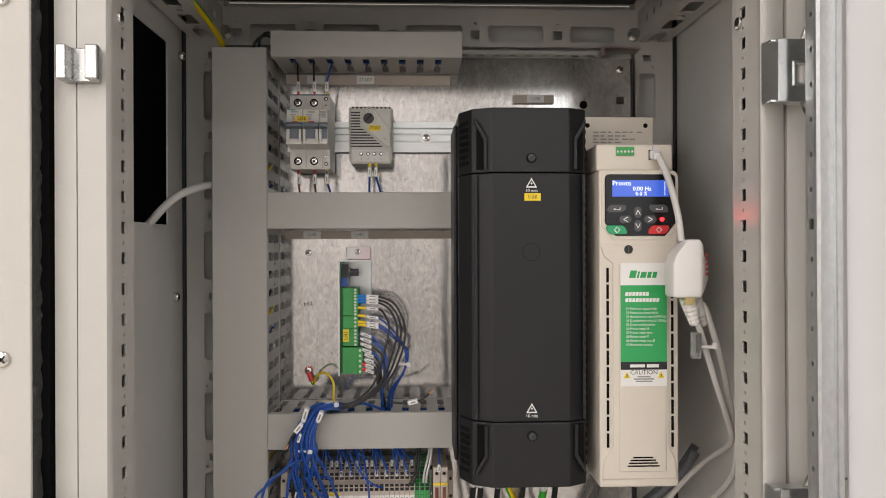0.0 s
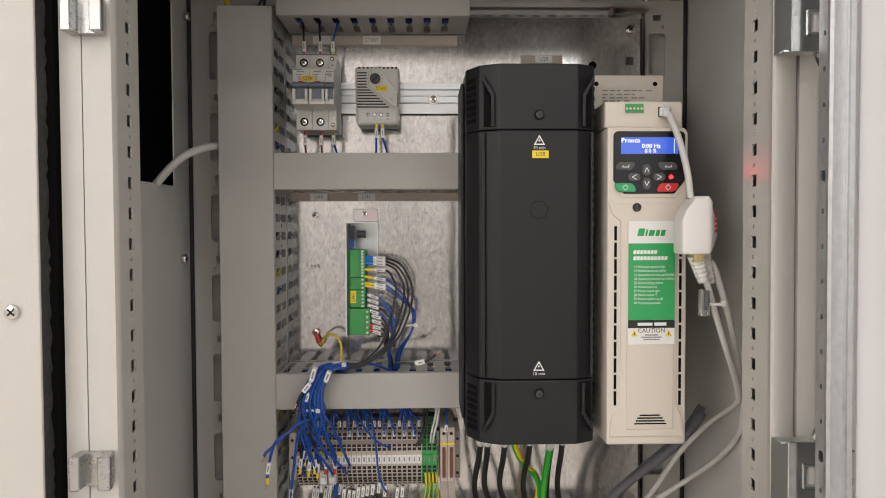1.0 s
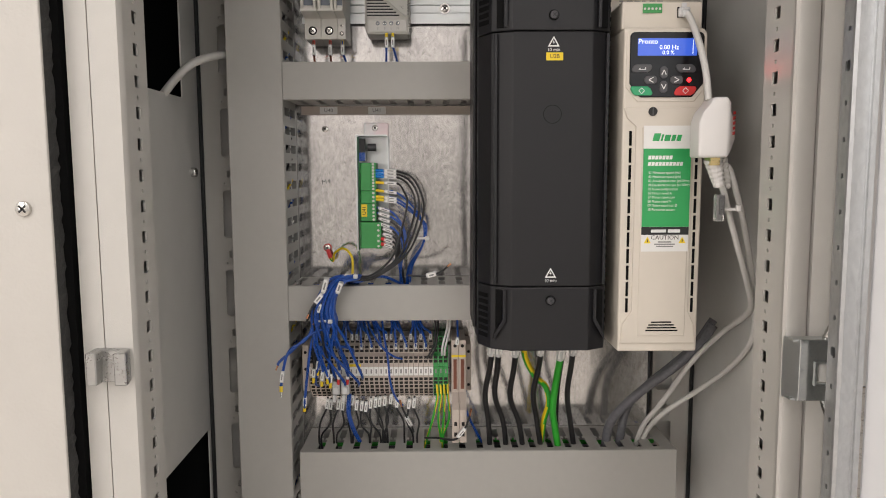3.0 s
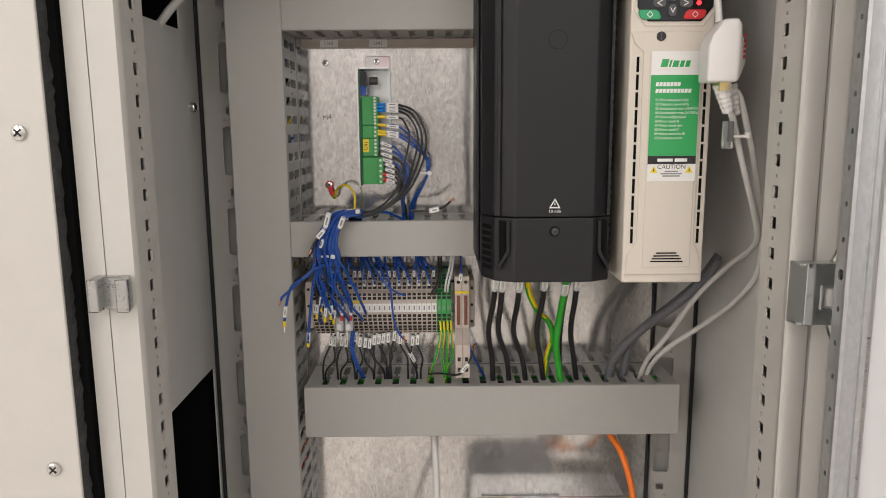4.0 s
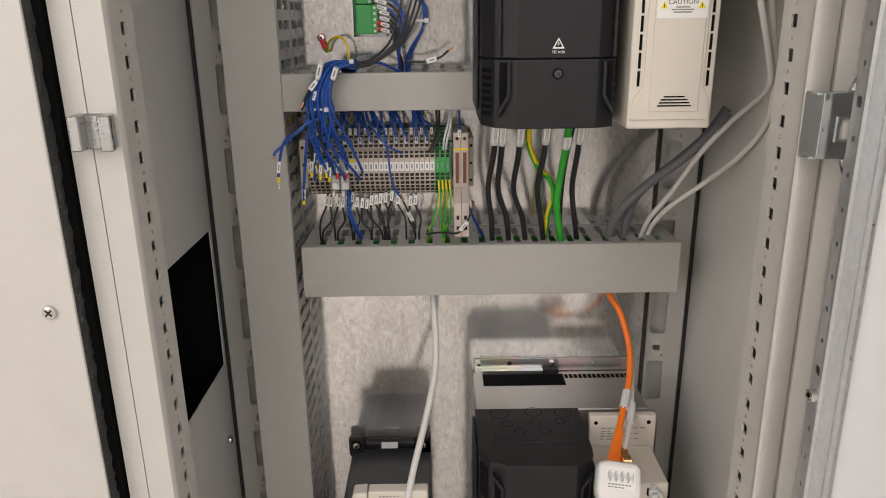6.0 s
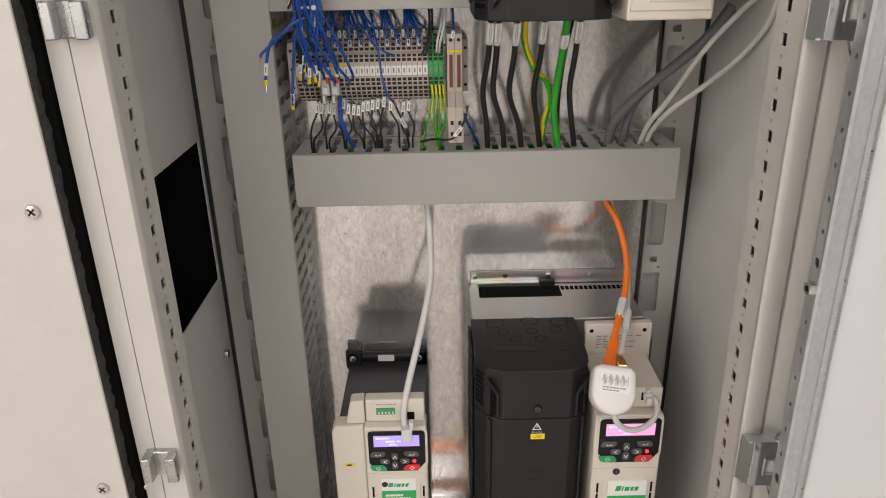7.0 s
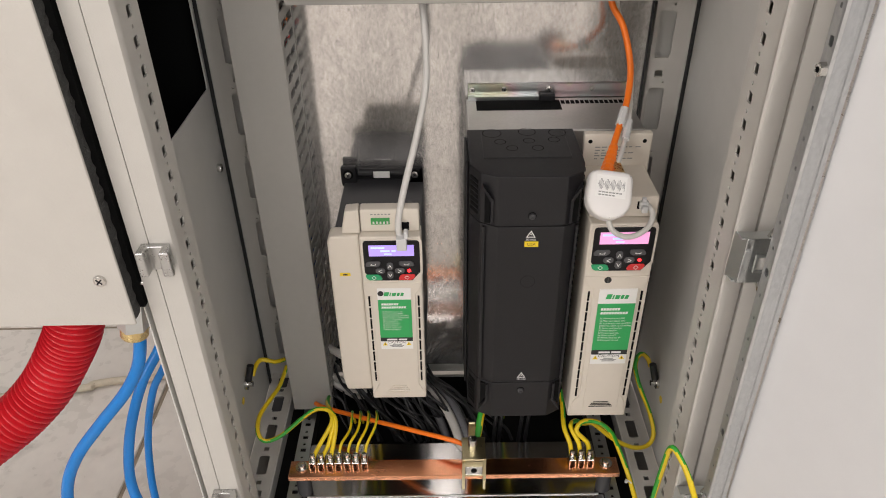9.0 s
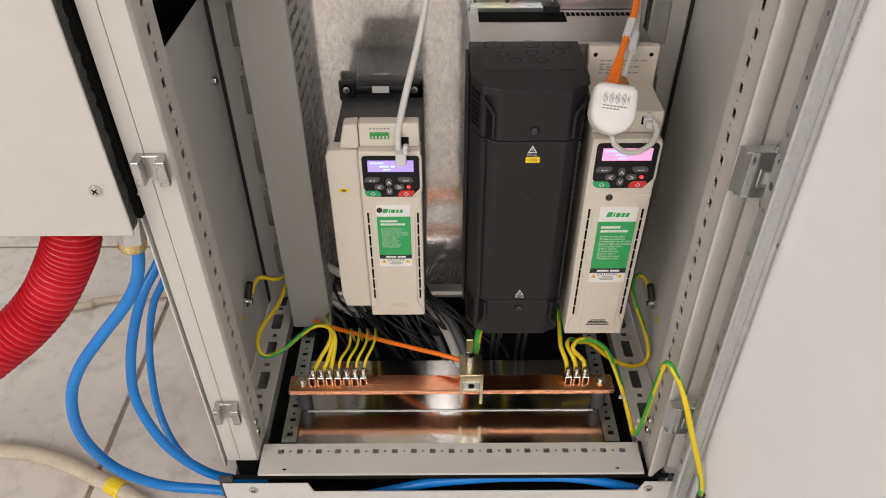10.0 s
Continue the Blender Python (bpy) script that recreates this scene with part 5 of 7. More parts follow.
def thermostat():
    d = thing("thermostat", (-0.071, 0.284, 1.264), "light grey louvred enclosure thermostat with a round black dial", "thermostat")
    body = part("body", box(-0.0952, -0.0478, 0.2480, 0.2840, 1.2640, 1.3300, 0.0025, 2), LGREY, d)
    part("face", prism([(-0.0930, 1.2660), (-0.0500, 1.2660), (-0.0500, 1.2800), (-0.0930, 1.2800)], "y", 0.2468, 0.2485, 0.0006, 1), LGREY, body)
    part("dial_field", prism([(-0.0815, 1.3225), (-0.0740, 1.3265), (-0.0665, 1.3255), (-0.0490, 1.3010), (-0.0490, 1.2830), (-0.0545, 1.2850), (-0.0815, 1.3080)], "y", 0.2464, 0.2485, 0.0006, 1), LGREY, body)
    rim = [(-0.0825, 1.3080), (-0.0825, 1.3225), (-0.0795, 1.3262), (-0.0740, 1.3280), (-0.0685, 1.3268), (-0.0655, 1.3245), (-0.0484, 1.3010)]
    part("dial_rim", tube([(x, 0.2466, z) for x, z in rim], 0.0007, 6, 4), BREAKER, body, smooth=True)
    part("dial_rim", tube([(x, 0.2466, z) for x, z in ((-0.0825, 1.3080), (-0.0815, 1.3060), (-0.0550, 1.2838), (-0.0484, 1.2815))], 0.0007, 6, 4), BREAKER, body, smooth=True)
    for a in range(9):
        q = math.radians(-30 + 30 * a)
        part("scale_mark", box(-0.0737 + 0.0084 * math.cos(q) - 0.0004, -0.0737 + 0.0084 * math.cos(q) + 0.0004, 0.2460, 0.2463, 1.3158 + 0.0084 * math.sin(q) - 0.0006, 1.3158 + 0.0084 * math.sin(q) + 0.0006), GREYINK, body)
    for k in range(19):
        for x in (-0.0957, -0.0473):
            part("comb_tooth", box(x - 0.0008, x + 0.0008, 0.2484, 0.2700, 1.2700 + 0.0031 * k, 1.2716 + 0.0031 * k), LGREY, body)
    for k in range(6):
        part("slat", box(-0.0500, -0.0482, 0.2474, 0.2486, 1.2850 + 0.0032 * k, 1.2864 + 0.0032 * k), GAP, body)
    for k in range(13):
        z = 1.2835 + 0.0032 * k
        part("slat", box(-0.0940, -0.0820 if k > 6 else -0.0820 + 0.0034 * (7 - k), 0.2472, 0.2486, z, z + 0.0014), GAP, body)
    for k in range(10):
        x = -0.0925 + 0.0046 * k
        part("vent_slot", box(x, x + 0.0022, 0.2474, 0.2484, 1.3272, 1.3292), GAP, body)
        part("vent_slot", box(-0.0490, -0.0476, 0.2520, 0.2750, 1.2850 + 0.0042 * k, 1.2868 + 0.0042 * k), SLATE, body)
    dial = part("dial", cyl((-0.0737, 0.2462, 1.3158), (-0.0737, 0.2435, 1.3158), 0.0060, 24, bev=0.0008), BLACK2, d, smooth=True)
    part("dial_slot", prism([(-0.0772, 1.3125), (-0.0766, 1.3119), (-0.0702, 1.3191), (-0.0708, 1.3197)], "y", 0.2431, 0.2436), VOID, dial)
    t = part("tag", box(-0.0735, -0.0600, 0.2455, 0.2465, 1.3018, 1.3078), YELLOWL, d, "yellow printed tag")
    text("ST307", -0.06675, 0.2452, 1.3048, 0.0048, INK, t)
    text("\u00b0C", -0.0555, 0.2461, 1.2925, 0.0042, GREYINK, body)
    for x, w in ((-0.0822, "2"), (-0.0745, "3"), (-0.0672, "L"), (-0.0600, "N")):
        part("screw_well", cyl((x, 0.2469, 1.2755), (x, 0.2463, 1.2755), 0.0022, 12), SLATE, body)
        screw(body, x, 0.2466, 1.2755, 0.0014, head=0.0006)
        text(w, x, 0.2465, 1.2700, 0.0036, GREYINK, body)


thermostat()

for k, (x0, x1, z0, z1, m, col) in enumerate(((-0.1525, -0.1545, 1.341, 1.382, BLACKW, "black"), (-0.1345, -0.1365, 1.341, 1.382, BLACKW, "black"), (-0.1205, -0.1150, 1.341, 1.382, BLUEW, "blue"), (-0.1525, -0.1520, 1.256, 1.226, BROWN, "brown"), (-0.1345, -0.1340, 1.256, 1.226, BROWN, "brown"), (-0.1208, -0.1160, 1.256, 1.226, BLUEW, "blue"), (-0.0725, -0.0735, 1.264, 1.226, BLUEW, "blue"), (-0.0655, -0.0590, 1.264, 1.226, BLUEW, "blue"))):
    up = z1 > z0
    w = wire("control_wire", [(x0, 0.245, z0), (x0, 0.243, (z0 * 2 + z1) / 3), ((x0 + x1) / 2, 0.246, (z0 + 2 * z1) / 3), (x1, 0.252, z1)], 0.0012, m, col + " control wire with a white marker sleeve", "wire", "wires of the breaker and thermostat")
    d = 1 if up else -1
    sleeve(w, (x0, 0.2445, z0 + d * 0.004), (x0, 0.2435, z0 + d * 0.0155), 0.0021)
    part("ferrule", cyl((x0, 0.2455, z0 - d * 0.0005), (x0, 0.2445, z0 + d * 0.0045), 0.0016, 8), REDB if k in (0, 1, 3, 4) else YELLOWL, w)


# ---- the control module ----
def module():
    m = thing("control_module", (-0.092, 0.292, 1.022), "open circuit board with green plug connectors in a metal tray", "circuit board")
    part("tray", join(box(-0.1085, -0.0745, 0.2880, 0.2895, 1.0230, 1.1545), box(-0.1090, -0.1075, 0.2480, 0.2895, 1.0230, 1.1545), box(-0.1075, -0.0745, 0.2480, 0.2895, 1.1532, 1.1545), box(-0.0760, -0.0745, 0.2700, 0.2880, 1.0230, 1.1530)), ZINC, m)
    tab = part("tab", box(-0.1035, -0.0745, 0.2895, 0.2912, 1.1550, 1.1700, 0.0005, 1), IRID, m)
    screw(tab, -0.0900, 0.2895, 1.1640, 0.0036)
    part("board", box(-0.1072, -0.1056, 0.2500, 0.2870, 1.0240, 1.1520), PCB, m)
    part("capacitor", cyl((-0.0960, 0.256, 1.1405), (-0.0865, 0.256, 1.1405), 0.0042, 14), BLACK2, m)
    part("pin_header", box(-0.1050, -0.0990, 0.250, 0.262, 1.1330, 1.1500), INK, m)
    part("trimmer", box(-0.1050, -0.0985, 0.247, 0.262, 1.1250, 1.1345), BLUEW, m)
    for z0, z1, n, x1, y in ((1.0920, 1.1230, 9, -0.0860, 0.2430), (1.0780, 1.0915, 3, -0.0860, 0.2430), (1.0575, 1.0775, 5, -0.0860, 0.2430), (1.0270, 1.0565, 5, -0.0805, 0.2380)):
        c = part("connector", prism([(-0.1055, y + 0.006), (-0.1030, y), (x1 - 0.006, y), (x1 - 0.006, y - 0.003), (x1, y - 0.003), (x1, y + 0.03), (-0.1055, y + 0.03)], "z", z0, z1, 0.0003, 1), TGREEN, m)
        for k in range(n):
            z = z0 + (z1 - z0) * (k + 0.5) / n
            part("clamp_screw", cyl((x1 - 0.003, y - 0.0031, z), (x1 - 0.003, y - 0.0037, z), 0.0014, 10), LGREY, c)
    t = part("tag", box(-0.1030, -0.0965, 0.2424, 0.2432, 1.0625, 1.0765), YELLOWL, m, "yellow printed tag turned upright")
    text("U41", 0, 0, 0, 0.0058, INK, t, m=pose(-0.09975, 0.2421, 1.0695, 90, 0, 0) @ pose(0, 0, 0, 0, 0, 90))


module()

# wires that leave the module, bow to the right and fall into the bundle
for k in range(7):
    z = 1.1145 - 0.0034 * k
    blue = k in (3, 5, 6)
    m = BLUEW if blue else BLACKW
    e = 0.0030 * (k - 3) + 0.006
    if blue:
        pts = [(-0.084, 0.241, z - 0.012), (-0.062, 0.236, z - 0.015), (-0.044 + e * 0.5, 0.229, z - 0.034), (-0.034 + e * 0.3, 0.223, 1.052), (-0.034, 0.226, 1.032), (-0.044 - e * 0.4, 0.240, 1.006), (-0.047 - e * 0.4, 0.246, 0.980)]
    else:
        pts = [(-0.084, 0.241, z), (-0.062, 0.235, z - 0.001), (-0.046 - e * 0.9, 0.228, z - 0.010), (-0.037 - e * 1.5, 0.222, 1.078), (-0.043 - e * 1.6, 0.218, 1.048), (-0.058 - e * 1.1, 0.215, 1.019), (-0.090, 0.208 - 0.0008 * k, 0.9965 + 0.0012 * k), (-0.112, 0.200, 0.9985 + 0.0008 * k), (-0.128, 0.194, 0.990), (-0.139 - 0.002 * k, 0.189, 0.972), (-0.146 - 0.003 * k, 0.188, 0.958 - 0.004 * (k % 3))]
    w = wire("control_wire", pts, 0.0012, m, ("blue" if blue else "black") + " control wire with a white marker sleeve", "wire", "wires of the control module")
    p0, p1 = Vector(pts[0]), Vector(pts[1])
    sleeve(w, p0.lerp(p1, 0.35), p0.lerp(p1, 0.98), 0.0020)
    part("ferrule", cyl(p0 + Vector((-0.002, 0, 0)), p0.lerp(p1, 0.33), 0.0016, 8), BLUEH if k < 3 else YELLOWL, w)
for k in range(8):
    z = 1.0730 - 0.0058 * k
    m = BLUEW if k in (0, 1, 3) else BLACKW
    x = -0.0845 if k < 4 else -0.0795
    pts = [(x, 0.239, z), (x + 0.017, 0.232, z - 0.005), (-0.0545 - 0.0012 * k, 0.226, min(z - 0.016, 1.050)), (-0.0520 - 0.0013 * k, 0.220 + 0.001 * k, 1.030 - 0.001 * k), (-0.0575 - 0.0008 * k, 0.222, 1.012), (-0.0600 + 0.001 * k, 0.236, 0.985)]
    if k > 3:
        pts = [(x, 0.236, z), (x + 0.014, 0.230, z - 0.004), (-0.0600 - 0.001 * (k - 4), 0.224, z - 0.018), (-0.0610 + 0.0006 * k, 0.230, 1.004), (-0.0610 + 0.0008 * k, 0.240, 0.982)]
    w = wire("control_wire", pts, 0.0012, m, ("blue" if k in (0, 1, 3) else "black") + " control wire with a white marker sleeve", "wire", "wires of the control module")
    p0, p1 = Vector(pts[0]), Vector(pts[1])
    sleeve(w, p0.lerp(p1, 0.1), p0.lerp(p1, 0.85), 0.0020)
    if k > 5:
        part("ferrule", cyl(p0 + Vector((-0.001, 0, 0)), p0.lerp(p1, 0.3), 0.0021, 8), REDB, w)
g = wire("earth_wire", [(-0.148, 0.2885, 1.021), (-0.145, 0.284, 1.011), (-0.141, 0.279, 1.008), (-0.138, 0.272, 1.018), (-0.126, 0.262, 1.0245), (-0.116, 0.255, 1.015), (-0.115, 0.250, 0.995), (-0.115, 0.250, 0.975)], 0.0014, YELW, "yellow and green earth wire bolted to the plate", "wire", "", GRNW)
part("lug", join(cyl((-0.149, 0.2925, 1.0225), (-0.149, 0.2900, 1.0225), 0.0048, 14), cyl((-0.1485, 0.2885, 1.020), (-0.1445, 0.2835, 1.0105), 0.0026, 8)), REDB, g)
screw(g, -0.149, 0.2900, 1.0225, 0.0040)
text("M4", 0, 0, 0, 0.0085, GREYINK, None, "pencil_mark", m=pose(-0.1495, 0.2926, 1.1010, 90, -8))
tagged(bpy.data.objects["pencil_mark"], "pencilled note on the galvanised plate", "writing")

# the bundle over the duct and its fan of ends
ENDS = [(-0.150, 0.204, 0.893), (-0.155, 0.205, 0.884), (-0.129, 0.215, 0.879), (-0.119, 0.215, 0.879), (-0.146, 0.206, 0.880), (-0.140, 0.208, 0.882), (-0.1375, 0.212, 0.876), (-0.162, 0.186, 0.858)]
for k in range(22):
    a = 2.4 * k
    ox, oy, oz = 0.0085 * math.cos(a), -0.0030 * abs(math.sin(a)) - 0.0003 * k, 0.0045 * math.sin(a * 1.3)
    head = [(-0.046 - 0.001 * k, 0.240, 0.982), (-0.070 + ox, 0.216 + oy, 0.999 + oz), (-0.096 + ox, 0.208 + oy, 0.9945 + oz), (-0.110 + ox, 0.206 + oy, 1.000 + oz), (-0.124 + ox, 0.202 + oy, 0.997 + oz), (-0.134 + ox, 0.197 + oy, 0.984 + oz), (-0.140 + ox * 1.3, 0.194 + oy, 0.967), (-0.139 + ox * 1.5, 0.192 + oy, 0.952)]
    if k != 4:
        head = [(-0.118 + 0.004 * (k % 4), 0.246, 0.980), (-0.112 + ox, 0.222, 0.994)] + head[3:]
    if k < 8:
        e = ENDS[k]
        tail = [((-0.139 + e[0]) / 2 + ox, 0.193 + oy * 0.5, 0.926 + oz), (e[0] + 0.002, e[1] - 0.004, e[2] + 0.018), e]
    elif k == 8:
        tail = [(-0.153, 0.186, 0.941), (-0.173, 0.181, 0.924), (-0.185, 0.176, 0.914), (-0.187, 0.175, 0.910)]
    elif k == 9:
        tail = [(-0.158, 0.185, 0.936), (-0.175, 0.178, 0.925), (-0.181, 0.172, 0.905), (-0.183, 0.170, 0.889)]
    else:
        e = (-0.1580 + 0.0050 * (k - 10), 0.226, (0.880, 0.907, 0.872)[k % 3])
        tail = [(-0.1400 + ox * 1.5 + 0.0015 * (k - 14), 0.196 - 0.002 * (k % 3), 0.928 + oz), (e[0], 0.208, e[2] + 0.012), e]
    black = k in (1, 6, 12)
    w = wire("control_wire", head + tail, 0.00150, BLACKW if black else BLUEW, ("black" if black else "blue") + " control wire of the loose bundle", "wire", "bundle of control wires")
    q = Vector(tail[-1])
    p = Vector(tail[-2])
    if k < 8:
        sleeve(w, q.lerp(p, 0.25), q.lerp(p, 0.85), 0.0021)
        part("ferrule", cyl(q.lerp(p, 0.22), q + (q - p) * 0.12, 0.0017, 8), REDB if k in (2, 3) else YELLOWL, w)
    if k == 9:
        part("ferrule", cyl(q, q + Vector((0, -0.001, -0.006)), 0.0018, 8), YELLOWL, w)
        part("wire_tip", cyl(q + Vector((0, -0.001, -0.006)), q + Vector((0, -0.002, -0.012)), 0.0009, 8), STEEL, w)
        sleeve(w, (-0.181, 0.172, 0.905), (-0.1825, 0.1705, 0.893), 0.0022)
    if k == 8:
        part("wire_tip", cyl(q, q + Vector((-0.002, -0.001, -0.005)), 0.0009, 8), COPPER, w)
    if k in (5, 9):
        sleeve(w, Vector(head[-3]) + Vector((0.002, -0.003, 0)), Vector(head[-3]) + Vector((0.007, -0.004 - 0.0003 * k, 0.012 + 0.001 * (k % 5))), 0.0029)
# cut-off black ends and the clear ties
for pts in ([(-0.100, 0.206, 0.996), (-0.122, 0.196, 0.996), (-0.140, 0.190, 0.984), (-0.150, 0.186, 0.972), (-0.1545, 0.184, 0.963)], [(-0.050, 0.212, 1.000), (-0.030, 0.207, 1.000), (-0.016, 0.203, 1.004), (-0.007, 0.202, 1.011)], [(-0.130, 0.196, 0.990), (-0.142, 0.189, 0.974), (-0.147, 0.188, 0.962), (-0.149, 0.187, 0.956)]):
    w = wire("cut_wire", pts, 0.0012, BLACKW, "black wire end cut short with bare copper strands", "wire", "cut wire ends")
    p, q = Vector(pts[-2]), Vector(pts[-1])
    part("wire_tip", cyl(q, q + (q - p).normalized() * 0.005, 0.0008, 6, 0.0014), COPPER, w)
    sleeve(w, p.lerp(Vector(pts[-3]), 0.2), p.lerp(Vector(pts[-3]), 0.95), 0.0029)
for x, y, z in ((-0.1385, 0.186, 0.955), (-0.0355, 0.220, 1.040), (-0.112, 0.197, 1.0015)):
    t = tagged(part("cable_tie", join(box(x - 0.0065, x + 0.0060, y - 0.001, y + 0.0125, z - 0.0012, z + 0.0012, 0.0006, 1), box(x + 0.004, x + 0.0090, y - 0.004, y + 0.001, z - 0.0022, z + 0.0024, 0.0008, 1)), SLEEVE), "clear plastic cable tie round the wire bundle", "cable tie", "cable ties")


# ---- terminal blocks ----
def terminals():
    s = thing("terminal_strip", (-0.09, 0.286, 0.85), "row of beige feed-through terminal blocks with white markers", "terminal blocks")
    body_prof = [(0.284, 0.8500), (0.2560, 0.8500), (0.2540, 0.8560), (0.2480, 0.8580), (0.2470, 0.8660), (0.2400, 0.8680), (0.2385, 0.8790), (0.2385, 0.8915), (0.2400, 0.9020), (0.2470, 0.9040), (0.2480, 0.9130), (0.2540, 0.9150), (0.2560, 0.9215), (0.284, 0.9215)]
    holes = ((0.2550, 0.9192, 0.0014), (0.2545, 0.9158, 0.0011), (0.2475, 0.9112, 0.0015), (0.2470, 0.9068, 0.0014), (0.2395, 0.9005, 0.0013), (0.2392, 0.8962, 0.0016), (0.2392, 0.8755, 0.0016), (0.2398, 0.8710, 0.0014), (0.2472, 0.8645, 0.0015), (0.2478, 0.8600, 0.0013), (0.2545, 0.8550, 0.0012), (0.2560, 0.8518, 0.0011))
    step = 0.0057
    first = None
    for k in range(28):
        x = -0.1625 + step * k
        pe = k >= 25
        if k in (0, 25):
            b = part("terminal", prism(body_prof, "x", x - step / 2 + 0.00015, x + step / 2 - 0.00015), TGREEN if pe else TERM, s)
            # Dark boxes on the block's face paint the shade of its clamp holes.
            hb = bmesh.new()
            for y, z, h in holes:
                bx(hb, x - 0.0020, x + 0.0020, y - 0.0006, y + 0.004, z - h, z + h)
            ho = tagged(part("painted_recess", hb, HOLE, b), kind="stuff")
            mk = part("marker", box(x - step / 2 + 0.0002, x + step / 2 - 0.0002, 0.2376, 0.2386, 0.8800, 0.8900), TGREEN if pe else PAPER, b)
            pr = part("print", box(x - 0.0008, x + 0.0008, 0.2372, 0.2376, 0.8825, 0.8875), GREYINK, b)
            first = (b, ho, mk, pr, x)
        else:
            b = new("terminal", first[0].data)
            b.parent, b.matrix_parent_inverse, b.location = s, first[0].matrix_parent_inverse.copy(), (x - first[4], 0, 0)
            for o in first[1:4]:
                c = new(o.name.split(".")[0], o.data)
                c.parent = b
                if "kind" in o:
                    tagged(c, kind="stuff")
    for x0, x1 in ((-0.1735, -0.1660), (0.0145, 0.0210)):
        e = part("end_bracket", prism([(0.284, 0.8600), (0.2440, 0.8600), (0.2400, 0.8700), (0.2400, 0.9060), (0.2440, 0.9150), (0.284, 0.9150)], "x", x0, x1, 0.0006, 1), TERM, s)
        for z in (0.868, 0.8875, 0.907):
            part("screw_well", cyl(((x0 + x1) / 2, 0.2402, z), ((x0 + x1) / 2, 0.2394, z), 0.0017, 10), HOLE, e)
    for x0, x1 in ((-0.151, -0.135), (-0.1275, -0.1060)):
        part("jumper", box(x0, x1, 0.2374, 0.2384, 0.8908, 0.8934), YELLOWL, s, "yellow jumper bar")
    for k in range(2):
        x0 = -0.0022 + 0.0083 * k
        f = part("fuse_terminal", prism([(0.284, 0.8600), (0.2320, 0.8550), (0.2140, 0.8520), (0.2080, 0.8140), (0.2040, 0.8120), (0.2040, 0.8500), (0.2250, 0.8640), (0.2250, 0.9080), (0.2290, 0.9230), (0.284, 0.9230)], "x", x0, x0 + 0.0080, 0.0005, 1), TERM, s)
        part("screw_well", cyl((x0 + 0.004, 0.2268, 0.9170), (x0 + 0.004, 0.2262, 0.9170), 0.0019, 10), HOLE, f)
        part("lever", box(x0 + 0.0022, x0 + 0.0058, 0.2238, 0.2250, 0.8680, 0.9020), BROWN, f)
        part("jumper", box(x0, x0 + 0.0079, 0.2240, 0.2252, 0.9045, 0.9070), YELLOWL, f)
        for z in (0.822, 0.834):
            part("window", box(x0 + 0.0024, x0 + 0.0056, 0.2034, 0.2042, z - 0.0022, z + 0.0022), HOLE, f)


terminals()

# blue wires from the duct down into the terminals
GROUPS = ((-0.123, (-0.1285, -0.1228, -0.1171)), (-0.107, (-0.1114, -0.1057, -0.100, -0.0943)), (-0.092, (-0.0886, -0.0829, -0.0772)), (-0.069, (-0.0715, -0.0658, -0.0601, -0.0544)), (-0.044, (-0.0487, -0.043, -0.0373, -0.0316, -0.0259)), (-0.155, (-0.1540, -0.1480, -0.1425)))
for gx, xs in GROUPS:
    for i, x in enumerate(xs):
        upper = (i % 2 == 0)
        z = 0.9185 if upper else 0.9095
        y = 0.2525 if upper else 0.2440
        w = wire("control_wire", [(gx + 0.002 * (i - 1.5), 0.262, 0.960), (gx + 0.0018 * (i - 1.5), 0.250, 0.948), ((gx + x) / 2, 0.246 - 0.003 * (i % 3), 0.936), (x, y - 0.004, z + 0.009), (x, y, z)], 0.00140, BLUEW, "blue control wire with a white marker sleeve", "wire", "wires into the terminal blocks")
        sleeve(w, (x, y - 0.0035, z + 0.0085), (x, y - 0.0002, z + 0.0005), 0.0018)
for pts, m, n in (([(-0.100, 0.255, 0.955), (-0.096, 0.240, 0.938), (-0.082, 0.226, 0.918), (-0.068, 0.222, 0.907), (-0.058, 0.228, 0.902)], BLUEW, 0), ([(-0.083, 0.255, 0.957), (-0.080, 0.238, 0.935), (-0.074, 0.222, 0.905), (-0.071, 0.214, 0.880), (-0.065, 0.212, 0.862), (-0.057, 0.212, 0.853)], BLUEW, 0), ([(-0.022, 0.255, 0.957), (-0.020, 0.246, 0.935), (-0.0225, 0.238, 0.915), (-0.030, 0.236, 0.900)], BLACKW, 0), ([(-0.018, 0.255, 0.957), (-0.017, 0.246, 0.935), (-0.020, 0.238, 0.914), (-0.026, 0.236, 0.901)], BLACKW, 0), ([(-0.005, 0.250, 0.957), (-0.007, 0.240, 0.935), (-0.012, 0.236, 0.915), (-0.013, 0.240, 0.903)], SLEEVE, 0), ([(-0.002, 0.250, 0.957), (-0.004, 0.238, 0.935), (-0.009, 0.234, 0.914), (-0.010, 0.240, 0.903)], SLEEVE, 0), ([(0.004, 0.250, 0.957), (0.005, 0.240, 0.940), (0.005, 0.230, 0.926), (0.004, 0.228, 0.918)], BLUEW, 1)):
    col = {BLUEW: "blue", BLACKW: "black", SLEEVE: "translucent grey"}[m]
    w = wire("control_wire", pts, 0.0012, m, col + " control wire hanging over the terminal blocks", "wire", "wires into the terminal blocks")
    if n:
        sleeve(w, pts[-2], pts[-1], 0.0022)
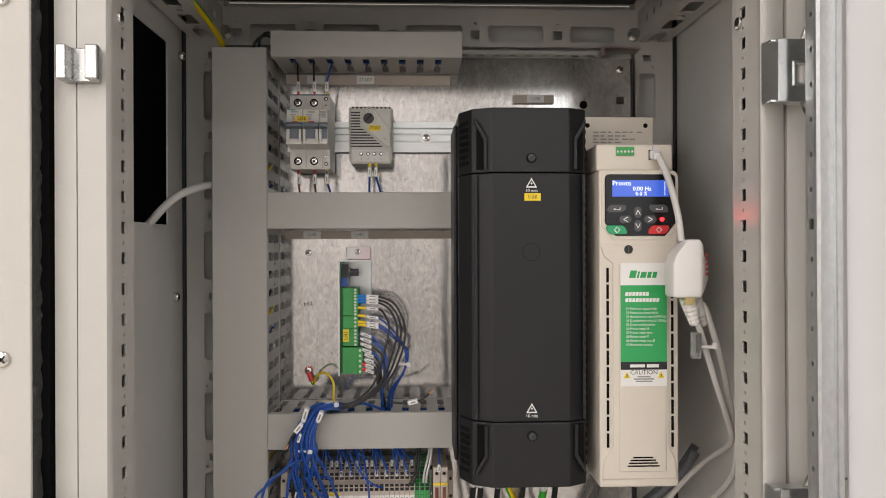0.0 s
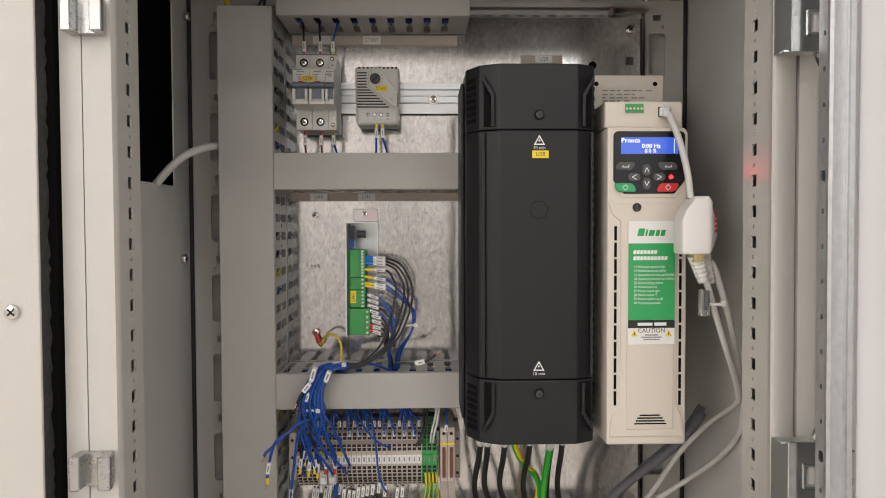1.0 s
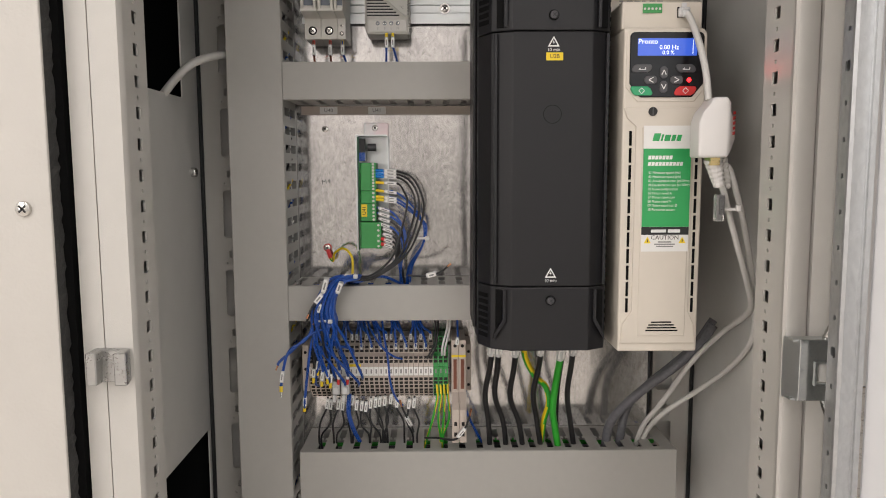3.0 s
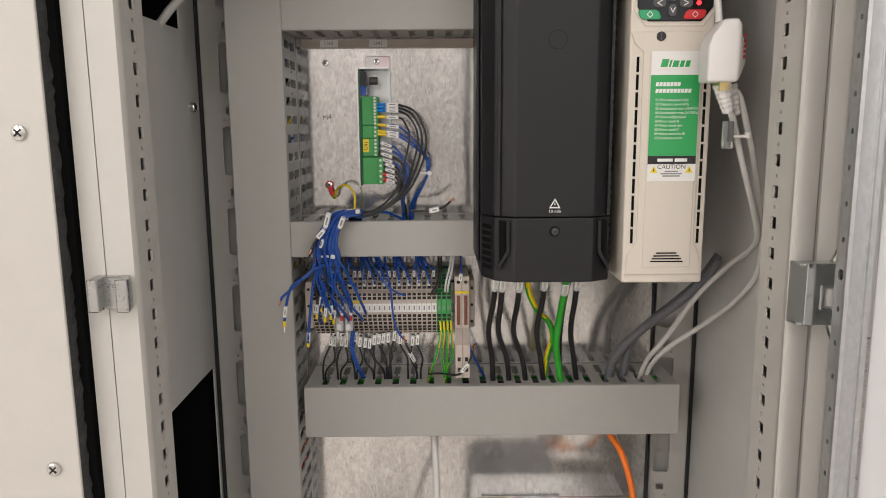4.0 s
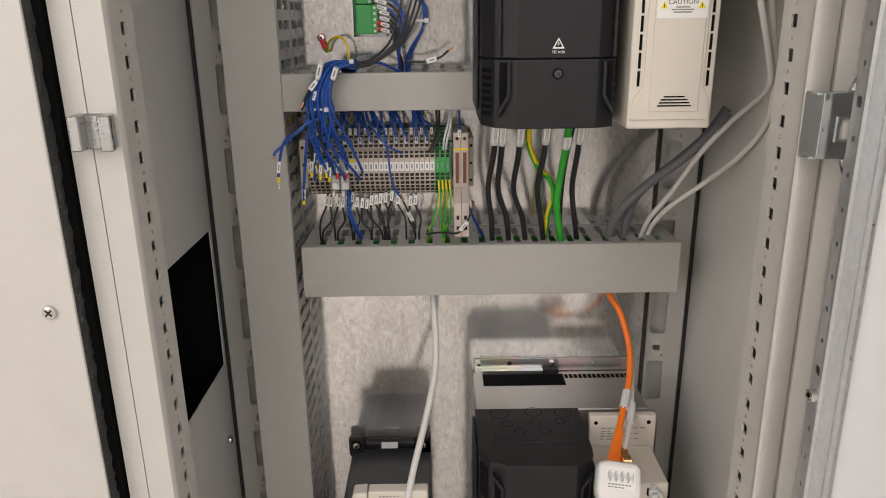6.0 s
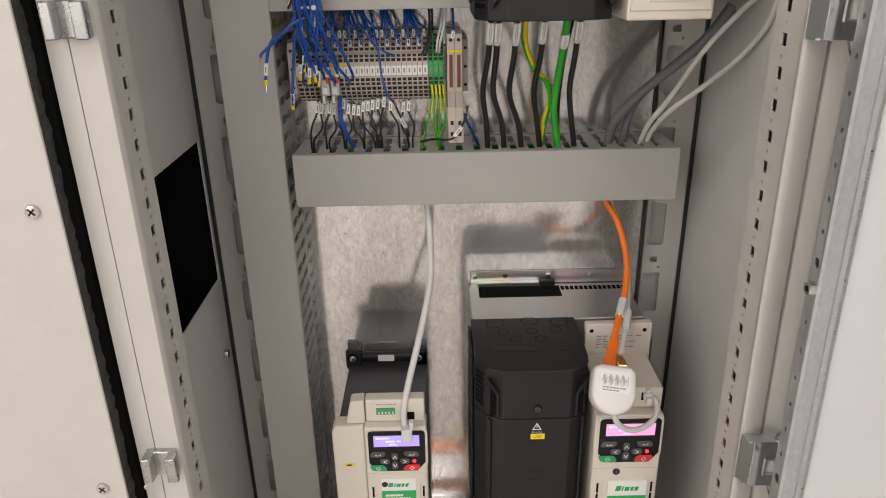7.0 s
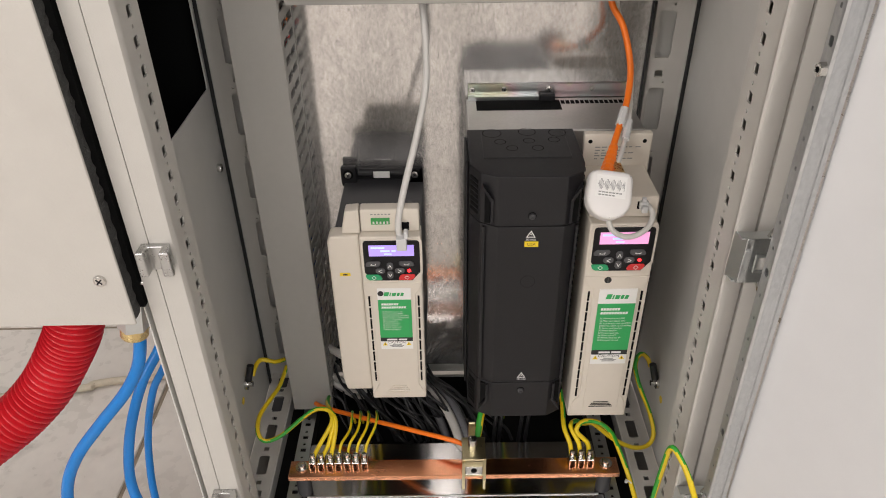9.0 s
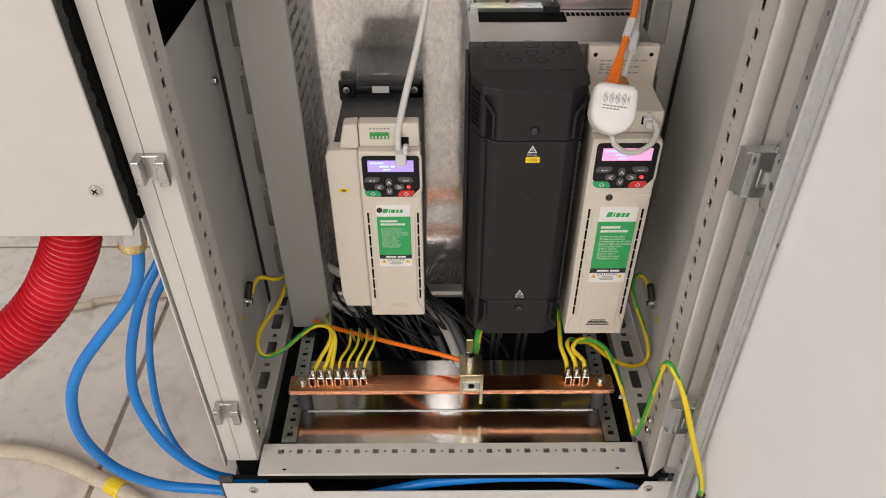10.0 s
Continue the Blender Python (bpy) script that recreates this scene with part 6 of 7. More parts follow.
# black wires below, down into the wide duct
for k, (x0, x1, z0) in enumerate(((-0.146, -0.156, 0.852), (-0.142, -0.153, 0.851), (-0.133, -0.139, 0.851), (-0.128, -0.1355, 0.850), (-0.117, -0.119, 0.856), (-0.112, -0.1165, 0.850), (-0.106, -0.098, 0.849), (-0.101, -0.0965, 0.848), (-0.0955, -0.085, 0.852), (-0.090, -0.082, 0.853), (-0.085, -0.079, 0.854), (-0.079, -0.080, 0.855), (-0.072, -0.0765, 0.857), (-0.065, -0.057, 0.853), (-0.051, -0.047, 0.851), (-0.045, -0.042, 0.852))):
    w = wire("control_wire", [(x0, 0.248, z0), (x0 - 0.001, 0.243, z0 - 0.012), ((x0 * 0.6 + x1 * 0.4) + (0.004 if k % 2 else -0.004), 0.240, z0 - 0.028), (x1, 0.240, 0.808), (x1, 0.244, 0.785)], 0.00115, BLACKW, "black control wire with a white marker sleeve", "wire", "wires below the terminal blocks")
    sleeve(w, (x0, 0.2475, z0 - 0.002), (x0 - 0.001, 0.2432, z0 - 0.013), 0.0021)
for pts in ([(-0.121, 0.240, 0.858), (-0.122, 0.236, 0.838), (-0.117, 0.236, 0.818), (-0.110, 0.242, 0.800)], [(-0.119, 0.240, 0.858), (-0.1195, 0.236, 0.836), (-0.114, 0.236, 0.816), (-0.108, 0.242, 0.800)], [(0.010, 0.240, 0.850), (0.020, 0.240, 0.825), (0.028, 0.244, 0.808), (0.034, 0.250, 0.795)]):
    wire("control_wire", pts, 0.0015, BLUEW, "blue control wire running down into the duct", "wire", "wires below the terminal blocks")
for k in range(4):
    x = -0.0195 + 0.0042 * k
    wire("earth_wire", [(x, 0.243, 0.872), (x + 0.001, 0.236, 0.855), (x - 0.001 + 0.002 * (k - 1.5), 0.234, 0.830), ((-0.030 if k == 0 else -0.0165 + 0.0015 * k), 0.240, 0.806), ((-0.034 if k == 0 else -0.0165 + 0.0015 * k), 0.246, 0.788)], 0.0014, YELW, "yellow and green earth wire", "wire", "earth wires", GRNW)
w = wire("cut_wire", [(-0.033, 0.236, 0.806), (-0.020, 0.215, 0.814), (0.002, 0.200, 0.818), (0.012, 0.197, 0.832), (0.017, 0.196, 0.846)], 0.0012, BLACKW, "black wire end cut short with bare copper strands", "wire", "cut wire ends")
part("wire_tip", cyl((0.017, 0.196, 0.846), (0.0185, 0.195, 0.854), 0.0009, 6, 0.0016), COPPER, w)
sleeve(w, (0.004, 0.199, 0.821), (0.012, 0.197, 0.832), 0.0023)
w = wire("cut_wire", [(-0.046, 0.240, 0.812), (-0.048, 0.222, 0.826), (-0.053, 0.212, 0.840), (-0.058, 0.210, 0.852)], 0.0012, BLACKW, "black wire end cut short with bare copper strands", "wire", "cut wire ends")
part("wire_tip", cyl((-0.058, 0.210, 0.852), (-0.060, 0.209, 0.860), 0.0009, 6, 0.0016), COPPER, w)
sleeve(w, (-0.0485, 0.221, 0.827), (-0.053, 0.212, 0.839), 0.0023)
for x in (-0.133, -0.1225):
    lever = tagged(part("lever_connector", join(box(x - 0.0045, x + 0.0045, 0.222, 0.233, 0.862, 0.879, 0.0012, 1), box(x - 0.0030, x + 0.0030, 0.219, 0.222, 0.864, 0.872, 0.0006, 1), box(x - 0.0035, x - 0.0005, 0.2205, 0.231, 0.854, 0.862, 0.0006, 1)), SLEEVE), "small translucent lever connector joining blue wires", "connector", "lever connectors")

# ---- power cables of the upper drive ----
for k, pts in enumerate(([(0.040, 0.160, 0.952), (0.039, 0.190, 0.906), (0.035, 0.212, 0.865), (0.040, 0.228, 0.827), (0.043, 0.238, 0.785)], [(0.047, 0.160, 0.952), (0.047, 0.190, 0.905), (0.046, 0.212, 0.864), (0.057, 0.228, 0.827), (0.062, 0.238, 0.785)], [(0.065, 0.160, 0.952), (0.065, 0.190, 0.904), (0.063, 0.212, 0.863), (0.075, 0.228, 0.826), (0.082, 0.238, 0.785)], [(0.091, 0.160, 0.952), (0.092, 0.190, 0.906), (0.089, 0.212, 0.865), (0.096, 0.228, 0.826), (0.103, 0.238, 0.785)], [(0.125, 0.160, 0.952), (0.127, 0.190, 0.906), (0.127, 0.212, 0.865), (0.134, 0.228, 0.827), (0.142, 0.238, 0.785)], [(0.119, 0.165, 0.952), (0.1165, 0.196, 0.905), (0.1160, 0.216, 0.865), (0.118, 0.232, 0.827), (0.122, 0.242, 0.785)])):
    w = wire("power_cable", pts, 0.0031, BLACKW, "thick black power cable from drive into duct", "cable", "power cables of the upper drive", seg=12)
    p, q = Vector(pts[0]), Vector(pts[1])
    if k < 5:
        sleeve(w, p.lerp(q, 0.25), p.lerp(q, 0.72), 0.0042)
w = wire("power_cable", [(0.112, 0.155, 0.952), (0.113, 0.180, 0.915), (0.112, 0.200, 0.881), (0.111, 0.212, 0.848), (0.116, 0.224, 0.820), (0.123, 0.234, 0.785)], 0.0038, GRNW, "thick green power cable from drive into duct", "cable", "power cables of the upper drive", seg=12)
sleeve(w, (0.1128, 0.172, 0.927), (0.113, 0.181, 0.914), 0.0047)
wire("earth_cable", [(0.073, 0.165, 0.952), (0.076, 0.190, 0.916), (0.090, 0.207, 0.887), (0.103, 0.216, 0.873), (0.108, 0.222, 0.852), (0.104, 0.234, 0.824), (0.102, 0.244, 0.785)], 0.0034, YELW, "thick yellow and green earth cable", "cable", "", GRNW, seg=12)
wire("braided_cable", [(0.282, 0.196, 0.946), (0.268, 0.200, 0.923), (0.245, 0.208, 0.896), (0.217, 0.216, 0.871), (0.193, 0.229, 0.842), (0.182, 0.242, 0.816), (0.179, 0.246, 0.785)], 0.0052, BRAID, "grey braided sleeve round a motor cable", "cable", seg=14)
wire("braided_cable", [(0.289, 0.214, 0.948), (0.270, 0.217, 0.918), (0.246, 0.222, 0.893), (0.222, 0.231, 0.868), (0.203, 0.243, 0.838), (0.196, 0.252, 0.785)], 0.0048, BRAID, "grey braided sleeve round a motor cable", "cable", seg=14)


# ---- network adapters and their leads ----
def adapter(base, m, label):
    """A white Y adapter: rounded body with a printed field."""
    a = thing("network_adapter", (0, 0, 0), label, "adapter", "network adapters")
    out = [(-0.0165, 0.0235), (-0.0215, 0.0190)] + [(-0.0225 * math.cos(math.pi * k / 16), -0.004 - 0.0215 * math.sin(math.pi * k / 16)) for k in range(17)] + [(0.0215, 0.0190), (0.0165, 0.0235)]
    body = part("body", prism(out, "y", -0.011, 0.011, 0.0045, 3), WHITEP, a, smooth=True)
    field = part("print_field", box(-0.0150, 0.0150, -0.0114, -0.0108, -0.0035, 0.018), PAPER, body)
    bars([(-0.0135 + 0.00118 * k, -0.0130 + 0.00118 * k, 0.0082 - 0.0050 * abs(math.sin(k * 0.62)), 0.0094 + 0.0050 * abs(math.sin(k * 0.62))) for k in range(23)], -0.0117, GREYINK, field)
    for z, n in ((0.0005, 7), (-0.0022, 5)):
        bars([(-0.0120 + 0.0034 * k, -0.0094 + 0.0034 * k, z, z + 0.0012) for k in range(n)], -0.0117, GREYINK, field)
    a.matrix_world = m
    return a


up_adapter = thing("network_adapter", (0.22, 0.05, 1.12), "white plastic network adapter hanging by its lead", "adapter", "network adapters")
shell = prism([(0.2005, 0.0350), (0.2245, 0.0330), (0.2365, 0.0440), (0.2365, 0.0580), (0.2005, 0.0580)], "z", 1.1245, 1.1745)
for cut in (1.131, 1.140, 1.154, 1.163, 1.170):
    bmesh.ops.bisect_plane(shell, geom=shell.verts[:] + shell.edges[:] + shell.faces[:], plane_co=(0, 0, cut), plane_no=(0, 0, 1))
for v in shell.verts:
    t = (v.co.z - 1.1245) / 0.05
    if v.co.x > 0.23:
        v.co.x -= 0.0125 * max(0.0, (t - 0.58) / 0.42) ** 1.4 + 0.0085 * max(0.0, (0.28 - t) / 0.28)
    elif v.co.x < 0.21:
        v.co.x += 0.0125 * max(0.0, (t - 0.70) / 0.30) ** 1.6
bmesh.ops.bevel(shell, geom=[e for e in shell.edges if len(e.link_faces) == 2 and e.calc_face_angle() > 0.5], offset=0.0022, segments=3, affect="EDGES", profile=0.5)
part("body", shell, WHITEP, up_adapter, smooth=True)
mk = bmesh.new()
for k in range(5):
    z = 1.1430 + 0.0042 * k
    mk.faces.new([mk.verts.new((x, 0.0330 + (x - 0.2245) * 0.9167 - 0.0007, zz)) for x, zz in ((0.2290, z), (0.2325, z + 0.0008), (0.2325, z + 0.0034), (0.2290, z + 0.0026))])
part("logo_bars", mk, REDINK, up_adapter)
part("gold_socket", box(0.2120, 0.2200, 0.038, 0.052, 1.1180, 1.1255), BRASS, up_adapter)
part("cable_boot", tube([(0.2165, 0.046, 1.124), (0.2205, 0.048, 1.112), (0.2245, 0.049, 1.100)], 0.006, 10, 6, lambda i, n: 0.0075 - 0.0035 * i / n + 0.0006 * (i % 2)), WHITEP, up_adapter)
part("cable_boot", tube([(0.2255, 0.054, 1.124), (0.2310, 0.056, 1.110), (0.2340, 0.057, 1.098)], 0.006, 10, 6, lambda i, n: 0.0065 - 0.003 * i / n + 0.0006 * (i % 2)), OFFW, up_adapter)
wire("network_lead", [(0.2035, 0.094, 1.2555), (0.2045, 0.088, 1.2540), (0.2070, 0.078, 1.2420), (0.2085, 0.062, 1.2200), (0.2100, 0.050, 1.1960), (0.2115, 0.046, 1.1730)], 0.0030, OFFW, "short white lead from drive socket to adapter", "cable", "network leads", seg=10)
part("plug", join(box(0.1985, 0.2085, 0.0880, 0.0935, 1.2500, 1.2585, 0.0010, 1), box(0.2005, 0.2065, 0.0840, 0.0885, 1.2490, 1.2560, 0.0010, 1), box(0.2015, 0.2055, 0.0900, 0.0925, 1.2586, 1.2625)), SLEEVE, bpy.data.objects["network_lead"], "clear plastic modular plug")
wire("network_lead", [(0.222, 0.048, 1.108), (0.228, 0.050, 1.098), (0.235, 0.055, 1.081), (0.249, 0.065, 1.047), (0.266, 0.082, 1.013), (0.280, 0.102, 0.985), (0.284, 0.128, 0.968), (0.277, 0.160, 0.946), (0.257, 0.190, 0.906), (0.238, 0.220, 0.854), (0.223, 0.240, 0.820), (0.216, 0.250, 0.790)], 0.0029, OFFW, "long grey-white network lead looping into the duct", "cable", "network leads", seg=10)
wire("network_lead", [(0.233, 0.055, 1.118), (0.239, 0.057, 1.107), (0.256, 0.070, 1.067), (0.270, 0.085, 1.028), (0.282, 0.100, 0.996), (0.290, 0.114, 0.968), (0.2935, 0.134, 0.938), (0.286, 0.165, 0.905), (0.268, 0.200, 0.871), (0.242, 0.225, 0.839), (0.229, 0.243, 0.813), (0.223, 0.252, 0.790)], 0.0029, OFFW, "long grey-white network lead looping into the duct", "cable", "network leads", seg=10)
tagged(part("spare_plug", join(box(0.2215, 0.2290, 0.045, 0.053, 1.0700, 1.0930, 0.0008, 1), box(0.2235, 0.2275, 0.0435, 0.045, 1.0760, 1.0930)), CLEAR), "clear modular plug hanging on the lead", "plug")
tagged(part("cable_tie", join(box(0.2260, 0.2400, 0.046, 0.049, 1.0790, 1.0815, 0.0006, 1), box(0.2390, 0.2430, 0.044, 0.049, 1.0785, 1.0840, 0.0008, 1)), WHITEP), "white cable tie round two leads", "cable tie", "cable ties")
wire("network_lead", [(-0.345, 0.235, 1.150), (-0.320, 0.205, 1.178), (-0.298, 0.192, 1.197), (-0.285, 0.188, 1.210), (-0.270, 0.188, 1.223), (-0.256, 0.200, 1.232), (-0.245, 0.222, 1.238), (-0.236, 0.240, 1.240)], 0.0042, OFFW, "white lead from the side opening into the duct", "cable", "network leads", seg=10)
w = wire("network_lead", [(-0.029, 0.250, 0.760), (-0.028, 0.240, 0.733), (-0.025, 0.223, 0.690), (-0.026, 0.200, 0.650), (-0.037, 0.173, 0.604), (-0.052, 0.145, 0.553), (-0.0595, 0.130, 0.518), (-0.057, 0.122, 0.497)], 0.0040, OFFW, "thick grey-white lead from duct to small drive", "cable", "network leads", seg=12)
part("plug", join(box(-0.0620, -0.0500, 0.112, 0.128, 0.4900, 0.5060, 0.0015, 2), box(-0.0530, -0.0480, 0.113, 0.122, 0.5050, 0.5150, 0.001, 1)), SLEEVE, w, "clear plastic plug")
w = wire("orange_lead", [(0.176, 0.250, 0.760), (0.181, 0.240, 0.730), (0.195, 0.232, 0.706), (0.203, 0.212, 0.670), (0.198, 0.186, 0.642), (0.186, 0.158, 0.622), (0.170, 0.120, 0.604), (0.162, 0.098, 0.5980)], 0.0036, ORANGE, "bright orange network lead from duct to adapter", "cable", "network leads", seg=12)
part("cable_boot", tube([(0.176, 0.133, 0.610), (0.168, 0.112, 0.6010), (0.160, 0.088, 0.5960)], 0.006, 10, 6, lambda i, n: 0.0042 + 0.0040 * i / n + 0.0006 * (i % 2)), ORANGE, w)
sleeve(w, (0.1935, 0.175, 0.634), (0.1860, 0.158, 0.622), 0.0050)
w = wire("network_lead", [(0.184, 0.252, 0.760), (0.189, 0.244, 0.724), (0.200, 0.238, 0.698), (0.207, 0.220, 0.662), (0.203, 0.190, 0.635), (0.193, 0.152, 0.614), (0.178, 0.112, 0.602), (0.172, 0.098, 0.598)], 0.0027, OFFW, "thin grey-white lead beside the orange one", "cable", "network leads", seg=10)
sleeve(w, (0.198, 0.168, 0.622), (0.1905, 0.145, 0.611), 0.0046)
part("plug", box(0.1690, 0.1790, 0.085, 0.110, 0.5930, 0.6030, 0.0010, 1), BRASS, w, "brass-coloured plug shell")
adapter(None, look((0.157, 0.058, 0.592), (0.157, -0.5, 1.0)) @ pose(0, 0, 0, 90, 0, 180) @ pose(0, 0, 0, 0, 8, 0), "white plastic network adapter on the lower drive")
loop = wire("network_lead", [(0.157, 0.052, 0.574), (0.163, 0.050, 0.557), (0.177, 0.054, 0.545), (0.193, 0.060, 0.5425), (0.2075, 0.070, 0.547), (0.2130, 0.082, 0.5560), (0.2060, 0.094, 0.5630)], 0.0030, OFFW, "short looped lead from adapter into the drive", "cable", "network leads", seg=10)
part("plug", join(box(0.1995, 0.2090, 0.0850, 0.0915, 0.5580, 0.5665, 0.0010, 1), box(0.2010, 0.2075, 0.0800, 0.0855, 0.5560, 0.5640, 0.0010, 1), box(0.2022, 0.2062, 0.0870, 0.0900, 0.5666, 0.5705)), SLEEVE, loop, "clear plastic modular plug")


# ---- bracket over the lower drive ----
def bracket():
    b = thing("steel_bracket", (0.125, 0.292, 0.60), "yellow-passivated steel bracket screwed to the plate", "bracket")
    part("flange", box(0.0250, 0.2240, 0.2900, 0.2922, 0.6010, 0.6190, 0.0006, 1), IRID, b)
    part("lip", join(box(0.0250, 0.1130, 0.2820, 0.2898, 0.6040, 0.6056), box(0.0250, 0.1130, 0.2820, 0.2834, 0.6000, 0.6040)), ZINC, b)
    part("cover", box(0.1140, 0.1330, 0.2790, 0.2895, 0.5970, 0.6090, 0.001, 1), BLACKP, b)
    for x in (0.0300, 0.1260):
        screw(b, x, 0.2898, 0.6125, 0.0040)
    for x in (0.0700, 0.1800):
        part("bolt_hole", cyl((x, 0.2898, 0.6125), (x, 0.2894, 0.6125), 0.0033, 14), STEEL, b)


bracket()


# ---- the cabinet's foot: copper bar, clamps, earth wires ----
BACK = 0.008


def set_back(pts):
    return [(x, y + BACK if y > 0 else y, z) for x, y, z in pts]


def copper_bar():
    c = thing("copper_bar", (0, 0.06, 0.116), "copper earth bar on black insulators across the cabinet base", "busbar")
    part("bar", box(-0.2200, 0.2230, 0.0490, 0.0770, 0.1570, 0.1650, 0.0012, 2), COPPER, c)
    for x in (-0.2035, 0.2070):
        part("insulator", cyl((x, 0.063, 0.1180), (x, 0.063, 0.1568), 0.0100, 16, bev=0.002), BLACK2, c, smooth=True)
        part("washer", cyl((x, 0.066, 0.1651), (x, 0.066, 0.1665), 0.0085, 18), STEEL, c)
        part("bolt", cyl((x, 0.066, 0.1665), (x, 0.066, 0.1720), 0.0055, 12, bev=0.002), STEEL, c, smooth=True)
    for x in [-0.1890 + 0.0117 * k for k in range(7)] + [0.1620, 0.1738, 0.1856]:
        k = part("clamp", join(box(x - 0.0046, x + 0.0046, 0.0640, 0.0800, 0.1722, 0.1740, 0.0006, 1), box(x - 0.0046, x - 0.0032, 0.0640, 0.0800, 0.1652, 0.1720), box(x + 0.0032, x + 0.0046, 0.0640, 0.0800, 0.1652, 0.1720), cyl((x, 0.072, 0.1655), (x, 0.072, 0.1720), 0.0026, 8)), STEEL, c, "nickel-plated wire clamp")
        part("clamp_screw", cyl((x, 0.073, 0.1741), (x, 0.073, 0.1830), 0.0036, 10, bev=0.0008), STEEL, k, smooth=True)
        part("screw_slot", box(x - 0.0030, x + 0.0030, 0.0725, 0.0735, 0.1829, 0.1833), INK, k)
    m = part("cable_clamp", join(box(0.0125, 0.0160, 0.0430, 0.0465, 0.1440, 0.1960), box(0.0400, 0.0435, 0.0430, 0.0465, 0.1440, 0.2050), box(0.0125, 0.0435, 0.0465, 0.0850, 0.1960, 0.1990, 0.0006, 1), box(0.0160, 0.0400, 0.0470, 0.0500, 0.1655, 0.1950), box(0.0165, 0.0205, 0.0800, 0.0850, 0.1655, 0.1960), box(0.0375, 0.0415, 0.0800, 0.0850, 0.1655, 0.1960)), YELZ, c, "yellow-passivated cable clamp")
    part("clamp_window", box(0.0165, 0.0395, 0.0462, 0.0469, 0.1700, 0.1860, 0.001, 1), STEEL, m)
    part("clamp_slot", cyl((0.028, 0.0462, 0.178), (0.028, 0.0458, 0.178), 0.0042, 14), VOID, m)
    part("clamp_screw", cyl((0.0265, 0.066, 0.1991), (0.0265, 0.066, 0.2180), 0.0062, 14, bev=0.001), STEEL, m, smooth=True)
    part("clamp_tongue", box(0.0220, 0.0310, 0.0850, 0.0885, 0.1960, 0.2260, 0.001, 1), YELZ, m)
    c.location.y += BACK


copper_bar()
EARTH = "green and yellow earth wires at the cabinet base"
for k in range(3):
    x = -0.1890 + 0.0117 * k
    if k == 2:
        pts = [(x, 0.076, 0.172), (-0.160, 0.080, 0.194), (-0.157, 0.100, 0.215), (-0.167, 0.115, 0.221), (-0.185, 0.118, 0.221), (-0.203, 0.110, 0.214), (-0.230, 0.090, 0.202), (-0.250, 0.080, 0.202), (-0.260, 0.086, 0.211), (-0.262, 0.110, 0.217), (-0.254, 0.140, 0.217), (-0.246, 0.170, 0.214), (-0.244, 0.215, 0.210)]
    else:
        pts = [(x, 0.076, 0.172), (x + 0.010, 0.080, 0.192), (-0.163 + 0.003 * k, 0.100, 0.214), (-0.168, 0.122, 0.216 - 0.004 * k), (-0.176, 0.150, 0.200), (-0.182, 0.190, 0.170)]
    wire("earth_wire", set_back(pts), 0.0030, YELW, "green and yellow earth wire clamped to the copper bar", "wire", EARTH, GRNW, seg=10)
for k in range(4):
    x = -0.1540 + 0.0117 * k
    wire("earth_wire", set_back([(x, 0.077, 0.172), (x + 0.004, 0.084, 0.190), (x + 0.013, 0.106, 0.191 + 0.002 * k), (x + 0.014, 0.130, 0.192), (x + 0.010, 0.160, 0.170), (x + 0.008, 0.185, 0.120)]), 0.0019, YELW, "green and yellow earth wire clamped to the copper bar", "wire", EARTH, GRNW)
for k in range(3):
    x = 0.1620 + 0.0118 * k
    far = [[(0.153, 0.100, 0.199), (0.1540, 0.125, 0.208), (0.1540, 0.150, 0.220)], [(0.162, 0.100, 0.200), (0.170, 0.113, 0.197), (0.184, 0.120, 0.184), (0.198, 0.119, 0.184), (0.225, 0.110, 0.164), (0.255, 0.110, 0.145), (0.280, 0.120, 0.136), (0.2905, 0.131, 0.147), (0.286, 0.150, 0.171), (0.269, 0.170, 0.211), (0.266, 0.188, 0.230), (0.274, 0.198, 0.241), (0.283, 0.194, 0.238), (0.288, 0.186, 0.227)], [(0.168, 0.090, 0.203), (0.178, 0.100, 0.210), (0.198, 0.100, 0.208), (0.213, 0.085, 0.205), (0.220, 0.060, 0.198), (0.229, 0.030, 0.180), (0.237, 0.010, 0.155), (0.240, -0.002, 0.148), (0.2385, -0.020, 0.200), (0.2330, -0.040, 0.290), (0.2312, -0.053, 0.345), (0.240, -0.064, 0.339), (0.246, -0.078, 0.328), (0.252, -0.090, 0.310), (0.260, -0.097, 0.284), (0.277, -0.100, 0.235), (0.291, -0.101, 0.190), (0.2965, -0.101, 0.160)]][k]
    w = wire("earth_wire", set_back([(x, 0.077, 0.172), (x - 0.003, 0.082, 0.188)] + far), 0.0032, YELW, "green and yellow earth wire clamped to the copper bar", "wire", EARTH, GRNW, seg=10)
part("end_sleeve", cyl((0.2960, -0.101, 0.166), (0.2990, -0.101, 0.118), 0.0048, 14), BLACKW, w, "black sleeve at the door")
for p, q in (((0.2300, 0.029, 0.181), (0.2225, 0.033, 0.184)), ((0.2405, -0.015, 0.186), (0.2350, -0.012, 0.196)), ((0.2425, -0.010, 0.166), (0.2370, -0.008, 0.176))):
    tagged(part("cable_tie", join(cyl(p, q, 0.0009, 6), box(q[0] - 0.0020, q[0] + 0.0020, q[1] - 0.0055, q[1] - 0.0025, q[2] - 0.0018, q[2] + 0.0018, 0.0006, 1)), SLEEVE), "clear plastic cable tie on the earth wire", "cable tie", "cable ties")
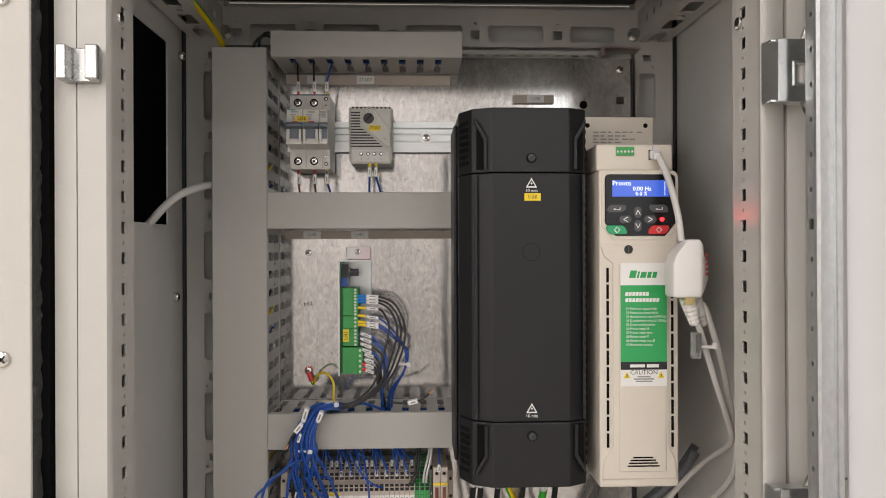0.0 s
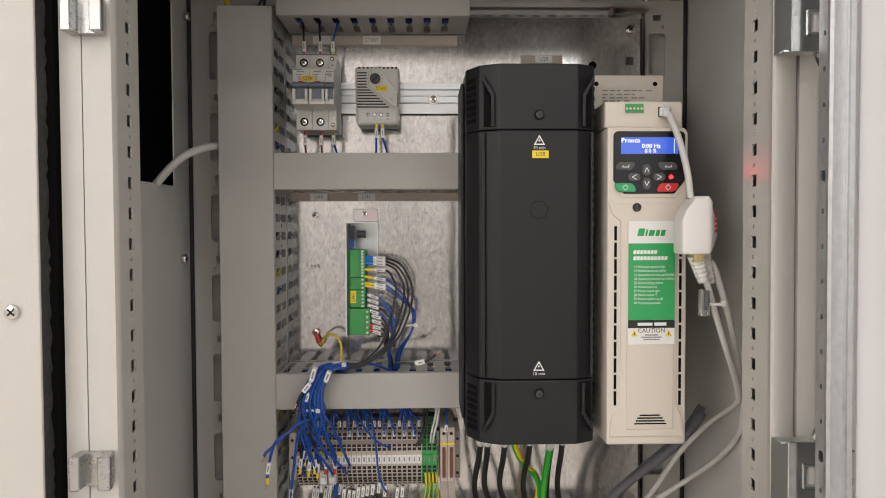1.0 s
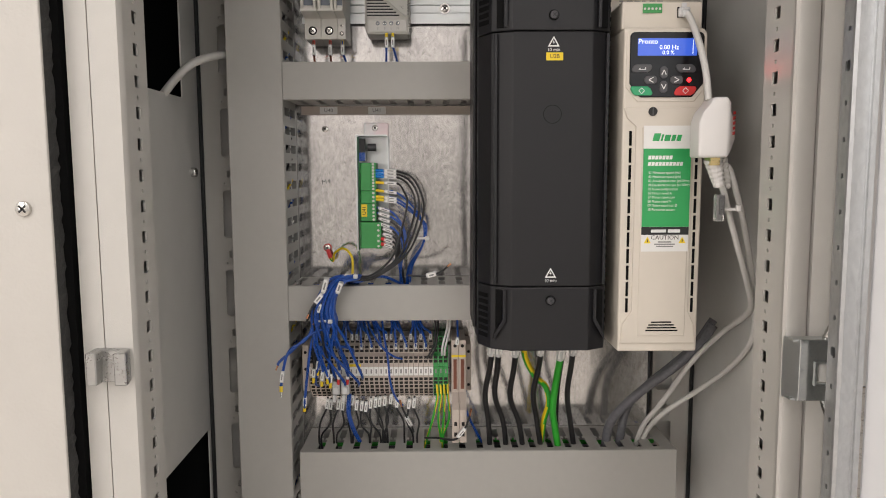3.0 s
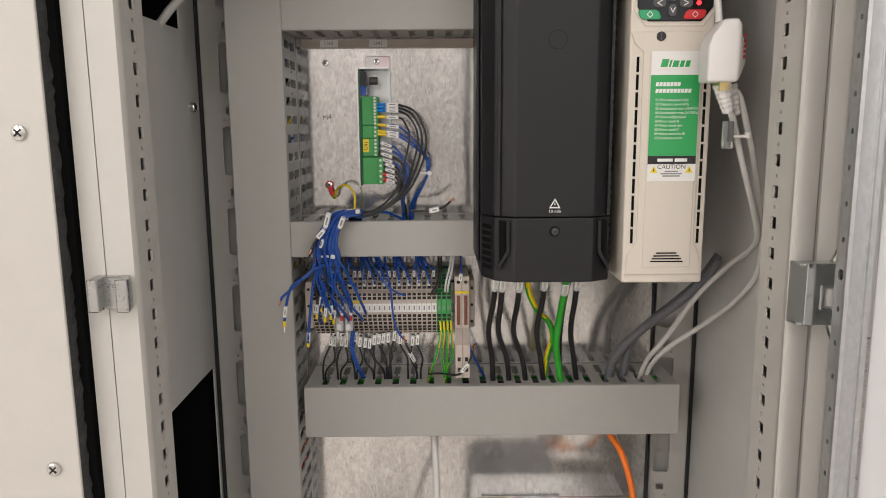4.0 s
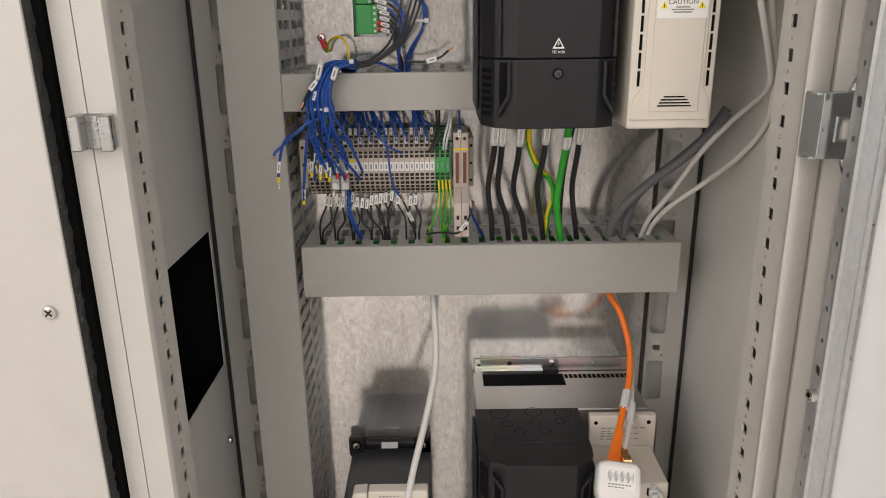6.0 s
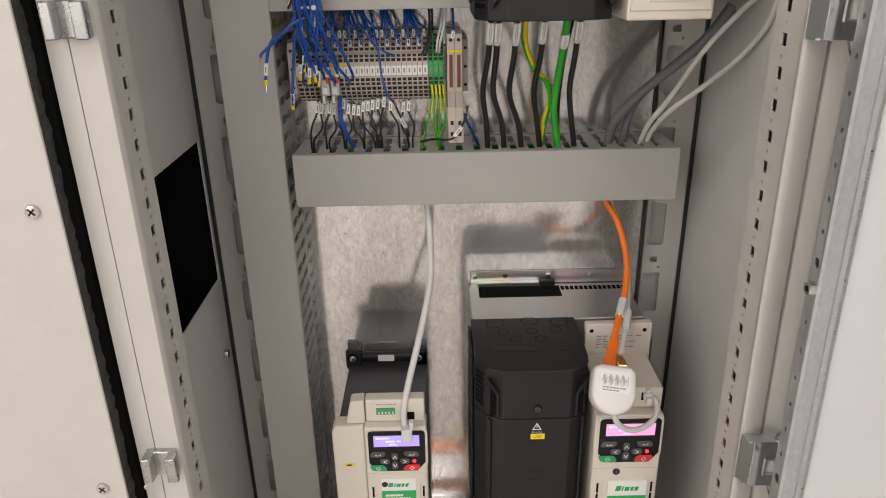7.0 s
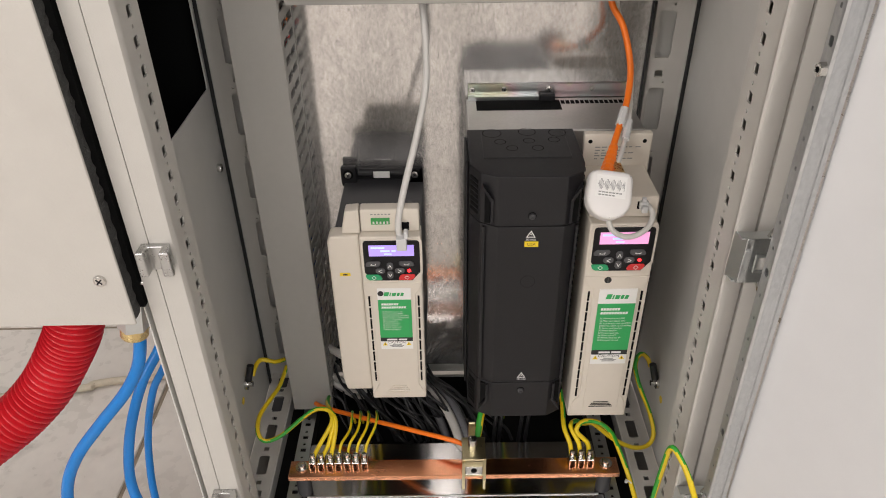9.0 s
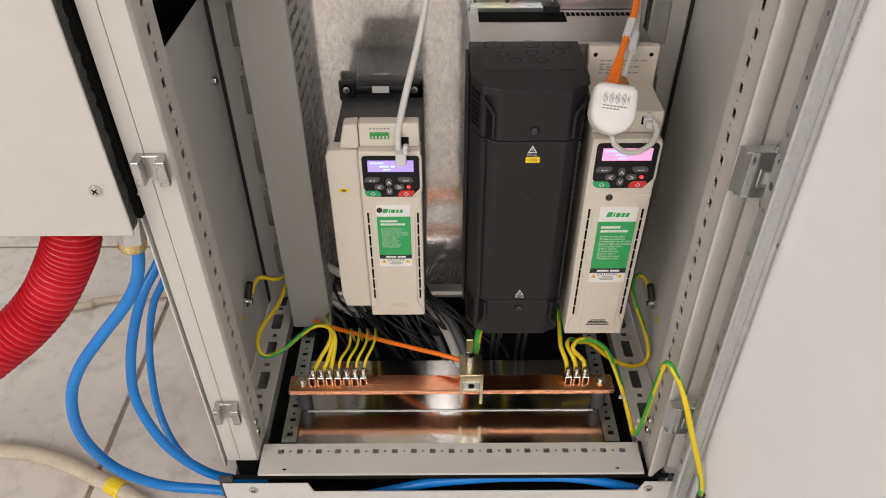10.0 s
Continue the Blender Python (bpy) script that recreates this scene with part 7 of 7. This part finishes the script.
for s, y in ((-1, 0.186), (1, 0.178)):
    st = tagged(part("earth_stud", join(cyl((0.297 * s, y, 0.211), (0.286 * s, y, 0.211), 0.0042, 12), cyl((0.297 * s, y, 0.211), (0.293 * s, y, 0.211), 0.0085, 14), cyl((0.292 * s, y + 0.001, 0.216), (0.288 * s, y + 0.006, 0.232), 0.0042, 10)), STEEL), "zinc earth stud with a cable lug on the side panel", "stud", "earth studs")
    tagged(part("earth_sticker", cyl((0.2979 * s, y - 0.020, 0.198), (0.2974 * s, y - 0.020, 0.198), 0.0055, 20), YELLOWL), "small round yellow sticker on the side panel", "sticker", "earth stickers")
    part("lug_boot", cyl((0.292 * s, y + 0.001, 0.217), (0.287 * s, y + 0.008, 0.240), 0.0050, 10), BLACKW, st)
wire("earth_wire", [(-0.289, 0.200, 0.214), (-0.285, 0.207, 0.225), (-0.275, 0.210, 0.236), (-0.257, 0.214, 0.228), (-0.244, 0.235, 0.215)], 0.0032, YELW, "green and yellow earth wire from the side panel stud", "wire", EARTH, GRNW, seg=10)
wire("orange_lead", [(-0.205, 0.205, 0.150), (-0.187, 0.190, 0.156), (-0.123, 0.160, 0.164), (-0.046, 0.120, 0.180), (0.004, 0.094, 0.190), (0.020, 0.095, 0.175), (0.026, 0.115, 0.130)], 0.0033, ORANGE, "bright orange lead lying across the cabinet base", "cable", seg=10)

# dark cables below the drives
for k in range(40):
    x0 = -0.190 + 0.0045 * k + rnd.uniform(-0.004, 0.004)
    x1 = x0 + rnd.uniform(0.02, 0.10)
    zt = rnd.uniform(0.135, 0.170)
    r = rnd.uniform(0.0012, 0.0026)
    wire("base_cable", [(x0 - 0.02, 0.285, zt), (x0, 0.245 + rnd.uniform(-0.02, 0.02), zt), ((x0 + x1) / 2, 0.215 + rnd.uniform(-0.02, 0.02), zt - 0.015 + rnd.uniform(-0.01, 0.01)), (x1, 0.190 + rnd.uniform(-0.02, 0.02), zt - 0.045), (x1 + 0.012, 0.185, 0.086)], r, BLACKW, "black cable crossing the cabinet base", "cable", "black cables in the cabinet base")
for pts, r, m in (([(-0.070, 0.285, 0.128), (-0.039, 0.262, 0.131), (-0.026, 0.240, 0.133), (-0.007, 0.205, 0.134), (0.008, 0.165, 0.127), (0.016, 0.140, 0.110), (0.018, 0.135, 0.086)], 0.0068, OFFW), ([(-0.075, 0.285, 0.114), (-0.041, 0.262, 0.116), (-0.030, 0.235, 0.113), (-0.014, 0.200, 0.105), (-0.003, 0.172, 0.090)], 0.0060, BRAID), ([(-0.055, 0.285, 0.132), (-0.026, 0.262, 0.135), (-0.010, 0.236, 0.138), (0.006, 0.205, 0.138), (0.020, 0.168, 0.130), (0.028, 0.142, 0.110), (0.030, 0.138, 0.086)], 0.0055, BRAID), ([(-0.060, 0.288, 0.136), (-0.039, 0.275, 0.139), (-0.014, 0.255, 0.140), (0.011, 0.235, 0.133), (0.030, 0.215, 0.110), (0.036, 0.205, 0.086)], 0.0042, BLACKW)):
    wire("base_cable", pts, r, m, "thick cable curving down into the cabinet base", "cable", "thick cables in the cabinet base", seg=12)
for z, dx in ((0.222, 0.0), (0.214, 0.004), (0.160, 0.002), (0.147, 0.0), (0.138, 0.006)):
    wire("base_cable", [(-0.200, 0.268, z), (-0.188 + dx, 0.258, z - 0.002), (-0.168 + dx, 0.246, z - 0.006), (-0.140, 0.240, z - 0.010), (-0.090, 0.262, z - 0.014)], 0.0046, OFFW, "grey-white cable leaving the upright duct", "cable", "grey cables in the cabinet base", seg=10)
for x in (0.070, 0.078, 0.108, 0.118):
    wire("base_cable", [(x, 0.170, 0.258), (x + 0.002, 0.168, 0.215), (x - 0.004, 0.172, 0.150), (x - 0.006, 0.180, 0.090)], 0.0030, BLACKW, "black cable from the lower drive", "cable", "black cables in the cabinet base")
wire("earth_cable", [(0.050, 0.175, 0.240), (0.048, 0.150, 0.214), (0.040, 0.124, 0.205), (0.036, 0.110, 0.188), (0.030, 0.098, 0.175)], 0.0050, YELW, "thick yellow and green earth cable", "cable", "", GRNW, seg=12)
wire("earth_cable", [(0.092, 0.165, 0.258), (0.088, 0.172, 0.215), (0.080, 0.190, 0.170), (0.078, 0.200, 0.120)], 0.0034, YELW, "thick yellow and green earth cable", "cable", "", GRNW, seg=12)

# earth and black wires at the cabinet head
wire("earth_wire", [(-0.240, 0.255, 1.384), (-0.240, 0.250, 1.402), (-0.252, 0.215, 1.425), (-0.268, 0.150, 1.445), (-0.280, 0.080, 1.462), (-0.285, 0.030, 1.470)], 0.0034, YELW, "green and yellow earth wire along the top rail", "wire", "", GRNW, seg=10)
for k in range(2):
    wire("control_wire", [(-0.205 + 0.006 * k, 0.255, 1.384), (-0.204 + 0.006 * k, 0.255, 1.402 + 0.004 * k), (-0.192 + 0.003 * k, 0.255, 1.412 + 0.003 * k), (-0.178, 0.256, 1.405 + 0.002 * k), (-0.172, 0.258, 1.392)], 0.0016, BLACKW, "black wire looping between two ducts", "wire", "wires at the cabinet head")
# wires lying in the ducts
for k in range(20):
    x, y = -0.2335 + 0.0023 * k, 0.224 + 0.0135 * (k * 7 % 4) + rnd.uniform(-0.002, 0.002)
    m = BLUEW if k % 4 == 1 else BLACKW
    pts = [(x + rnd.uniform(-0.003, 0.003) if 0 < j < 7 else x, y + rnd.uniform(-0.004, 0.004), 0.150 + 0.172 * j) for j in range(8)]
    wire("duct_wire", pts, 0.0027, m, ("blue" if m is BLUEW else "black") + " wire running inside the upright duct", "wire", "wires inside the upright duct", seg=6, steps=3)
for x0, x1, z0, z1, n in ((-0.172, 0.026, 1.379, 1.401, 8), (-0.176, 0.020, 1.193, 1.225, 9), (-0.176, 0.019, 0.953, 0.985, 9), (-0.168, 0.244, 0.745, 0.794, 14)):
    for k in range(n):
        z, y = z0 + 0.003 + (z1 - z0 - 0.006) * (k * 5 % n) / n, 0.222 + 0.062 * k / n
        m = (BLACKW, BLUEW, BLACKW, GRNW)[k % 4] if z0 < 0.8 else (BLACKW, BLUEW)[k % 2]
        pts = [(x0 + (x1 - x0) * j / 5, y + rnd.uniform(-0.003, 0.003), z + rnd.uniform(-0.002, 0.002)) for j in range(6)]
        wire("duct_wire", pts, 0.0026, m, {BLACKW: "black", BLUEW: "blue", GRNW: "green"}[m] + " wire lying inside a cross duct", "wire", "wires inside the cross ducts", seg=6, steps=3)
# coloured wires seen inside the upright duct
for k in range(26):
    z = 1.345 - 0.0235 * k if k < 22 else 0.735 - 0.02 * (k - 22)
    m = (BLACKW, BLUEW, BLACKW, BLACKW, YELW, BLUEW, OFFW)[k % 7] if k < 24 else (ORANGE, REDB)[k % 2]
    wire("duct_wire", [(-0.2200, 0.255, z - 0.03), (-0.2000, 0.245, z), (-0.1890, 0.250, z + 0.004), (-0.1840, 0.262, z + 0.018)], 0.0016, m, "wire showing through the slots of the upright duct", "wire", "wires inside the upright duct")


# ---- beside the cabinet ----
def red_hose():
    pts = smooth_line([(-0.402, 0.062, 0.560), (-0.406, 0.055, 0.490), (-0.418, 0.050, 0.442), (-0.439, 0.048, 0.404), (-0.470, 0.040, 0.359), (-0.502, 0.025, 0.328), (-0.538, 0.010, 0.303), (-0.590, -0.010, 0.272), (-0.690, -0.040, 0.225)], 72)
    ob = part("corrugated_hose", tube(pts, 0.03, 24, 1, lambda i, n: 0.0252 + 0.0056 * (0.5 + 0.5 * math.cos(i * 2 * math.pi / 12.0)) ** 0.7), REDH, smooth=True)
    tagged(ob, "red corrugated plastic hose hanging below the control box", "hose")


red_hose()
gl = thing("cable_gland", (-0.325, 0.0, 0.509), "clear and brass hose gland under the control box", "gland")
part("gland_nut", cyl((-0.321, 0.003, 0.512), (-0.326, 0.001, 0.478), 0.0160, 6), ZINC, gl)
part("gland_collar", cyl((-0.326, 0.001, 0.478), (-0.328, 0.000, 0.466), 0.0140, 20, bev=0.002), BRASS, gl)
HOSES = "blue hoses beside the cabinet"
wire("blue_hose", [(-0.324, 0.002, 0.480), (-0.325, 0.000, 0.457), (-0.333, -0.006, 0.427), (-0.351, -0.015, 0.398), (-0.384, -0.025, 0.361), (-0.416, -0.035, 0.322), (-0.436, -0.042, 0.281), (-0.446, -0.045, 0.230), (-0.442, -0.045, 0.181), (-0.423, -0.042, 0.130), (-0.382, -0.036, 0.088), (-0.312, -0.026, 0.058), (-0.230, -0.026, 0.032), (-0.150, -0.028, 0.036), (-0.090, -0.030, 0.060), (-0.028, -0.030, 0.081), (0.030, -0.030, 0.090), (0.085, -0.030, 0.094), (0.165, -0.030, 0.091), (0.235, -0.030, 0.070), (0.268, -0.024, 0.046), (0.288, -0.010, 0.012)], 0.0066, BLUEH, "bright blue plastic hose running into the plinth", "hose", HOSES, seg=16)
wire("blue_hose", [(-0.318, 0.095, 0.520), (-0.324, 0.084, 0.440), (-0.340, 0.070, 0.393), (-0.363, 0.052, 0.356), (-0.380, 0.036, 0.315), (-0.392, 0.022, 0.271), (-0.397, 0.008, 0.223), (-0.387, -0.004, 0.182), (-0.369, -0.012, 0.138), (-0.341, -0.014, 0.096), (-0.312, -0.008, 0.062), (-0.265, 0.010, 0.030), (-0.200, 0.04, 0.014)], 0.0062, BLUEH, "bright blue plastic hose running into the plinth", "hose", HOSES, seg=16)
wire("blue_hose", [(-0.325, 0.122, 0.520), (-0.334, 0.110, 0.410), (-0.356, 0.100, 0.339), (-0.377, 0.090, 0.301), (-0.394, 0.082, 0.247), (-0.401, 0.068, 0.196), (-0.398, 0.045, 0.141), (-0.377, 0.016, 0.104), (-0.354, 0.004, 0.075), (-0.326, 0.006, 0.042), (-0.280, 0.02, 0.014)], 0.0048, BLUEH, "thin bright blue plastic hose running into the plinth", "hose", HOSES, seg=14)
wire("yellow_cable", [(-0.318, 0.045, 0.540), (-0.316, 0.040, 0.490), (-0.322, 0.045, 0.450), (-0.320, 0.060, 0.430)], 0.0060, YELW, "yellow cable end behind the control box", "cable", seg=10)
wire("red_brown_cable", [(-0.312, 0.055, 0.520), (-0.316, 0.050, 0.450), (-0.322, 0.056, 0.420)], 0.0050, BROWN, "red-brown cable end behind the control box", "cable", seg=10)
wire("floor_cable", [(-1.20, 0.10, 0.013), (-0.740, 0.074, 0.013), (-0.677, 0.071, 0.013), (-0.624, 0.065, 0.013), (-0.566, 0.047, 0.013), (-0.521, 0.026, 0.012), (-0.480, 0.008, 0.011), (-0.420, -0.027, 0.011), (-0.390, -0.060, 0.011), (-0.360, -0.140, 0.011)], 0.0115, OLDC, "dirty cream cable lying on the tiles", "cable", "cables on the floor", seg=14)
c2 = wire("floor_cable", [(-1.10, 0.330, 0.008), (-0.698, 0.383, 0.008), (-0.660, 0.396, 0.008), (-0.622, 0.405, 0.008), (-0.582, 0.409, 0.008), (-0.532, 0.419, 0.008), (-0.420, 0.47, 0.008)], 0.0070, OLDC, "dirty cream cable lying on the tiles", "cable", "cables on the floor", seg=12)
tagged(part("yellow_tape", cyl((-0.492, 0.013, 0.012), (-0.470, 0.003, 0.011), 0.0125, 14), YELLOWL), "scrap of yellow tape round the floor cable", "tape")
